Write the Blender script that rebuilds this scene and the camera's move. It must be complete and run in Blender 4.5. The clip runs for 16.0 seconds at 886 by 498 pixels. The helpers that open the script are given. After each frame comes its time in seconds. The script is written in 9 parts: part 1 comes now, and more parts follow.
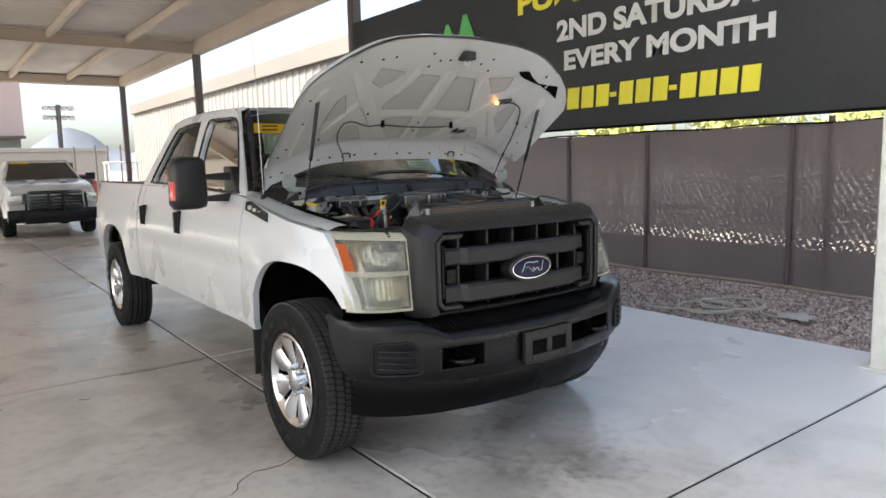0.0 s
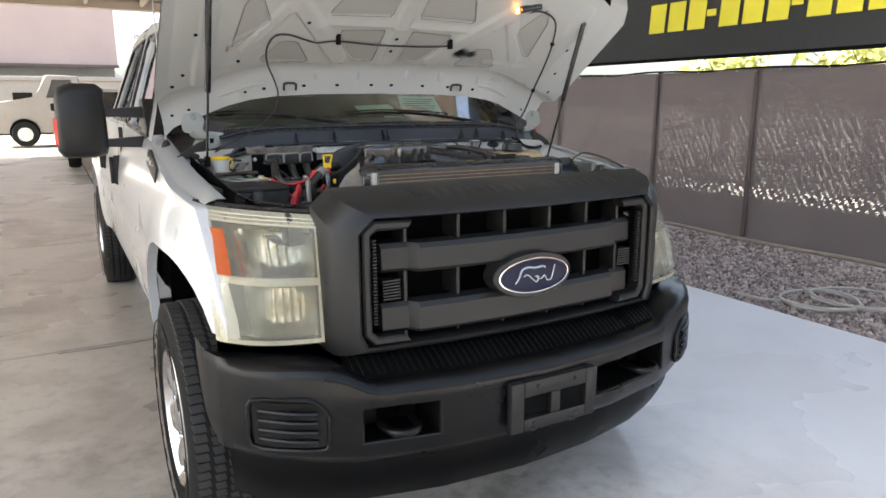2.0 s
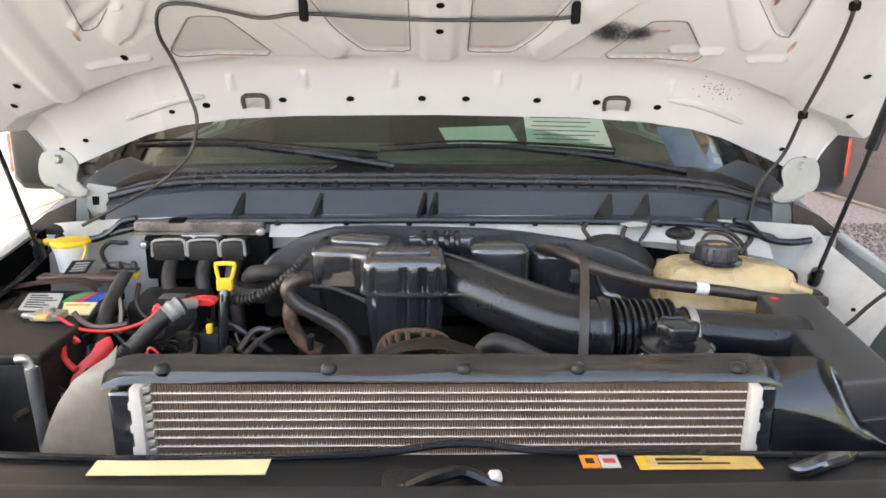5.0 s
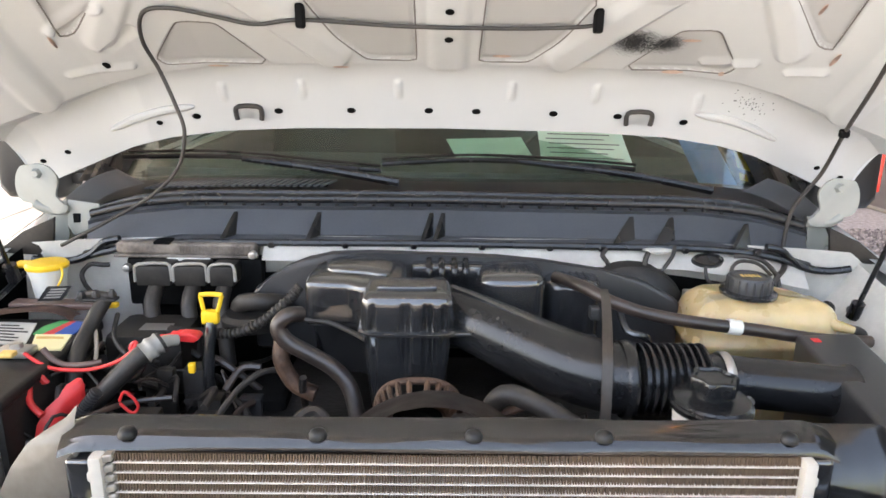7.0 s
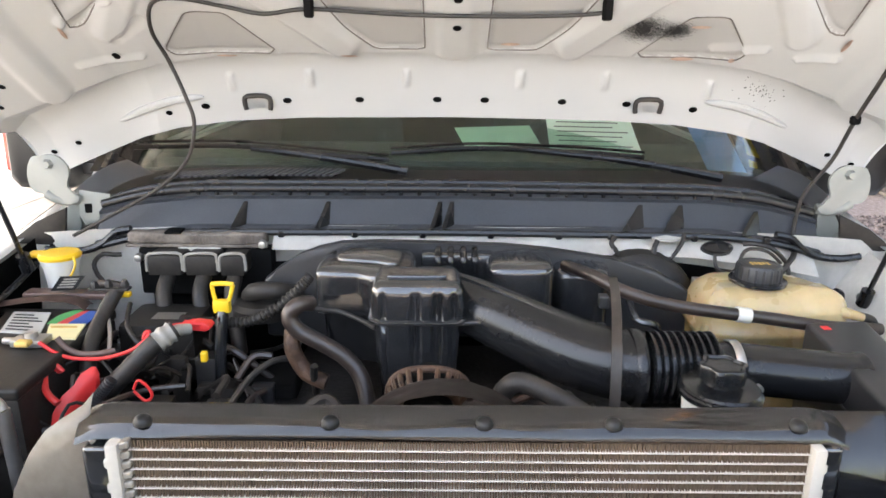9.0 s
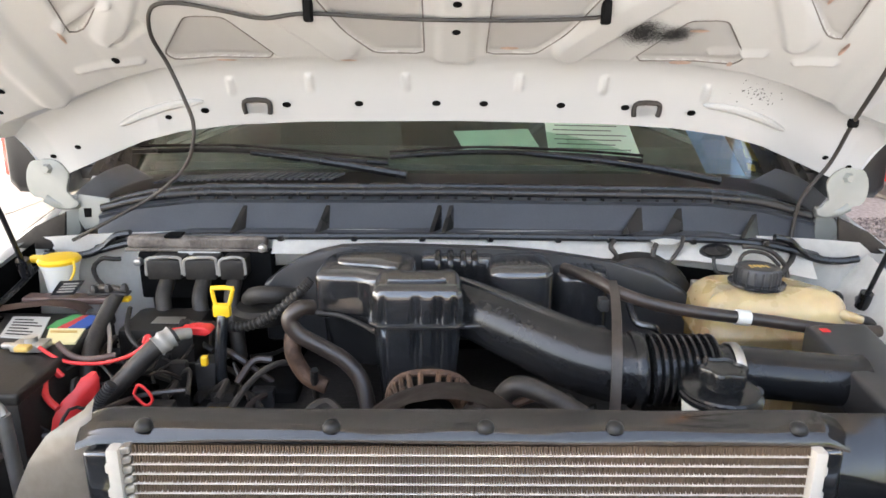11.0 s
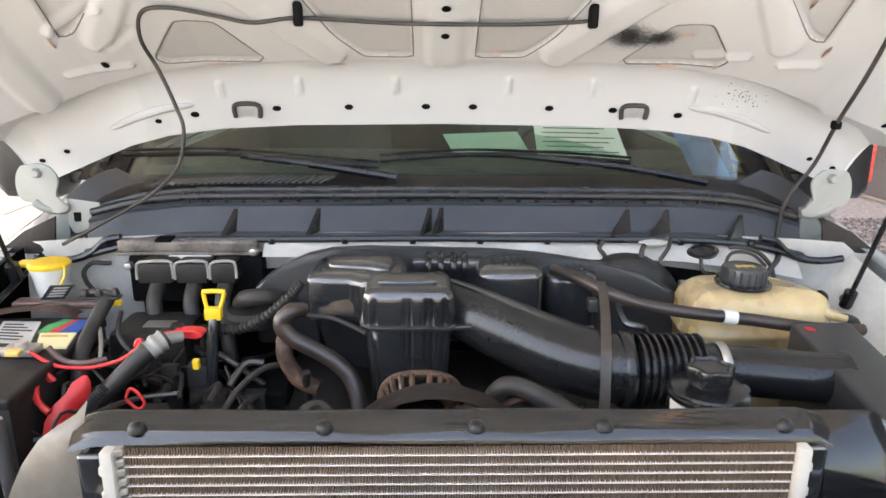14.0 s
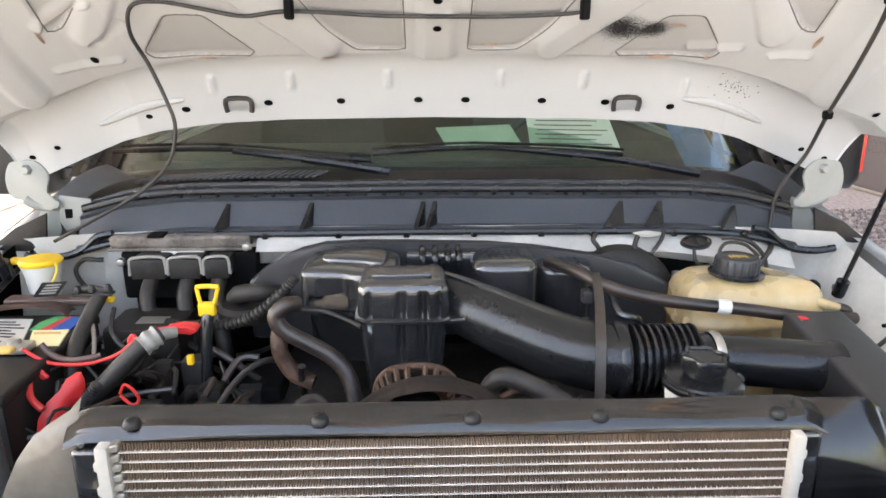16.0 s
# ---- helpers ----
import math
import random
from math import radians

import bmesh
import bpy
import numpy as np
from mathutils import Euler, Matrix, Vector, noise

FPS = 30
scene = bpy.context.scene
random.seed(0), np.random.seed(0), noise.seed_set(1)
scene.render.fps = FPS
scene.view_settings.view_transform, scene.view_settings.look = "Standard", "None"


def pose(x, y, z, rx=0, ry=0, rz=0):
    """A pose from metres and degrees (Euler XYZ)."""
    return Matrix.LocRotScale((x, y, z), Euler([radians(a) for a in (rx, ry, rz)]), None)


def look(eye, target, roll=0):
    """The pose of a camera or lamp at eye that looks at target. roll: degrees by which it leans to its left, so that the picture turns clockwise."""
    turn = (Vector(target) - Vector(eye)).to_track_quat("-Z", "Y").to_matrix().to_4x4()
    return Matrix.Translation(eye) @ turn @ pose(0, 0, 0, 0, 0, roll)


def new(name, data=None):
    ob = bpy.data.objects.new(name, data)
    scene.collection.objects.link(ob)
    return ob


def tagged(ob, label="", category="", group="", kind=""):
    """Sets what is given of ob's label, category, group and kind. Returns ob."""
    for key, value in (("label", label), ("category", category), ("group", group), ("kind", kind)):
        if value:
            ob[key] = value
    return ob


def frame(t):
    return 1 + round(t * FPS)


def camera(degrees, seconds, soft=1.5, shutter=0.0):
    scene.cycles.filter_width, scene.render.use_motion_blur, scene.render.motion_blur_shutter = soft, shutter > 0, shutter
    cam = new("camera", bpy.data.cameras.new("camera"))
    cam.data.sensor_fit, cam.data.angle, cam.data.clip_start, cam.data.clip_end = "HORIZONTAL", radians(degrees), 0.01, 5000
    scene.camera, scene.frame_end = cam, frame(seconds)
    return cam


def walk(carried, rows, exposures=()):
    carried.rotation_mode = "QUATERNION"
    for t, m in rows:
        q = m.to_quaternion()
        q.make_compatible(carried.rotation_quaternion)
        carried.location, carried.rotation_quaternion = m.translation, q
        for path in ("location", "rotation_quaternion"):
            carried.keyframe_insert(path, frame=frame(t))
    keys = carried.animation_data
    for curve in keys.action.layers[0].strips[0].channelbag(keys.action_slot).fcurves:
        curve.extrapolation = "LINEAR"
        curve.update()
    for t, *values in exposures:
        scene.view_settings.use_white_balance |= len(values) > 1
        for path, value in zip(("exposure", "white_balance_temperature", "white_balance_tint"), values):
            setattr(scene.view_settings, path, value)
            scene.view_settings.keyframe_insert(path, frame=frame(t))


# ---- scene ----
cam = camera(65.4, 16.0, soft=1.6)
SKY, SUN = 0.11, 4.6
EXPOSURES = [(0, 1.70, 6300, 7), (1.5, 1.93, 6380, 7), (2.5, 2.35, 6450, 7), (3.5, 2.8, 6500, 8), (4.3, 3.22, 6550, 9), (5.0, 3.27, 6680, 10), (9.0, 3.27, 6680, 10), (16, 3.27, 6680, 10)]
PATH = [
    (0, (-2.416, -2.307, 1.519), (-1.226, -0.719, 1.267), -1.4),
    (0.5, (-2.167, -2.171, 1.527), (-1.071, -0.519, 1.261), -0.2),
    (1, (-1.913, -1.913, 1.52), (-0.777, -0.299, 1.193), 0.2),
    (1.5, (-1.589, -1.713, 1.508), (-0.504, -0.08, 1.113), -0.9),
    (2, (-1.258, -1.499, 1.51), (-0.305, 0.208, 1.089), -0.1),
    (2.5, (-0.956, -1.231, 1.527), (0.044, 0.461, 1.157), 0.3),
    (3, (-0.603, -1.048, 1.524), (0.179, 0.76, 1.182), 1.1),
    (3.5, (-0.36, -0.804, 1.533), (0.21, 1.08, 1.175), 0.5),
    (4, (-0.177, -0.546, 1.57), (0.253, 1.365, 1.162), 1.5),
    (4.5, (-0.026, -0.35, 1.608), (0.092, 1.59, 1.14), 2.3),
    (5, (-0.024, -0.2, 1.655), (0.023, 1.729, 1.128), 0.5),
    (7.5, (-0.023, -0.076, 1.681), (0.004, 1.849, 1.136), 1.0),
    (8, (-0.022, -0.073, 1.681), (0.004, 1.847, 1.123), 0.7),
    (8.5, (-0.023, -0.08, 1.682), (-0.004, 1.839, 1.121), 0.5),
    (9, (-0.027, -0.083, 1.683), (-0.018, 1.834, 1.112), 0.6),
    (11.5, (-0.03, -0.085, 1.685), (-0.01, 1.834, 1.124), 0.4),
    (12, (-0.03, -0.089, 1.688), (-0.001, 1.83, 1.127), 0.3),
    (12.5, (-0.028, -0.092, 1.688), (-0.003, 1.828, 1.131), -0.2),
    (13, (-0.029, -0.095, 1.686), (0.007, 1.828, 1.135), 0.0),
    (13.5, (-0.031, -0.095, 1.685), (0.015, 1.826, 1.133), 0.3),
    (14, (-0.031, -0.093, 1.686), (0.013, 1.828, 1.131), 0.4),
    (14.5, (-0.031, -0.09, 1.686), (0.012, 1.829, 1.125), 0.3),
    (15, (-0.029, -0.092, 1.684), (0.036, 1.828, 1.128), 0.2),
    (15.5, (-0.028, -0.094, 1.685), (0.03, 1.823, 1.119), 0.0),
    (16, (-0.032, -0.093, 1.682), (0.031, 1.823, 1.114), 0.0),
]
walk(cam, [(t, look(eye, target, roll)) for t, eye, target, roll in PATH], EXPOSURES)

# ---- light ----
SUN_FROM = Vector((-0.66, 0.10, 0.66)).normalized()
world = bpy.data.worlds.new("sky")
scene.world = world
world.use_nodes = True
wn = world.node_tree
sky = wn.nodes.new("ShaderNodeTexSky")
sky.sky_type = 'NISHITA'
sky.sun_disc = False
sky.sun_elevation = math.asin(SUN_FROM.z)
sky.sun_rotation = math.atan2(SUN_FROM.x, SUN_FROM.y)
sky.air_density, sky.dust_density, sky.ozone_density = 1.0, 3.2, 1.0
haze = wn.nodes.new("ShaderNodeHueSaturation")
haze.inputs["Saturation"].default_value, haze.inputs["Value"].default_value = 0.68, 1.15
wn.links.new(sky.outputs[0], haze.inputs["Color"])
wn.links.new(haze.outputs[0], wn.nodes["Background"].inputs[0])
wn.nodes["Background"].inputs[1].default_value = SKY
sun = new("sun", bpy.data.lights.new("sun", 'SUN'))
sun.data.energy, sun.data.angle, sun.data.color = SUN, radians(0.6), (1.0, 0.95, 0.88)
sun.matrix_world = look(SUN_FROM * 50, (0, 0, 0))


# ---- materials ----
def mat(name, col, rough=0.5, metal=0.0, var=0.12, big=3.0, fine=90.0, bump=0.05, coat=0.0, tint=None, emit=None, wear=0.0, spec=0.5, rv=0.1):
    """A surface with colour and gloss that vary at a large and a fine scale, and a fine relief."""
    m = bpy.data.materials.new(name)
    m.use_nodes = True
    nt, N = m.node_tree, m.node_tree.nodes
    b = N["Principled BSDF"]
    tc = N.new("ShaderNodeTexCoord")
    def noise_tex(scale, detail):
        n = N.new("ShaderNodeTexNoise")
        n.inputs["Scale"].default_value, n.inputs["Detail"].default_value = scale, detail
        nt.links.new(tc.outputs["Object"], n.inputs["Vector"])
        return n
    a, f = noise_tex(big, 5), noise_tex(fine, 3)
    mixf = N.new("ShaderNodeMath")
    mixf.operation = 'MULTIPLY_ADD'
    nt.links.new(f.outputs[0], mixf.inputs[0])
    mixf.inputs[1].default_value = 0.35
    nt.links.new(a.outputs[0], mixf.inputs[2])
    ramp = N.new("ShaderNodeValToRGB")
    ramp.color_ramp.elements[0].position, ramp.color_ramp.elements[1].position = 0.45, 0.9
    c2 = tint or tuple(min(1, c * (1 + var)) for c in col)
    ramp.color_ramp.elements[0].color = (*[c * (1 - var) for c in col], 1)
    ramp.color_ramp.elements[1].color = (*c2, 1)
    nt.links.new(mixf.outputs[0], ramp.inputs[0])
    nt.links.new(ramp.outputs[0], b.inputs["Base Color"])
    rr = N.new("ShaderNodeMapRange")
    rr.inputs[3].default_value, rr.inputs[4].default_value = max(0.02, rough - rv - wear), min(1, rough + rv + wear)
    nt.links.new(a.outputs[0], rr.inputs[0])
    nt.links.new(rr.outputs[0], b.inputs["Roughness"])
    b.inputs["Metallic"].default_value = metal
    b.inputs["Specular IOR Level"].default_value = spec
    b.inputs["Coat Weight"].default_value = coat
    b.inputs["Coat Roughness"].default_value = 0.06
    if bump:
        bp = N.new("ShaderNodeBump")
        bp.inputs["Strength"].default_value, bp.inputs["Distance"].default_value = bump, 0.004
        nt.links.new(f.outputs[0], bp.inputs["Height"])
        nt.links.new(bp.outputs[0], b.inputs["Normal"])
    if emit:
        b.inputs["Emission Color"].default_value, b.inputs["Emission Strength"].default_value = (*emit[:3], 1), emit[3]
    return m


def glass(name, tint=(0.86, 0.93, 0.9), gloss=0.02, ior=1.45, haze=0.0):
    m = bpy.data.materials.new(name)
    m.use_nodes = True
    nt, N = m.node_tree, m.node_tree.nodes
    N.remove(N["Principled BSDF"])
    tr, gl, fr, mx = (N.new("ShaderNode" + k) for k in ("BsdfTransparent", "BsdfGlossy", "Fresnel", "MixShader"))
    tr.inputs[0].default_value = (*tint, 1)
    gl.inputs["Roughness"].default_value = gloss
    fr.inputs[0].default_value = ior
    nt.links.new(fr.outputs[0], mx.inputs[0])
    nt.links.new(tr.outputs[0], mx.inputs[1])
    nt.links.new(gl.outputs[0], mx.inputs[2])
    out = mx.outputs[0]
    if haze:
        df, m2 = N.new("ShaderNodeBsdfDiffuse"), N.new("ShaderNodeMixShader")
        df.inputs[0].default_value = (0.84, 0.82, 0.72, 1)
        m2.inputs[0].default_value = haze
        nt.links.new(out, m2.inputs[1])
        nt.links.new(df.outputs[0], m2.inputs[2])
        out = m2.outputs[0]
    nt.links.new(out, N["Material Output"].inputs[0])
    return m


def concrete(name):
    m = mat(name, (0.59, 0.545, 0.49), 0.30, var=0.10, big=0.4, fine=60, bump=0.12, wear=0.12)
    nt, N = m.node_tree, m.node_tree.nodes
    b = N["Principled BSDF"]
    tc = N.new("ShaderNodeTexCoord")
    geo = N.new("ShaderNodeObjectInfo")
    st = N.new("ShaderNodeTexNoise")
    st.inputs["Scale"].default_value, st.inputs["Detail"].default_value, st.inputs["Distortion"].default_value = 0.9, 8, 1.6
    nt.links.new(tc.outputs["Object"], st.inputs["Vector"])
    rp = N.new("ShaderNodeValToRGB")
    rp.color_ramp.elements[0].position, rp.color_ramp.elements[1].position = 0.30, 0.52
    rp.color_ramp.elements[0].color, rp.color_ramp.elements[1].color = (0.62, 0.605, 0.59, 1), (1, 1, 1, 1)
    nt.links.new(st.outputs[0], rp.inputs[0])
    sp = N.new("ShaderNodeTexNoise")
    sp.inputs["Scale"].default_value, sp.inputs["Detail"].default_value = 14, 8
    nt.links.new(tc.outputs["Object"], sp.inputs["Vector"])
    rp2 = N.new("ShaderNodeValToRGB")
    rp2.color_ramp.elements[0].position, rp2.color_ramp.elements[1].position = 0.33, 0.50
    rp2.color_ramp.elements[0].color, rp2.color_ramp.elements[1].color = (0.88, 0.87, 0.86, 1), (1, 1, 1, 1)
    nt.links.new(sp.outputs[0], rp2.inputs[0])
    old = b.inputs["Base Color"].links[0].from_socket
    for r in (rp, rp2):
        mx = N.new("ShaderNodeMix")
        mx.data_type, mx.blend_type = 'RGBA', 'MULTIPLY'
        mx.inputs[0].default_value = 1.0
        nt.links.new(old, mx.inputs[6])
        nt.links.new(r.outputs[0], mx.inputs[7])
        old = mx.outputs[2]
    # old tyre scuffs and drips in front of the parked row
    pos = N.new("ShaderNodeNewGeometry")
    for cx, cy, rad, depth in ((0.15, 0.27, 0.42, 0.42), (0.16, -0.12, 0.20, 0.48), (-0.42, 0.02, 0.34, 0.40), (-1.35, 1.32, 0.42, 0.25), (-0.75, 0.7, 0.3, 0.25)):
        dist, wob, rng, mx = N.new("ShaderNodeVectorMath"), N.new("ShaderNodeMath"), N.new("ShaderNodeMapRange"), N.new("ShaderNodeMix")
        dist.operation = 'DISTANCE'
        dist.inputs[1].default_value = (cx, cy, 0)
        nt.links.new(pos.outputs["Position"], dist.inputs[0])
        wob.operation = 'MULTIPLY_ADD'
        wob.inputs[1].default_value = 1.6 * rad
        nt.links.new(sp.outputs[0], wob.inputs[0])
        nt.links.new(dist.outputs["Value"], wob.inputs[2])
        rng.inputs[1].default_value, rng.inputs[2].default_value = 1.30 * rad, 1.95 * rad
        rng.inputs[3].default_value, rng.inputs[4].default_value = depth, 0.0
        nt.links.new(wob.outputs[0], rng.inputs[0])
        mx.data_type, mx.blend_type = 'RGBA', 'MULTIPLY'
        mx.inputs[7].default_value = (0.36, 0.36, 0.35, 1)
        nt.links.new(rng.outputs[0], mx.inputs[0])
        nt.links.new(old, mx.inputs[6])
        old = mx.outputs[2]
    # blend paler and bluer towards +x: side skylight put into the slab's colour
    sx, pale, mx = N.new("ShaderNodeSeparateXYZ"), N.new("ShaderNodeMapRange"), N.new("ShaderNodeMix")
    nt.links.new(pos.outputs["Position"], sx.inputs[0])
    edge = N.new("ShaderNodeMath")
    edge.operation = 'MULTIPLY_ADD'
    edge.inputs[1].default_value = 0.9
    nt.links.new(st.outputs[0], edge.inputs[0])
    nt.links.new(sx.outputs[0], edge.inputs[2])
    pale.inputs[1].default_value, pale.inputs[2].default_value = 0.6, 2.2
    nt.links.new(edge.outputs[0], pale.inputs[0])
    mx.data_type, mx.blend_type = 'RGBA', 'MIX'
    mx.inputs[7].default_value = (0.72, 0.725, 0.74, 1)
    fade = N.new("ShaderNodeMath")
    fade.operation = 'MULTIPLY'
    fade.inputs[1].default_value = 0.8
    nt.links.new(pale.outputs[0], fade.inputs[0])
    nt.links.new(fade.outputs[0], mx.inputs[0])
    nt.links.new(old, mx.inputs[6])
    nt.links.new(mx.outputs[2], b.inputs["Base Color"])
    return m


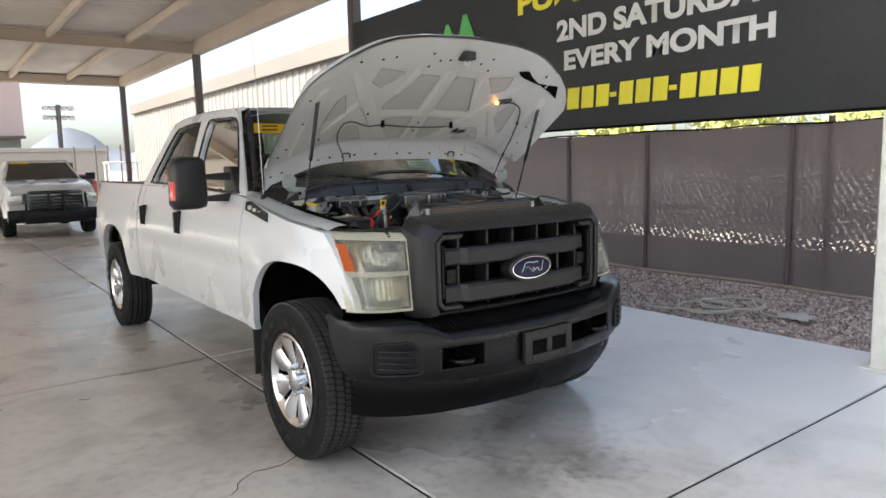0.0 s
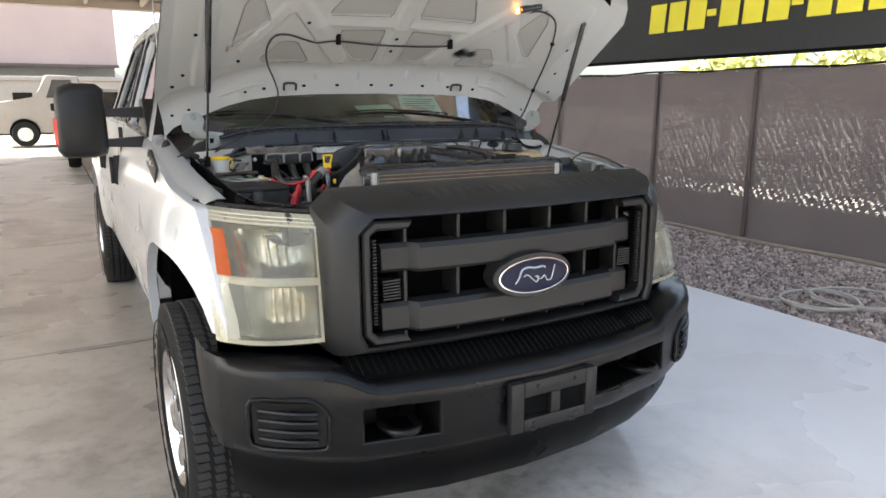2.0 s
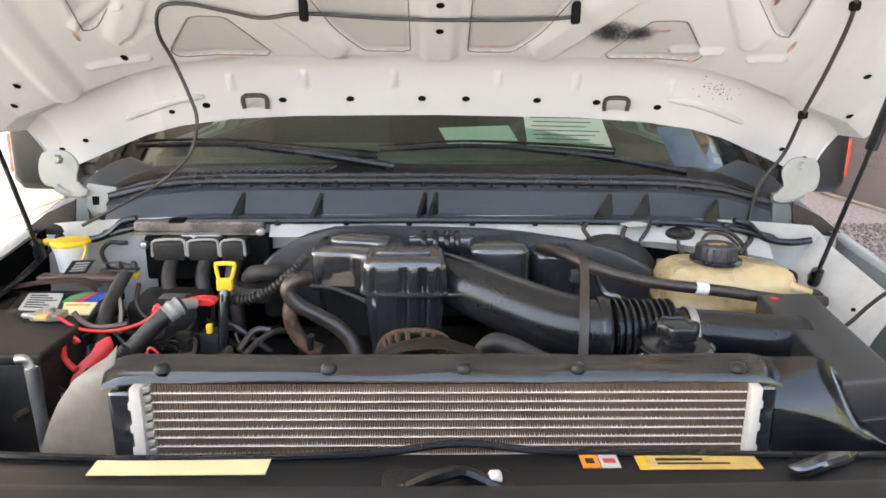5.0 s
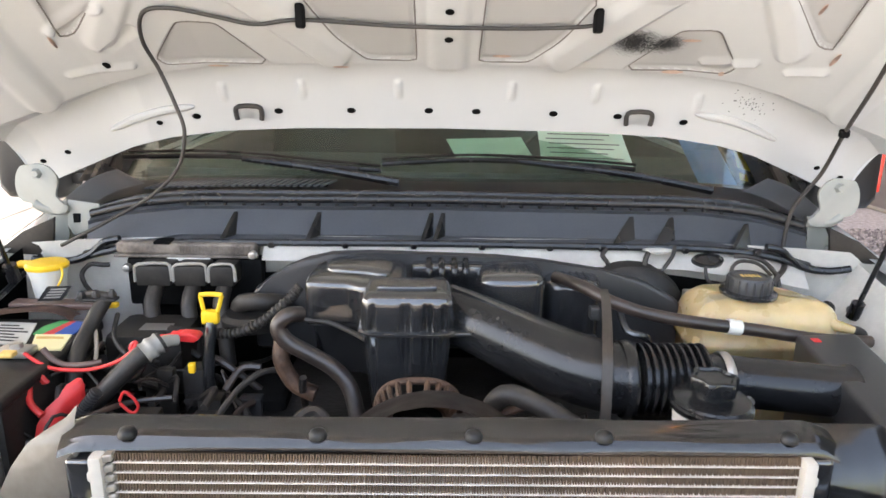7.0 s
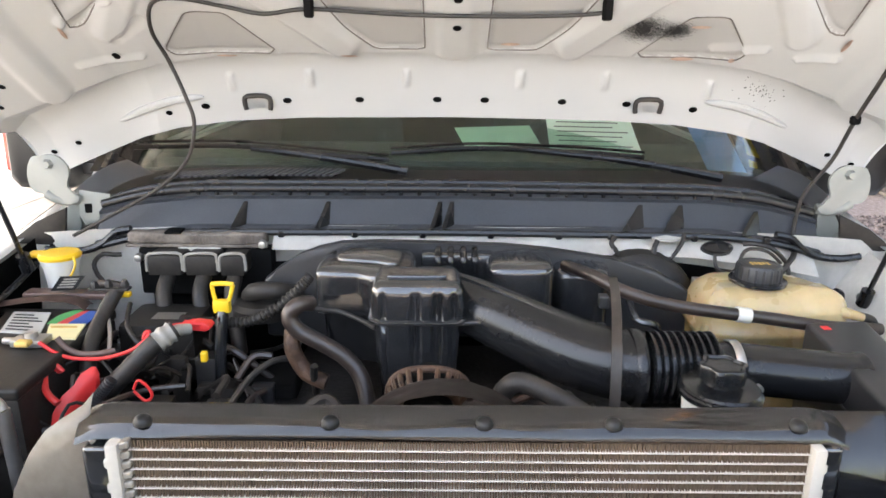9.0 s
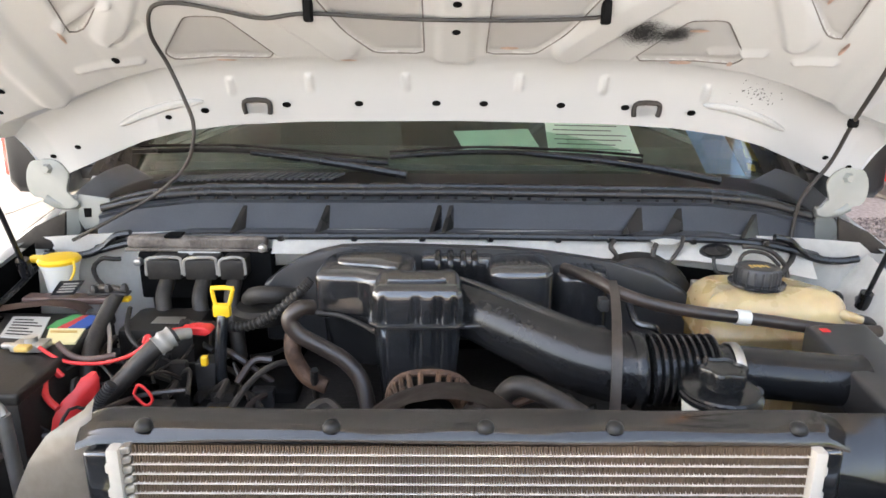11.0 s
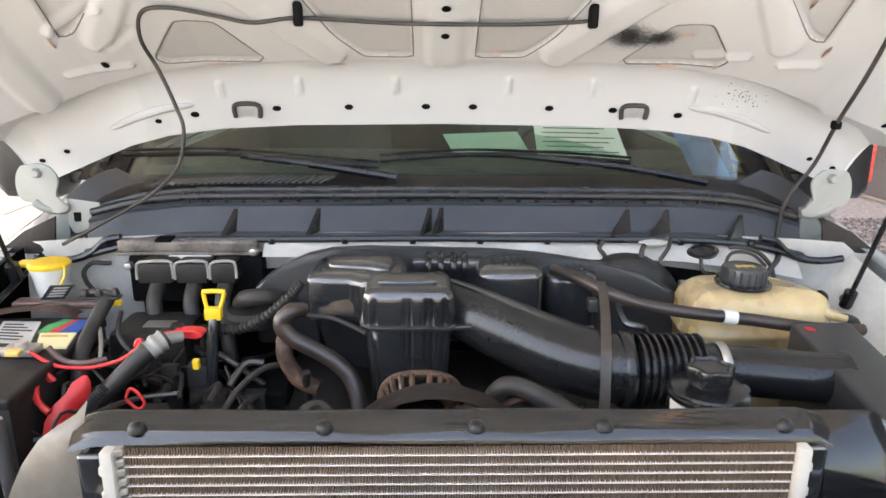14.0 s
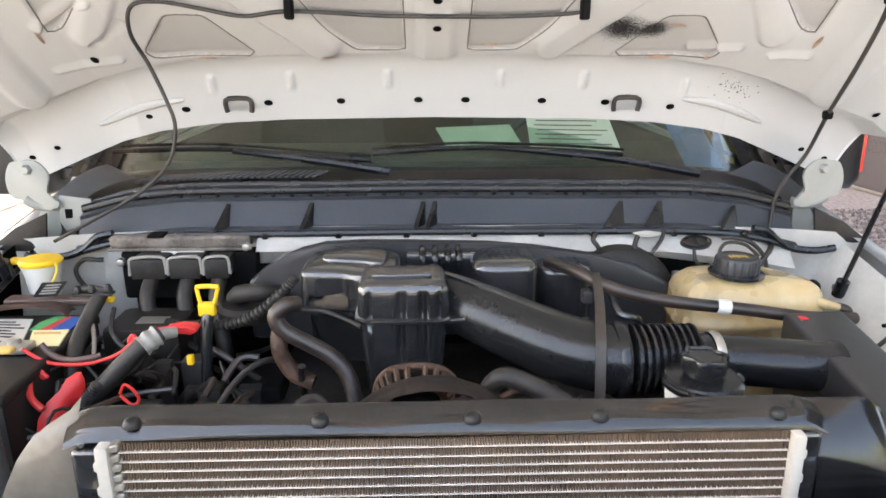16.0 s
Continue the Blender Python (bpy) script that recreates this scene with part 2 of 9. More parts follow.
M = dict(
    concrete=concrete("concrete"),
    dirt=mat("dry_ground", (0.36, 0.32, 0.27), 0.95, var=0.2, big=0.2, fine=12, bump=0.3),
    gravel=mat("gravel_stone", (0.33, 0.285, 0.265), 0.9, var=0.35, big=24, fine=160, bump=0.3),
    white=mat("white_paint", (0.60, 0.615, 0.625), 0.28, var=0.012, big=2, fine=40, bump=0.0, coat=0.6, rv=0.03),
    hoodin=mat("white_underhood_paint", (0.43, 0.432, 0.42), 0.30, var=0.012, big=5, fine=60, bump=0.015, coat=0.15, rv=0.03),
    # outer skin's greyer back, darkened further for the shade in the pockets
    skinin=mat("shaded_grey_skin_paint", (0.345, 0.34, 0.325), 0.34, var=0.02, big=6, fine=60, bump=0.015, coat=0.1, rv=0.03),
    bayw=mat("white_bay_paint", (0.82, 0.80, 0.75), 0.45, var=0.12, big=9, fine=80, bump=0.03),
    black=mat("black_textured_plastic", (0.0150, 0.0148, 0.0146), 0.39, var=0.25, big=3, fine=420, bump=0.06, spec=0.33),
    raised=mat("raised_black_plastic", (0.0200, 0.0198, 0.0195), 0.39, var=0.2, big=3, fine=420, bump=0.05, spec=0.50),
    emboss=mat("smooth_black_plastic", (0.0130, 0.0128, 0.0125), 0.38, var=0.2, big=3, fine=300, bump=0.03, spec=0.36),
    bumper=mat("black_satin_steel", (0.004, 0.0041, 0.0045), 0.30, var=0.2, big=4, fine=150, bump=0.02, spec=0.25, coat=0.08),
    shiny=mat("black_gloss_plastic", (0.022, 0.022, 0.023), 0.14, var=0.3, big=7, fine=60, bump=0.01, wear=0.05, coat=1.0, spec=1.0, rv=0.04),
    engine=mat("black_engine_plastic", (0.019, 0.0195, 0.021), 0.20, var=0.4, big=16, fine=150, bump=0.02, wear=0.08, coat=0.6, spec=1.0, rv=0.06),
    rubber=mat("rubber", (0.014, 0.013, 0.0125), 0.55, var=0.3, big=22, fine=200, bump=0.12, tint=(0.040, 0.033, 0.027)),
    tyre=mat("tyre_rubber", (0.010, 0.010, 0.010), 0.75, var=0.3, big=8, fine=120, bump=0.15, spec=0.25),
    tread=mat("dusty_tread_rubber", (0.036, 0.035, 0.033), 0.8, var=0.35, big=8, fine=120, bump=0.2),
    cowl=mat("grey_cowl_plastic", (0.085, 0.092, 0.105), 0.33, var=0.18, big=6, fine=300, bump=0.06),
    seal=mat("black_seal", (0.0085, 0.0085, 0.0095), 0.27, var=0.2, big=10, fine=100, bump=0.05),
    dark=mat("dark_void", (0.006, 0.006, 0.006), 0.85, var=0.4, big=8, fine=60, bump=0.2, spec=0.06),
    grime=mat("grimy_metal", (0.030, 0.028, 0.027), 0.5, 0.4, var=0.5, big=14, fine=130, bump=0.35),
    rust=mat("rusty_metal", (0.040, 0.024, 0.017), 0.62, 0.3, var=0.6, big=26, fine=110, bump=0.6, tint=(0.13, 0.072, 0.045)),
    rusthose=mat("brown_hose", (0.022, 0.0185, 0.017), 0.36, var=0.4, big=13, fine=120, bump=0.08, tint=(0.052, 0.036, 0.029), spec=0.6),
    chrome=mat("chrome", (0.60, 0.60, 0.61), 0.12, 1.0, var=0.04, big=10, fine=60, bump=0.0),
    steel=mat("zinc_steel", (0.5, 0.49, 0.47), 0.38, 0.9, var=0.15, big=14, fine=90, bump=0.05),
    core=mat("dark_radiator_core", (0.045, 0.033, 0.025), 0.8, var=0.3, big=9, fine=70, bump=0.2),
    rimshade=mat("grey_brown_rim_shade", (0.125, 0.110, 0.097), 0.5, var=0.3, big=30, fine=120, bump=0.1),
    fin=mat("radiator_fin", (0.160, 0.108, 0.070), 0.65, 0.0, var=0.3, big=9, fine=70, bump=0.2),
    tube=mat("radiator_tube", (0.66, 0.60, 0.53), 0.5, 0.0, var=0.12, big=12, fine=90, bump=0.0),
    cream=mat("cream_plastic", (0.50, 0.385, 0.205), 0.28, var=0.22, big=9, fine=40, bump=0.03, coat=0.2),
    # left shield's bright reflection put into a pale colour; crimp tabs share it
    shieldp=mat("pale_sheen_and_tab_plastic", (0.30, 0.262, 0.215), 0.30, var=0.25, big=9, fine=80, bump=0.03, coat=0.5),
    tanp=mat("tan_grey_plastic", (0.24, 0.20, 0.165), 0.42, var=0.2, big=8, fine=120, bump=0.05),
    plate=mat("dusty_brown_cast_plate", (0.085, 0.068, 0.056), 0.6, var=0.5, big=30, fine=150, bump=0.3, tint=(0.20, 0.17, 0.145)),
    hingep=mat("grey_white_hinge_paint", (0.23, 0.24, 0.225), 0.34, var=0.05, big=12, fine=80, bump=0.02, coat=0.2),
    copper=mat("bare_copper_primer", (0.44, 0.31, 0.24), 0.5, var=0.3, big=40, fine=120, bump=0.05),
    bail=mat("beige_latch_plastic", (0.50, 0.46, 0.40), 0.45, var=0.12, bump=0.02),
    latch=mat("grey_latch_plastic", (0.27, 0.255, 0.23), 0.4, var=0.2, big=30, bump=0.02),
    gloss=mat("flat_gloss_plastic", (0.03, 0.03, 0.032), 0.12, var=0.2, big=9, fine=60, bump=0.0, coat=1.0, spec=1.0),
    battery=mat("dusty_black_plastic", (0.012, 0.0118, 0.0115), 0.5, var=0.4, big=18, fine=160, bump=0.08, spec=0.35, tint=(0.030, 0.026, 0.022)),
    satin=mat("satin_black_plastic", (0.026, 0.026, 0.0275), 0.42, var=0.25, big=10, fine=200, bump=0.03, spec=0.6),
    ductp=mat("black_duct_plastic", (0.012, 0.0125, 0.0135), 0.24, var=0.3, big=12, fine=160, bump=0.02, spec=0.45, rv=0.06),
    strapbrown=mat("brown_moulded_plastic", (0.105, 0.066, 0.055), 0.38, var=0.3, big=18, fine=120, bump=0.05),
    strap=mat("worn_dark_strap", (0.06, 0.05, 0.042), 0.45, 0.3, var=0.3, big=20, fine=120, bump=0.1),
    whitep=mat("white_plastic", (0.68, 0.67, 0.62), 0.45, var=0.12, big=9, fine=60, bump=0.03),
    yellow=mat("yellow_plastic", (0.82, 0.52, 0.02), 0.40, var=0.06, bump=0.0),
    red=mat("red_plastic", (0.62, 0.03, 0.03), 0.42, var=0.15, bump=0.02),
    amber=mat("amber_lens", (0.72, 0.16, 0.04), 0.18, var=0.1, coat=0.8, bump=0.05),
    redlens=mat("red_lens", (0.75, 0.05, 0.03), 0.2, var=0.1, coat=0.8, bump=0.0),
    reflector=mat("silver_reflector", (0.68, 0.675, 0.63), 0.20, 1.0, var=0.05, big=20, fine=160, bump=0.08),
    hazed=mat("yellowed_lens_edge", (0.68, 0.66, 0.56), 0.3, var=0.08, coat=0.5, bump=0.0),
    lens=glass("hazy_lens", (0.97, 0.95, 0.85), 0.03, 1.45, 0.11),
    glass=glass("window_glass", (0.12, 0.14, 0.135), 0.01, 1.55),
    wind=glass("windscreen_glass", (0.64, 0.79, 0.71), 0.01, 1.23, 0.045),
    interior=mat("grey_interior", (0.045, 0.045, 0.042), 0.7, var=0.2, big=6, fine=200, bump=0.1),
    dash=mat("dash_plastic", (0.05, 0.052, 0.052), 0.6, var=0.15, big=5, fine=300, bump=0.1),
    seat=mat("seat_cloth", (0.045, 0.044, 0.040), 0.85, var=0.2, big=8, fine=240, bump=0.2),
    paper=mat("pale_green_paper", (0.62, 0.78, 0.68), 0.8, var=0.03, bump=0.0),
    blue=mat("blue_card", (0.16, 0.30, 0.66), 0.5, var=0.1, bump=0.0),
    oval=mat("blue_enamel", (0.004, 0.006, 0.026), 0.30, var=0.15, spec=0.2, bump=0.0),
    silver=mat("silver_enamel", (0.50, 0.51, 0.53), 0.22, 0.7, var=0.05, bump=0.0),
    label=mat("cream_label", (0.75, 0.68, 0.38), 0.6, var=0.06, bump=0.0),
    orange=mat("orange_label", (0.85, 0.28, 0.03), 0.55, var=0.06, bump=0.0),
    goldlab=mat("gold_label", (0.62, 0.42, 0.12), 0.55, var=0.25, big=30, bump=0.0),
    wlabel=mat("white_label", (0.50, 0.50, 0.47), 0.6, var=0.04, bump=0.0),
    green=mat("green_print", (0.08, 0.34, 0.11), 0.6, var=0.08, bump=0.0),
    bluep=mat("blue_print", (0.03, 0.09, 0.35), 0.6, var=0.08, bump=0.0),
    redp=mat("red_print", (0.55, 0.05, 0.05), 0.6, var=0.08, bump=0.0),
    soot=mat("black_smudge", (0.015, 0.015, 0.015), 0.7, var=0.3, bump=0.1),
    vinyl=mat("charcoal_vinyl", (0.070, 0.073, 0.077), 0.55, var=0.18, big=0.8, fine=30, bump=0.1),
    signy=mat("yellow_vinyl_print", (0.80, 0.72, 0.05), 0.6, var=0.05, bump=0.0),
    signw=mat("white_vinyl_print", (0.62, 0.62, 0.62), 0.6, var=0.04, bump=0.0),
    signg=mat("green_vinyl_print", (0.12, 0.50, 0.14), 0.6, var=0.05, bump=0.0),
    canopy=mat("tan_painted_steel", (0.47, 0.40, 0.33), 0.55, var=0.1, big=1.2, fine=40, bump=0.05),
    post=mat("brown_painted_steel", (0.10, 0.075, 0.07), 0.55, var=0.15, big=2, fine=50, bump=0.05),
    roof=mat("galvanised_sheet", (0.56, 0.52, 0.47), 0.5, 0.15, var=0.1, big=0.9, fine=40, bump=0.04),
    wallw=mat("cream_metal_siding", (0.235, 0.222, 0.198), 0.55, var=0.06, big=0.7, fine=20, bump=0.03),
    tanwall=mat("tan_unseen_wall", (0.30, 0.25, 0.205), 0.85, var=0.08, big=0.6, fine=12, bump=0.15),
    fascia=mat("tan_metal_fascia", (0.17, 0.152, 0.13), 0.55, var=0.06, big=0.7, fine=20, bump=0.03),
    stucco=mat("pale_pink_stucco", (0.42, 0.33, 0.31), 0.9, var=0.06, big=0.5, fine=9, bump=0.2),
    far=mat("far_white_wall", (0.30, 0.275, 0.245), 0.85, var=0.12, big=0.3, fine=6, bump=0.1),
    hill=mat("hazy_mountain", (0.26, 0.275, 0.31), 1.0, var=0.06, big=0.02, fine=0.3, bump=0.0),
    leaf=mat("leaf", (0.38, 0.39, 0.12), 0.6, var=0.4, big=1.5, fine=12, bump=0.0),
    bark=mat("bark", (0.12, 0.09, 0.07), 0.9, var=0.3, bump=0.3),
    hose=mat("grey_hose", (0.38, 0.36, 0.32), 0.6, var=0.12, bump=0.1),
    rag=mat("white_rag", (0.62, 0.60, 0.56), 0.9, var=0.12, bump=0.2),
    barrel=mat("blue_barrel", (0.10, 0.22, 0.42), 0.5, var=0.1, bump=0.0),
    redcar=mat("dark_red_paint", (0.20, 0.03, 0.03), 0.4, var=0.1, coat=0.5, bump=0.0),
    bulb=mat("warm_bulb", (1.0, 0.6, 0.2), 0.4, var=0.0, bump=0.0, emit=(1.0, 0.36, 0.06, 6.0)),
)


cream = M["cream"].node_tree.nodes["Principled BSDF"]
cream.inputs["Subsurface Weight"].default_value = 0.5
cream.inputs["Subsurface Radius"].default_value = (1.0, 0.6, 0.25)
cream.inputs["Subsurface Scale"].default_value = 0.02


# ---- shape helpers ----
def smooth_mesh(bm, name, angle=38):
    bmesh.ops.recalc_face_normals(bm, faces=bm.faces)
    me = bpy.data.meshes.new(name)
    bm.to_mesh(me)
    bm.free()
    for p in me.polygons:
        p.use_smooth = True
    me.set_sharp_from_angle(angle=radians(angle))
    return me


def part(name, bm, material, parent=None, label="", angle=38):
    ob = new(name, smooth_mesh(bm, name, angle))
    while parent is not None and parent.parent is not None and parent.parent.parent is not None:
        parent = parent.parent
    ob.data.materials.append(material)
    if parent is not None:
        ob.parent = parent
        ob.matrix_parent_inverse = parent.matrix_world.inverted()
    if label:
        ob["label"] = label
    return ob


def thing(name, label, category, group="", kind=""):
    return tagged(new(name), label, category, group, kind)


def B():
    return bmesh.new()


def box(bm, lo, hi, bev=0.0, seg=2, m=None):
    r = bmesh.ops.create_cube(bm, size=1.0)
    vs = r["verts"]
    c, s = (Vector(lo) + Vector(hi)) / 2, Vector(hi) - Vector(lo)
    for v in vs:
        v.co = Vector((v.co.x * s.x, v.co.y * s.y, v.co.z * s.z)) + c
        if m is not None:
            v.co = m @ v.co
    if bev > 0:
        es = list({e for v in vs for e in v.link_edges})
        bmesh.ops.bevel(bm, geom=es, offset=bev, segments=seg, affect='EDGES', profile=0.6)
    return bm


def prism(bm, pts, axis, a, b, bev=0.0, seg=2):
    """A polygon of two-coordinate points, drawn out along an axis from a to b."""
    put = {"x": lambda p, t: (t, p[0], p[1]), "y": lambda p, t: (p[0], t, p[1]), "z": lambda p, t: (p[0], p[1], t)}[axis]
    lo = [bm.verts.new(put(p, a)) for p in pts]
    hi = [bm.verts.new(put(p, b)) for p in pts]
    fs = [bm.faces.new(lo), bm.faces.new(hi[::-1])]
    n = len(pts)
    for i in range(n):
        fs.append(bm.faces.new((lo[i], lo[(i + 1) % n], hi[(i + 1) % n], hi[i])))
    if bev > 0:
        es = list({e for f in fs for e in f.edges})
        bmesh.ops.bevel(bm, geom=es, offset=bev, segments=seg, affect='EDGES', profile=0.6)
    return bm


def curve_pts(pts, k=6, closed=False):
    """A smooth line through the points."""
    P = [Vector(p) for p in pts]
    out, n = [], len(P)
    for i in range(n if closed else n - 1):
        p0, p1, p2, p3 = (P[(i - 1) % n], P[i], P[(i + 1) % n], P[(i + 2) % n]) if closed else (P[max(i - 1, 0)], P[i], P[i + 1], P[min(i + 2, n - 1)])
        for j in range(k):
            t = j / k
            out.append(0.5 * (2 * p1 + (p2 - p0) * t + (2 * p0 - 5 * p1 + 4 * p2 - p3) * t * t + (3 * p1 - p0 - 3 * p2 + p3) * t ** 3))
    if not closed:
        out.append(P[-1])
    return out


def tube(bm, pts, r, n=10, k=6, closed=False):
    """A round tube along a smooth line; r is a radius or a function of the share of the way."""
    P = curve_pts(pts, k, closed) if k > 1 else [Vector(p) for p in pts]
    rings, up = [], None
    m = len(P)
    for i, p in enumerate(P):
        d = (P[(i + 1) % m] - P[i - 1]) if closed else (P[min(i + 1, m - 1)] - P[max(i - 1, 0)])
        d.normalize()
        if up is None:
            up = d.orthogonal().normalized()
        up = (up - d * up.dot(d)).normalized()
        side = d.cross(up)
        rad = r(i / max(1, m - 1)) if callable(r) else r
        rings.append([bm.verts.new(p + (up * math.cos(a) + side * math.sin(a)) * rad) for a in (2 * math.pi * j / n for j in range(n))])
    for i in range(m if closed else m - 1):
        a, b = rings[i], rings[(i + 1) % m]
        for j in range(n):
            bm.faces.new((a[j], a[(j + 1) % n], b[(j + 1) % n], b[j]))
    if not closed:
        bm.faces.new(rings[0][::-1])
        bm.faces.new(rings[-1])
    return bm


def lathe(bm, prof, centre, axis="z", n=32):
    """A profile of (radius, height) turned about an axis."""
    c = Vector(centre)
    put = {"z": lambda r, a, h: Vector((r * math.cos(a), r * math.sin(a), h)), "x": lambda r, a, h: Vector((h, r * math.cos(a), r * math.sin(a))), "y": lambda r, a, h: Vector((r * math.cos(a), h, r * math.sin(a)))}[axis]
    rings = []
    for r, h in prof:
        rings.append([bm.verts.new(c + put(0, 0, h))] if r < 1e-6 else [bm.verts.new(c + put(r, 2 * math.pi * j / n, h)) for j in range(n)])
    for a, b in zip(rings, rings[1:]):
        for j in range(n):
            q = (a[j % len(a)], a[(j + 1) % len(a)], b[(j + 1) % len(b)], b[j % len(b)])
            u = list(dict.fromkeys(q))
            if len(u) > 2:
                bm.faces.new(u)
    return bm


def grid(bm, nu, nv, f, thick=0.0):
    """A sheet of nu by nv cells; f gives the place for u, v from 0 to 1."""
    V = [[bm.verts.new(f(i / nu, j / nv)) for i in range(nu + 1)] for j in range(nv + 1)]
    for j in range(nv):
        for i in range(nu):
            bm.faces.new((V[j][i], V[j][i + 1], V[j + 1][i + 1], V[j + 1][i]))
    if thick:
        bmesh.ops.solidify(bm, geom=bm.faces[:], thickness=thick)
    return bm


def lerp(x, table):
    return float(np.interp(x, [a for a, _ in table], [b for _, b in table]))


def loft(bm, rings, caps=True):
    R = [[bm.verts.new(p) for p in r] for r in rings]
    n = len(R[0])
    for a, b in zip(R, R[1:]):
        for j in range(n):
            bm.faces.new((a[j], a[(j + 1) % n], b[(j + 1) % n], b[j]))
    if caps:
        bm.faces.new(R[0][::-1])
        bm.faces.new(R[-1])
    return bm
# ---- ground, slab, gravel ----
FENCE_X, SLAB_X, COL_X = 5.30, 3.24, 2.87
bm = B()
box(bm, (-400, -300, -0.6), (400, 700, -0.05))
ground = tagged(part("ground", bm, M["dirt"]), "dry tan ground reaching to the horizon", "ground", kind="structure")
floor = tagged(new("floor"), "stained pale concrete slab floor with sawn joints", "floor", kind="structure")
XJ = [-11.9, -8.2, -4.45, -0.69, SLAB_X]
YJ = [-11.7, -8.0, -4.27, -0.55, 3.17, 6.89, 10.61, 14.33, 18.05, 22.5]
rnd = random.Random(3)
for x0, x1 in zip(XJ, XJ[1:]):
    for y0, y1 in zip(YJ, YJ[1:]):
        bm = B()
        g = 0.009
        box(bm, (x0 + g, y0 + g, -0.12), (x1 - g, y1 - g, rnd.uniform(-0.0012, 0.0)), 0.006, 1)
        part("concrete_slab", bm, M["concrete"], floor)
bm = B()
box(bm, (XJ[0], YJ[0], -0.13), (SLAB_X - 0.02, YJ[-1], -0.012))
part("joint_filler", bm, M["dark"], floor, "dark dirt in the slab joints")
for k, pts in enumerate(([(-1.40, 0.74), (-1.25, 0.90), (-1.07, 0.895), (-0.94, 0.99)], [(-1.37, 3.13), (-1.06, 3.12), (-0.69, 3.15)], [(-2.6, 3.6), (-2.35, 3.63), (-2.1, 3.58)], [(-1.72, 2.72), (-1.66, 2.70)])):
    bm = B()
    tube(bm, [(x + 0.01 * math.sin(7 * y + i), y + 0.008 * noise.noise((x * 30, y * 30, k)), 0.0) for i, (x, y, z) in enumerate(curve_pts([(x, y, 0) for x, y in pts], 8))], lambda t: 0.0008 + 0.0014 * abs(math.sin(9 * t + k)), 6, 1)
    part("crack", bm, M["dark"], floor, "thin dark crack in the concrete")


def gravel_bed():
    """Small broken stones strewn between the slab and the fence."""
    rg = np.random.RandomState(5)
    t = (1 + 5 ** 0.5) / 2
    ico = np.array([(-1, t, 0), (1, t, 0), (-1, -t, 0), (1, -t, 0), (0, -1, t), (0, 1, t), (0, -1, -t), (0, 1, -t), (t, 0, -1), (t, 0, 1), (-t, 0, -1), (-t, 0, 1)]) / 1.9
    tri = np.array([(0, 11, 5), (0, 5, 1), (0, 1, 7), (0, 7, 10), (0, 10, 11), (1, 5, 9), (5, 11, 4), (11, 10, 2), (10, 7, 6), (7, 1, 8), (3, 9, 4), (3, 4, 2), (3, 2, 6), (3, 6, 8), (3, 8, 9), (4, 9, 5), (2, 4, 11), (6, 2, 10), (8, 6, 7), (9, 8, 1)])
    n = 26000
    y = -1.5 + 8.5 * rg.rand(n) ** 1.25
    c = np.stack([SLAB_X + 0.03 + (FENCE_X - SLAB_X - 0.05) * rg.rand(n), y, -0.03 + 0.012 * rg.rand(n)], 1)
    s = (0.008 + 0.016 * rg.rand(n) ** 2)[:, None, None] * (0.6 + 0.8 * rg.rand(n, 1, 3))
    v = ico[None] * s * (0.75 + 0.5 * rg.rand(n, 12, 1))
    a = rg.rand(n) * 6.28
    ca, sa = np.cos(a)[:, None], np.sin(a)[:, None]
    v = np.stack([v[..., 0] * ca - v[..., 1] * sa, v[..., 0] * sa + v[..., 1] * ca, v[..., 2]], -1) + c[:, None]
    f = (tri[None] + 12 * np.arange(n)[:, None, None]).reshape(-1, 3)
    me = bpy.data.meshes.new("gravel")
    me.from_pydata(v.reshape(-1, 3).tolist(), [], f.tolist())
    ob = new("gravel", me)
    me.materials.append(M["gravel"])
    return tagged(ob, "reddish brown crushed gravel strip beside the slab", "gravel", kind="stuff")


gravel_bed()
gm = M["gravel"].node_tree
isl = gm.nodes.new("ShaderNodeNewGeometry")
hsv = gm.nodes.new("ShaderNodeMix")
hsv.data_type, hsv.blend_type = 'RGBA', 'MULTIPLY'
hsv.inputs[0].default_value = 1.0
rp = gm.nodes.new("ShaderNodeValToRGB")
rp.color_ramp.elements[0].color, rp.color_ramp.elements[1].color = (0.45, 0.42, 0.42, 1), (1.5, 1.42, 1.36, 1)
gm.links.new(isl.outputs["Random Per Island"], rp.inputs[0])
bs = gm.nodes["Principled BSDF"]
gm.links.new(bs.inputs["Base Color"].links[0].from_socket, hsv.inputs[6])
gm.links.new(rp.outputs[0], hsv.inputs[7])
gm.links.new(hsv.outputs[2], bs.inputs["Base Color"])
bm = B()
grid(bm, 40, 160, lambda u, v: (SLAB_X - 0.01 + u * (FENCE_X + 1.2 - SLAB_X), -8 + v * 34, -0.038 + 0.012 * noise.noise((u * 9, v * 60, 0))))
tagged(part("gravel_ground", bm, M["gravel"]), "packed reddish gravel ground under the fence", "ground", kind="structure")


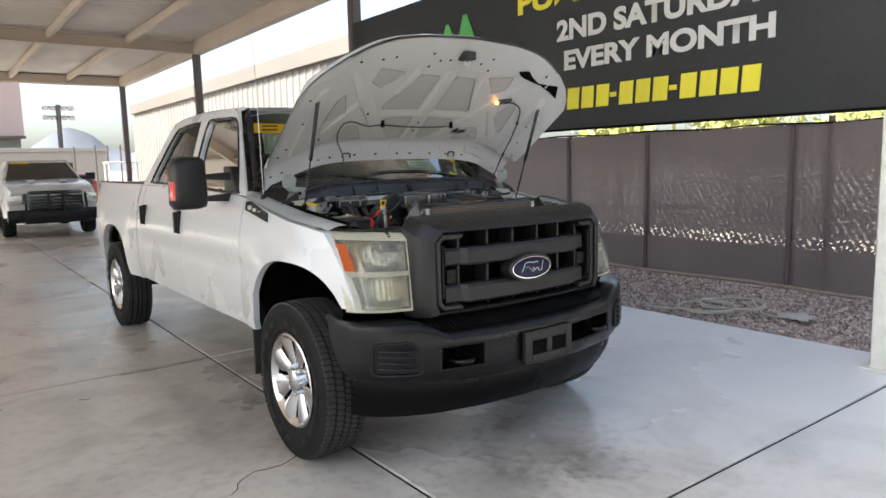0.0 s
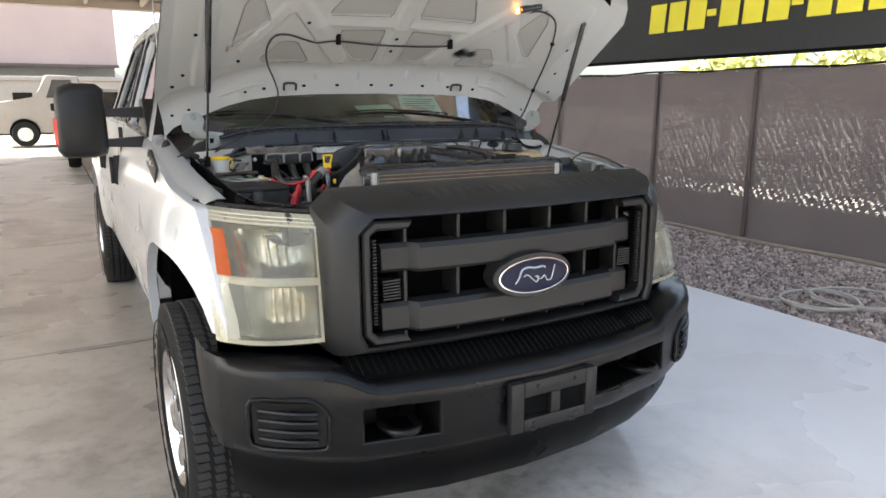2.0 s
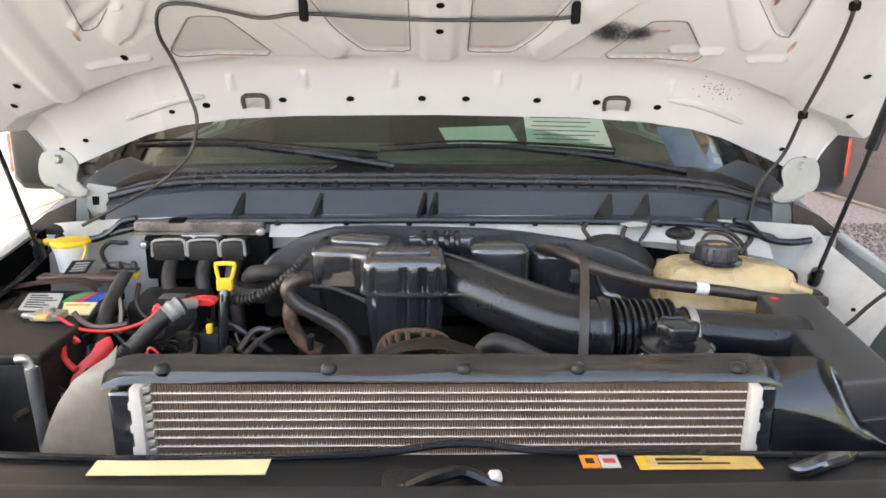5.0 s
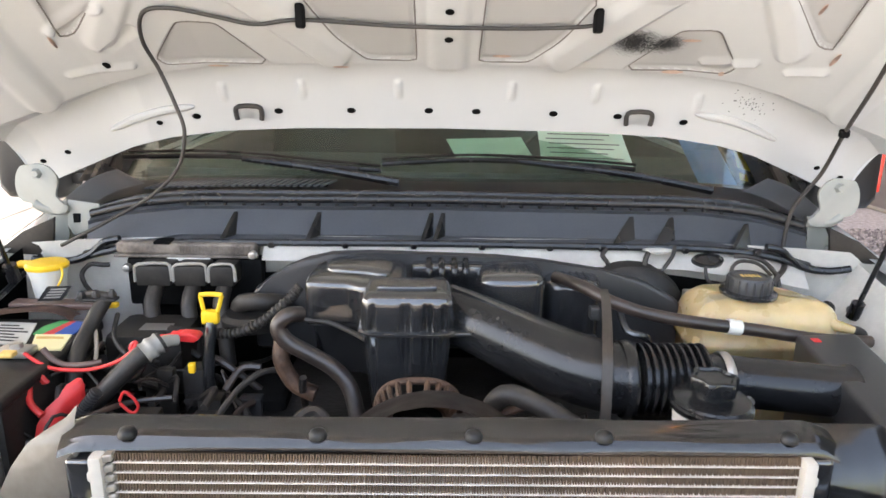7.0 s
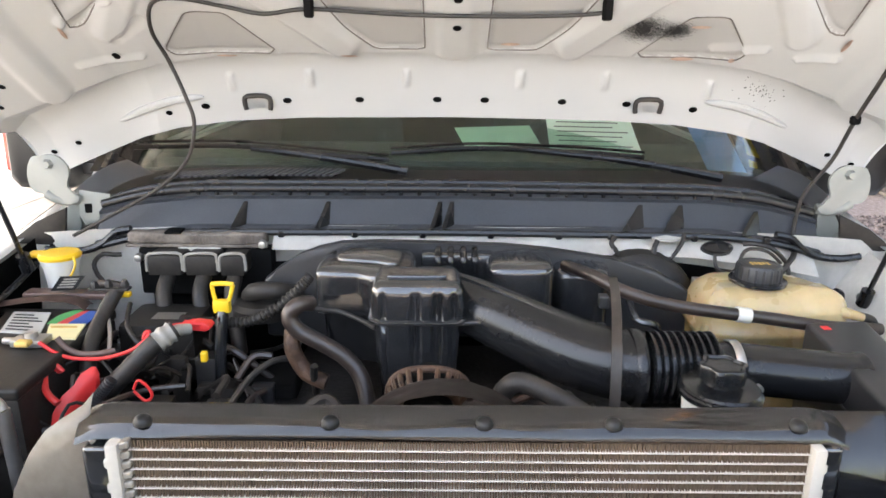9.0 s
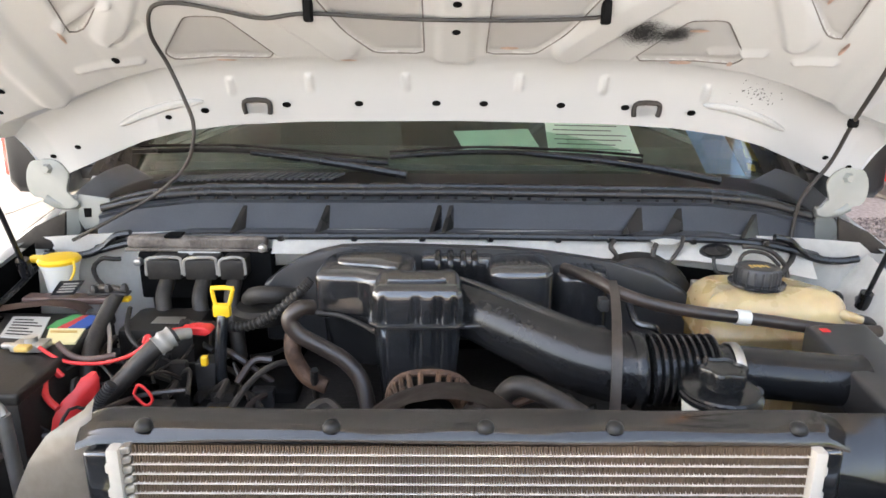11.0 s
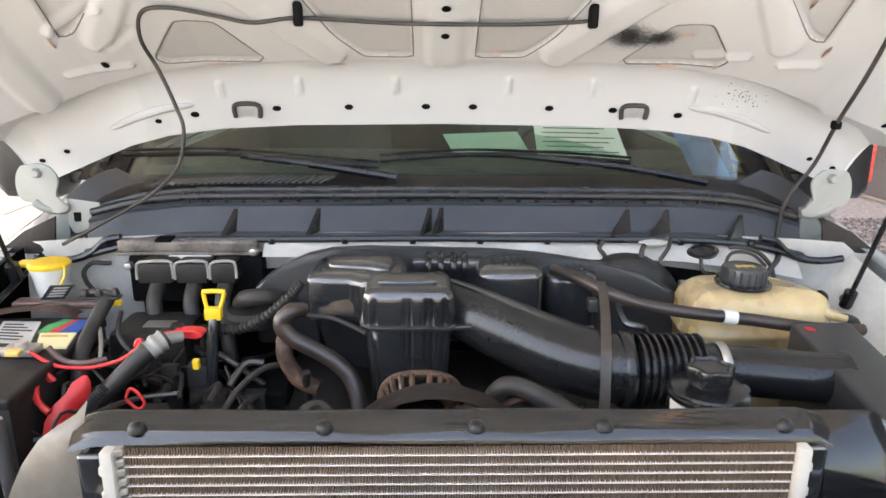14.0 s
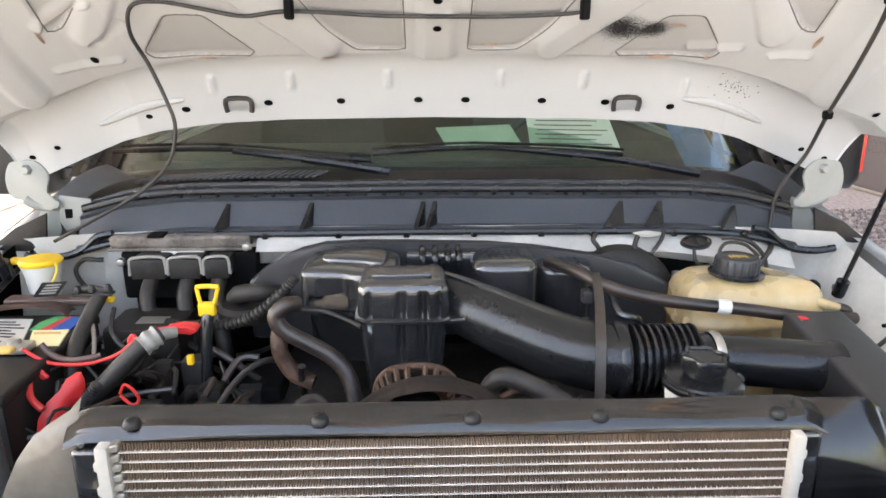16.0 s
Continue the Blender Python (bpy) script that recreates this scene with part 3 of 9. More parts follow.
# ---- fence ----
def mesh_fabric():
    """Brown privacy fabric, knitted open enough to let specks of daylight through."""
    m = mat("brown_fence_fabric", (0.245, 0.208, 0.203), 0.85, var=0.15, big=0.9, fine=70, bump=0.25)
    nt, N = m.node_tree, m.node_tree.nodes
    tc = N.new("ShaderNodeTexCoord")
    sep = N.new("ShaderNodeMapping")
    sep.vector_type = 'TEXTURE'
    sep.inputs["Scale"].default_value = (900.0, 1 / 15, 1 / 52)
    sep.inputs["Rotation"].default_value = (radians(-32), 0, 0)
    nt.links.new(tc.outputs["Object"], sep.inputs[0])
    wv = N.new("ShaderNodeTexVoronoi")
    wv.inputs["Scale"].default_value, wv.inputs["Randomness"].default_value = 1.0, 0.35
    nt.links.new(sep.outputs[0], wv.inputs["Vector"])
    hole = N.new("ShaderNodeMapRange")
    hole.inputs[1].default_value, hole.inputs[2].default_value = 0.33, 0.18
    nt.links.new(wv.outputs[0], hole.inputs[0])
    big = N.new("ShaderNodeTexNoise")
    big.inputs["Scale"].default_value, big.inputs["Detail"].default_value = 0.7, 5
    nt.links.new(tc.outputs["Object"], big.inputs["Vector"])
    zone = N.new("ShaderNodeMapRange")
    zone.inputs[1].default_value, zone.inputs[2].default_value, zone.inputs[4].default_value = 0.30, 0.52, 1.0
    nt.links.new(big.outputs[0], zone.inputs[0])
    xyz = N.new("ShaderNodeSeparateXYZ")
    nt.links.new(tc.outputs["Object"], xyz.inputs[0])
    slack = N.new("ShaderNodeValToRGB")
    for p, c in ((0.225, 0.0), (0.245, 1.0), (0.285, 1.0), (0.31, 0.20), (0.45, 0.22), (0.62, 0.18), (0.75, 0.04)):
        e = slack.color_ramp.elements.new(p)
        e.color = (c, c, c, 1)
    slack.color_ramp.elements[0].color, slack.color_ramp.elements[-1].color = (0, 0, 0, 1), (0.05, 0.05, 0.05, 1)
    half = N.new("ShaderNodeMath")
    half.operation = 'MULTIPLY'
    half.inputs[1].default_value = 0.5
    nt.links.new(xyz.outputs[2], half.inputs[0])
    nt.links.new(half.outputs[0], slack.inputs[0])
    band = N.new("ShaderNodeMath")
    band.operation = 'MULTIPLY'
    nt.links.new(zone.outputs[0], band.inputs[0])
    nt.links.new(slack.outputs[0], band.inputs[1])
    mul = N.new("ShaderNodeMath")
    mul.operation = 'MULTIPLY'
    nt.links.new(hole.outputs[0], mul.inputs[0])
    nt.links.new(band.outputs[0], mul.inputs[1])
    tr = N.new("ShaderNodeBsdfTransparent")
    mx = N.new("ShaderNodeMixShader")
    nt.links.new(mul.outputs[0], mx.inputs[0])
    through_light, cloth = N.new("ShaderNodeBsdfTranslucent"), N.new("ShaderNodeMixShader")
    through_light.inputs[0].default_value = (0.28, 0.235, 0.225, 1)
    cloth.inputs[0].default_value = 0.30
    nt.links.new(N["Principled BSDF"].outputs[0], cloth.inputs[1])
    nt.links.new(through_light.outputs[0], cloth.inputs[2])
    nt.links.new(cloth.outputs[0], mx.inputs[1])
    nt.links.new(tr.outputs[0], mx.inputs[2])
    nt.links.new(mx.outputs[0], N["Material Output"].inputs[0])
    return m


fence = thing("fence", "brown privacy mesh fence on steel posts along the gravel", "fence", kind="structure")
bm = B()
grid(bm, 420, 24, lambda u, v: (FENCE_X + 0.012 * math.sin(u * 90) * (0.3 + v) + 0.006 * noise.noise((u * 60, v * 6, 0)), -9 + u * 21, 0.01 + v * (1.83 - 0.015 * abs(math.sin(u * 27)) + 0.01 * noise.noise((u * 70, 3, 1)))), 0.002)
part("fabric", bm, mesh_fabric(), fence)
for y in (-7.1, -5.15, -3.2, -1.0, 1.515, 3.43, 4.82, 6.7, 8.6, 10.5):
    bm = B()
    tube(bm, [(FENCE_X + 0.04, y, -0.05), (FENCE_X + 0.04, y, 1.84)], 0.03, 12, 1)
    part("post", bm, M["post"], fence)
    bm = B()
    prism(bm, [(y - 0.028, 0.03), (y + 0.028, 0.03), (y + 0.022, 1.8), (y - 0.022, 1.8)], "x", FENCE_X - 0.022, FENCE_X - 0.014, 0.002, 1)
    part("seam", bm, M["post"], fence, "darker doubled fabric seam")
bm = B()
tube(bm, [(FENCE_X + 0.05, 1.13, -0.05), (FENCE_X + 0.05, 1.13, 1.9)], 0.035, 12, 1)
part("post", bm, M["post"], fence)
bm = B()
tube(bm, [(FENCE_X - 0.03, -9 + i * 0.7, 0.012 + 0.010 * math.sin(i * 1.7)) for i in range(31)], 0.024, 8, 3)
part("bottom_rail", bm, M["tanp"], fence, "dusty tan rail along the foot of the fence")
bm = B()
tube(bm, [(FENCE_X - 0.005, -9 + i * 0.5, 1.835 + 0.012 * math.sin(i * 2.1)) for i in range(43)], 0.011, 8, 3)
part("top_cord", bm, M["dark"], fence)
for i in range(40):
    bm = B()
    lathe(bm, [(0, -0.004), (0.010, -0.004), (0.010, 0.004), (0, 0.004)], (FENCE_X - 0.014, -8.8 + i * 0.52, 1.815), "x", 10)
    part("grommet", bm, M["steel"], fence)

# ---- carport canopy ----
ROOF_Z, BEAM_Z, CANOPY_Y = 4.36, 4.08, -0.95
canopy = thing("carport_canopy", "tan steel carport with corrugated roof over the lot", "canopy", kind="structure")


def i_beam(bm, a, b, h, w, horizontal):
    """A steel I-section from a to b along x or y, its underside at a's z."""
    x0, y0, z = a
    x1, y1 = b
    for lo, hi, half in ((0, 0.014, w / 2), (0.014, h - 0.014, 0.006), (h - 0.014, h, w / 2)):
        if horizontal == "x":
            box(bm, (x0, y0 - half, z + lo), (x1, y0 + half, z + hi))
        else:
            box(bm, (x0 - half, y0, z + lo), (x0 + half, y1, z + hi))
    return bm


COLS = (-0.40, 6.77, 13.95, 21.2)
for y in COLS:
    part("cross_beam", i_beam(B(), (-11.4, y, BEAM_Z), (2.98, y), 0.24, 0.16, "x"), M["canopy"], canopy)
for x in (-11.35, -10.1, -8.7, -7.3, -5.8, -4.4, -2.95, -1.5, -0.08, 1.38):
    bm = B()
    prism(bm, [(x - 0.04, BEAM_Z + 0.10), (x + 0.04, BEAM_Z + 0.10), (x + 0.04, ROOF_Z - 0.03), (x - 0.04, ROOF_Z - 0.03)], "y", CANOPY_Y, 21.3, 0.006, 1)
    part("purlin", bm, M["canopy"], canopy)
bm = B()
prism(bm, [(2.80, BEAM_Z - 0.02), (2.98, BEAM_Z - 0.02), (2.98, BEAM_Z), (2.84, BEAM_Z), (2.84, ROOF_Z + 0.02), (2.80, ROOF_Z + 0.02)], "y", CANOPY_Y, 21.35)
part("eave_channel", bm, M["canopy"], canopy)
bm = B()
prism(bm, [(-11.45, BEAM_Z - 0.02), (3.0, BEAM_Z - 0.02), (3.0, ROOF_Z + 0.05), (-11.45, ROOF_Z + 0.05)], "y", 21.28, 21.34)
part("end_fascia", bm, M["canopy"], canopy)
for y in COLS:
    bm = B()
    box(bm, (COL_X - 0.075, y - 0.075, 0.0), (COL_X + 0.075, y + 0.075, BEAM_Z), 0.008, 1)
    box(bm, (COL_X - 0.14, y - 0.14, 0.0), (COL_X + 0.14, y + 0.14, 0.016), 0.004, 1)
    part("column", bm, M["post"] if y > 0 else M["whitep"], canopy)
bm = B()
ribs = []
y = CANOPY_Y - 0.1
while y < 21.4:
    ribs += [(y, 0.0), (y + 0.10, 0.0), (y + 0.13, 0.035), (y + 0.17, 0.035), (y + 0.20, 0.0)]
    y += 0.2
ribs = [q for i, q in enumerate(ribs) if i == 0 or q != ribs[i - 1]]
prism(bm, ribs and [(a, ROOF_Z + h) for a, h in ribs] + [(a, ROOF_Z + h + 0.005) for a, h in reversed(ribs)], "x", -11.5, 3.05)
tagged(part("ceiling", bm, M["roof"], angle=20), "corrugated galvanised roof sheets of the carport", "ceiling", kind="structure")

# ---- unseen wall added behind the walk to block low light and reflect tan ----
bm = B()
box(bm, (-14.0, -14.5, -0.05), (9.0, -14.0, 3.6), 0.02, 1)
tagged(part("wall_south", bm, M["tanwall"]), "unseen tan wall added to block low light and tint reflections", "wall", kind="structure")

# ---- banner ----
banner = thing("banner", "long charcoal vinyl banner with white and yellow lettering", "banner")
BX = COL_X - 0.085
bm = B()
grid(bm, 60, 16, lambda u, v: (BX + 0.006 * noise.noise((u * 9, v * 3, 2)), -0.75 + u * 7.45, 1.800 + v * 1.725 + 0.006 * math.sin(u * 40) * (1 - v)), 0.003)
part("vinyl_sheet", bm, M["vinyl"], banner)
bm = B()
tube(bm, [(BX, -0.75, 1.802), (BX, 2, 1.800), (BX, 6.7, 1.802)], 0.012, 8, 4)
part("hem", bm, M["dark"], banner)


def lettering(text, y, z, height, length, material, name):
    """A line of bold letters on the banner, reading towards -y, fitted to a height and a length."""
    cu = bpy.data.curves.new(name, 'FONT')
    cu.body, cu.size, cu.offset, cu.extrude = text, 1.0, 0.042, 0.0
    ob = new(name, cu)
    me = bpy.data.meshes.new_from_object(ob.evaluated_get(bpy.context.evaluated_depsgraph_get()))
    bpy.data.objects.remove(ob)
    xs = [v.co.x for v in me.vertices]
    ys = [v.co.y for v in me.vertices]
    sx, sy = length / (max(xs) - min(xs)), height / (max(ys) - min(ys))
    for v in me.vertices:
        v.co = Vector((BX - 0.013, y - (v.co.x - min(xs)) * sx, z + (v.co.y - min(ys)) * sy))
    me.materials.append(material)
    ob = new(name, me)
    ob.parent = banner


lettering("PUBLIC", 3.20, 3.015, 0.230, 1.38, M["signy"], "lettering")
lettering("2ND SATURDAY", 2.644, 2.664, 0.205, 2.29, M["signw"], "lettering")
lettering("EVERY MONTH", 2.546, 2.377, 0.193, 2.125, M["signw"], "lettering")
yy = 2.524
for ch in "ddd-ddd-dddd":
    w = 0.179 if ch == "d" else 0.085
    bm = B()
    z0, z1 = (1.997, 2.200) if ch == "d" else (2.075, 2.118)
    prism(bm, [(yy - 0.015, z0), (yy - w + 0.015, z0), (yy - w, z1), (yy - 0.03, z1)] if ch == "d" else [(yy, z0), (yy - w + 0.01, z0), (yy - w + 0.01, z1), (yy, z1)], "x", BX - 0.014, BX - 0.010, 0.0)
    part("bar", bm, M["signy"], banner, "yellow printed bar")
    yy -= w + 0.004
for k, (ya, wd, h) in enumerate(((4.86, 0.24, 0.13), (4.55, 0.22, 0.2), (4.22, 0.24, 0.26))):
    bm = B()
    prism(bm, [(ya, 2.93), (ya - 0.10, 2.93 + h), (ya - wd * 0.7, 2.93 + h), (ya - wd - 0.05, 2.93)], "x", BX - 0.014, BX - 0.010)
    part("printed_shape", bm, M["signg"], banner, "green printed shape")

# ---- neighbouring wall ----
wall = thing("wall_east", "cream corrugated metal wall with a plain fascia", "wall", kind="structure")
bm = B()
prof = []
y = 8.0
while y < 32.0:
    prof += [(y, 0.0), (y + 0.22, 0.0), (y + 0.25, -0.04), (y + 0.33, -0.04), (y + 0.36, 0.0)]
    y += 0.4
prism(bm, [(FENCE_X + 0.45 + d, a) for a, d in prof] + [(FENCE_X + 0.60, prof[-1][0]), (FENCE_X + 0.60, prof[0][0])], "z", 0.0, 4.0)
part("siding", bm, M["wallw"], wall, angle=20)
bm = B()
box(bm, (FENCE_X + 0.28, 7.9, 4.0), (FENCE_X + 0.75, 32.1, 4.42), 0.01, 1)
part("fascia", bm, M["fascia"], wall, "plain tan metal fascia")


# ---- small things on the ground ----
bm = B()
pts = [(3.33, 1.95, 0.02), (3.36, 1.75, 0.02)]
for cx, cy, r, a0, turns in ((3.67, 1.49, 0.27, 2.6, 1.9), (3.92, 1.36, 0.30, 2.0, 1.8)):
    for i in range(int(turns * 12)):
        a = a0 + i * math.tau / 12
        k = 1 + 0.05 * math.sin(i * 1.7)
        pts.append((cx + r * k * math.cos(a), cy + r * k * math.sin(a), 0.022 + 0.0012 * i + (0.012 if cx > 3.8 else 0)))
pts += [(3.80, 1.0, 0.03), (3.77, 0.88, 0.025), (3.76, 0.80, 0.02)]
tube(bm, pts, 0.011, 8, 2)
tagged(part("garden_hose", bm, M["hose"]), "pale grey garden hose lying coiled on the gravel", "hose")
bm = B()
grid(bm, 14, 12, lambda u, v: (3.88 + (u - 0.5) * 0.22, 0.70 + (v - 0.5) * 0.28, 0.02 + 0.05 * abs(noise.noise((u * 4, v * 4, 5))) + 0.02 * (1 - abs(2 * u - 1))), 0.004)
tagged(part("rag", bm, M["rag"]), "crumpled white rag on the gravel", "rag")

# ---- far surroundings ----
hills = B()
def ridge(u, v):
    x = -700 + 1600 * u
    h = 8 + 17 * math.exp(-((x - 92) / 26) ** 2) + 8 * math.exp(-((x - 40) / 60) ** 2) + 16 * math.exp(-((x - 190) / 50) ** 2) + 12 * abs(noise.noise((x / 60, 1, 4))) + 4 * abs(noise.noise((x / 16, 2, 4)))
    return (x, 560 + 60 * v * (1 - v), h * math.sin(math.pi * v) - 2 if 0 < v < 1 else -3)
grid(hills, 400, 6, ridge)
tagged(part("mountain_range", hills, M["hill"]), "hazy blue grey desert mountains on the horizon", "mountain", kind="structure")


def building(name, lo, hi, material, label, parapet=0.25):
    b = thing(name, label, "building")
    bm = B()
    box(bm, lo, hi, 0.02, 1)
    part("wall", bm, material, b)
    bm = B()
    box(bm, (lo[0] - 0.1, lo[1] - 0.1, hi[2]), (hi[0] + 0.1, hi[1] + 0.1, hi[2] + parapet), 0.02, 1)
    part("roof", bm, M["far"], b)
    return b


store = building("warehouse", (-26, 40, 3.35), (2.15, 60, 9.5), M["stucco"], "large windowless pale pink stucco warehouse beyond the lot")
bm = B()
box(bm, (-26, 40.4, 0), (2.0, 60, 3.25))
part("lower_wall", bm, M["far"], store)
bm = B()
box(bm, (-26, 39.85, 3.22), (2.2, 40.05, 3.36))
part("ledge", bm, M["post"], store)
low = building("low_building", (-8, 37, 0), (5.4, 39, 2.45), M["far"], "long low white building across the yard", 0.2)
for i in range(6):
    bm = B()
    box(bm, (-6.5 + i * 1.9, 36.97, 1.1), (-5.7 + i * 1.9, 37.02, 1.9))
    part("window", bm, M["glass"], low)

mast = thing("light_mast", "tall steel floodlight mast with crossed arms", "lamp post")
bm = B()
tube(bm, [(3.75, 39.9, 0), (3.8, 39.9, 5.0)], 0.12, 12, 1)
part("pole", bm, M["post"], mast)
for z, w in ((4.85, 0.62), (4.35, 0.62)):
    bm = B()
    box(bm, (3.8 - w, 39.85, z), (3.8 + w, 39.95, z + 0.07))
    part("crossarm", bm, M["post"], mast)
    for k in (-1, -0.45, 0.45, 1):
        bm = B()
        lathe(bm, [(0, -0.1), (0.13, -0.1), (0.16, 0.05), (0.07, 0.14), (0, 0.14)], (3.8 + k * w, 39.8, z - 0.05), "z", 10)
        part("floodlight", bm, M["steel"], mast)
for y0, x0 in ((25.5, 2.75), (25.5, 3.15), (25.5, 3.6), (27, 2.3)):
    bm = B()
    tube(bm, [(x0, y0, 0), (x0, y0, 2.4)], 0.03, 8, 1)
    tagged(part("yard_post", bm, M["post"]), "thin steel post in the far yard", "post", "far yard posts")
barrel = thing("barrel", "blue plastic barrel standing in the far yard", "barrel")
bm = B()
lathe(bm, [(0, 0), (0.30, 0), (0.33, 0.08), (0.33, 0.35), (0.345, 0.38), (0.33, 0.41), (0.33, 0.9), (0.3, 1.0), (0, 1.0)], (3.45, 22.9, 0), "z", 24)
part("drum", bm, M["barrel"], barrel)
stand = thing("barrel_rack", "white steel rack beside the blue barrel", "rack")
for dx, dy in ((0, 0), (0.9, 0), (0, 0.7), (0.9, 0.7)):
    bm = B()
    tube(bm, [(2.75 + dx, 23.4 + dy, 0), (2.75 + dx, 23.4 + dy, 1.75)], 0.03, 8, 1)
    part("leg", bm, M["whitep"], stand)
bm = B()
box(bm, (2.7, 23.35, 1.72), (3.7, 24.15, 1.78), 0.01, 1)
part("shelf", bm, M["whitep"], stand)


# ---- trees behind the fence ----
def tree(x, y, h, r, seed):
    t = thing("tree", "yellow green desert tree behind the fence", "tree", "trees behind the fence")
    rg = random.Random(seed)
    bm = B()
    tube(bm, [(x, y, -0.1), (x + 0.05, y + 0.03, h * 0.3), (x - 0.05, y, h * 0.6)], lambda s: 0.10 - 0.05 * s, 10)
    for k in range(6):
        a = k * 1.05 + rg.random()
        z = h * rg.uniform(0.3, 0.5)
        tube(bm, [(x, y, z), (x + 0.4 * r * math.cos(a), y + 0.4 * r * math.sin(a), z + 0.2 * h), (x + 0.8 * r * math.cos(a), y + 0.8 * r * math.sin(a), z + 0.35 * h)], lambda s: 0.04 - 0.03 * s, 6)
    part("trunk", bm, M["bark"], t)
    rn = np.random.RandomState(seed)
    n = 1500
    d = rn.normal(size=(n, 3))
    d /= np.linalg.norm(d, axis=1)[:, None]
    c = d * (0.35 + 0.65 * rn.rand(n, 1)) * np.array([r, r, h * 0.36]) * (0.8 + 0.35 * np.sin(d[:, :1] * 5 + d[:, 1:2] * 4)) + np.array([x, y, h * 0.64])
    e1, e2 = rn.normal(size=(n, 3)) * 0.07, rn.normal(size=(n, 3)) * 0.07
    v = np.stack([c - e1, c + e2, c + e1, c - e2], 1).reshape(-1, 3)
    me = bpy.data.meshes.new("crown")
    me.from_pydata(v.tolist(), [], np.arange(4 * n).reshape(-1, 4).tolist())
    me.materials.append(M["leaf"])
    ob = new("crown", me)
    ob.parent = t


for k, (x, y, h, r) in enumerate(((14.5, 7.4, 3.3, 1.8), (14.2, 11.0, 3.0, 1.5), (15.2, 4.2, 3.1, 1.7), (9.0, -4.5, 4.6, 2.2), (8.4, -9.5, 4.8, 2.4))):
    tree(x, y, h, r, 11 + k)


# ---- other vehicles in the yard ----
def road_wheel(x, y, r, w, parent, rim):
    wl = part("wheel", lathe(B(), [(0.0, -w / 2), (r * 0.62, -w / 2), (r * 0.92, -w / 2), (r, -w * 0.3), (r, w * 0.3), (r * 0.92, w / 2), (r * 0.62, w / 2), (0, w / 2)], (x, y, r), "x", 28), M["tyre"], parent)
    bm = B()
    lathe(bm, [(0, -w / 2 - 0.012), (r * 0.2, -w / 2 - 0.014), (r * 0.5, -w / 2 - 0.004), (r * 0.58, -w / 2 - 0.012), (r * 0.6, w / 2 + 0.012), (r * 0.2, w / 2 + 0.014), (0, w / 2 + 0.012)], (x, y, r), "x", 24)
    part("rim", bm, rim, wl)


def white_pickup(y0):
    """A white pickup seen head on, its nose at y0."""
    t = thing("parked_pickup", "white pickup with a black grille guard parked under the canopy", "truck")
    cx = -0.03
    bm = B()
    sec = lambda y, hw, z0, z1: [(cx - hw, y, z0), (cx - hw - 0.02, y, (z0 + z1) / 2), (cx - hw + 0.06, y, z1), (cx, y, z1 + 0.03), (cx + hw - 0.06, y, z1), (cx + hw + 0.02, y, (z0 + z1) / 2), (cx + hw, y, z0)]
    loft(bm, [sec(y0 + 0.02, 0.86, 0.62, 1.06), sec(y0 + 0.12, 0.92, 0.50, 1.14), sec(y0 + 0.6, 0.95, 0.45, 1.22), sec(y0 + 1.35, 0.96, 0.45, 1.30), sec(y0 + 5.6, 0.95, 0.45, 1.28)])
    part("body", bm, M["white"], t, angle=50)
    bm = B()
    loft(bm, [[(cx + x, y0 + y, z) for x, y in ((-0.86, 1.30), (0.86, 1.30), (0.86, 3.6), (-0.86, 3.6))] if z < 1.4 else [(cx + x, y0 + y, z) for x, y in ((-0.64, 2.05), (0.64, 2.05), (0.64, 3.4), (-0.64, 3.4))] for z in (1.28, 1.79)])
    part("cab", bm, M["white"], t, angle=50)
    bm = B()
    grid(bm, 10, 6, lambda u, v: (cx + (2 * u - 1) * (0.78 - 0.17 * v), y0 + 1.33 + 0.68 * v - 0.015, 1.33 + 0.42 * v), 0.006)
    part("windscreen", bm, M["shiny"], t, "dark windscreen")
    bm = B()
    bm.faces.new([bm.verts.new((cx - 0.60, y0 + 1.88, 1.70)), bm.verts.new((cx - 0.20, y0 + 1.88, 1.70)), bm.verts.new((cx - 0.20, y0 + 1.955, 1.745)), bm.verts.new((cx - 0.59, y0 + 1.955, 1.745))])
    bmesh.ops.solidify(bm, geom=bm.faces[:], thickness=0.002)
    part("sticker", bm, M["yellow"], t, "yellow windscreen sticker")
    for x in (-0.34, 0.34):
        bm = B()
        box(bm, (cx + x - 0.08, y0 + 0.55, 1.255), (cx + x + 0.08, y0 + 1.25, 1.318), 0.03, 2)
        part("bonnet_bulge", bm, M["white"], t)
    gr = part("grille", box(B(), (cx - 0.50, y0 - 0.06, 0.66), (cx + 0.62, y0 + 0.05, 1.08), 0.05, 2), M["shiny"], t, "black grille")
    for k in range(5):
        bm = B()
        box(bm, (cx - 0.46, y0 - 0.075, 0.70 + 0.075 * k), (cx + 0.58, y0 - 0.05, 0.735 + 0.075 * k), 0.006, 1)
        part("slat", bm, M["black"], gr)
    guard = part("push_bar", box(B(), (cx - 0.60, y0 - 0.16, 0.34), (cx + 0.72, y0 - 0.06, 0.62), 0.03, 2), M["bumper"], t, "black push bar and bumper")
    for x in (-0.56, -0.1, 0.2, 0.66):
        bm = B()
        tube(bm, [(cx + x, y0 - 0.13, 0.36), (cx + x, y0 - 0.15, 0.80), (cx + x, y0 - 0.10, 1.02)], 0.025, 8, 4)
        part("upright", bm, M["bumper"], guard)
    bm = B()
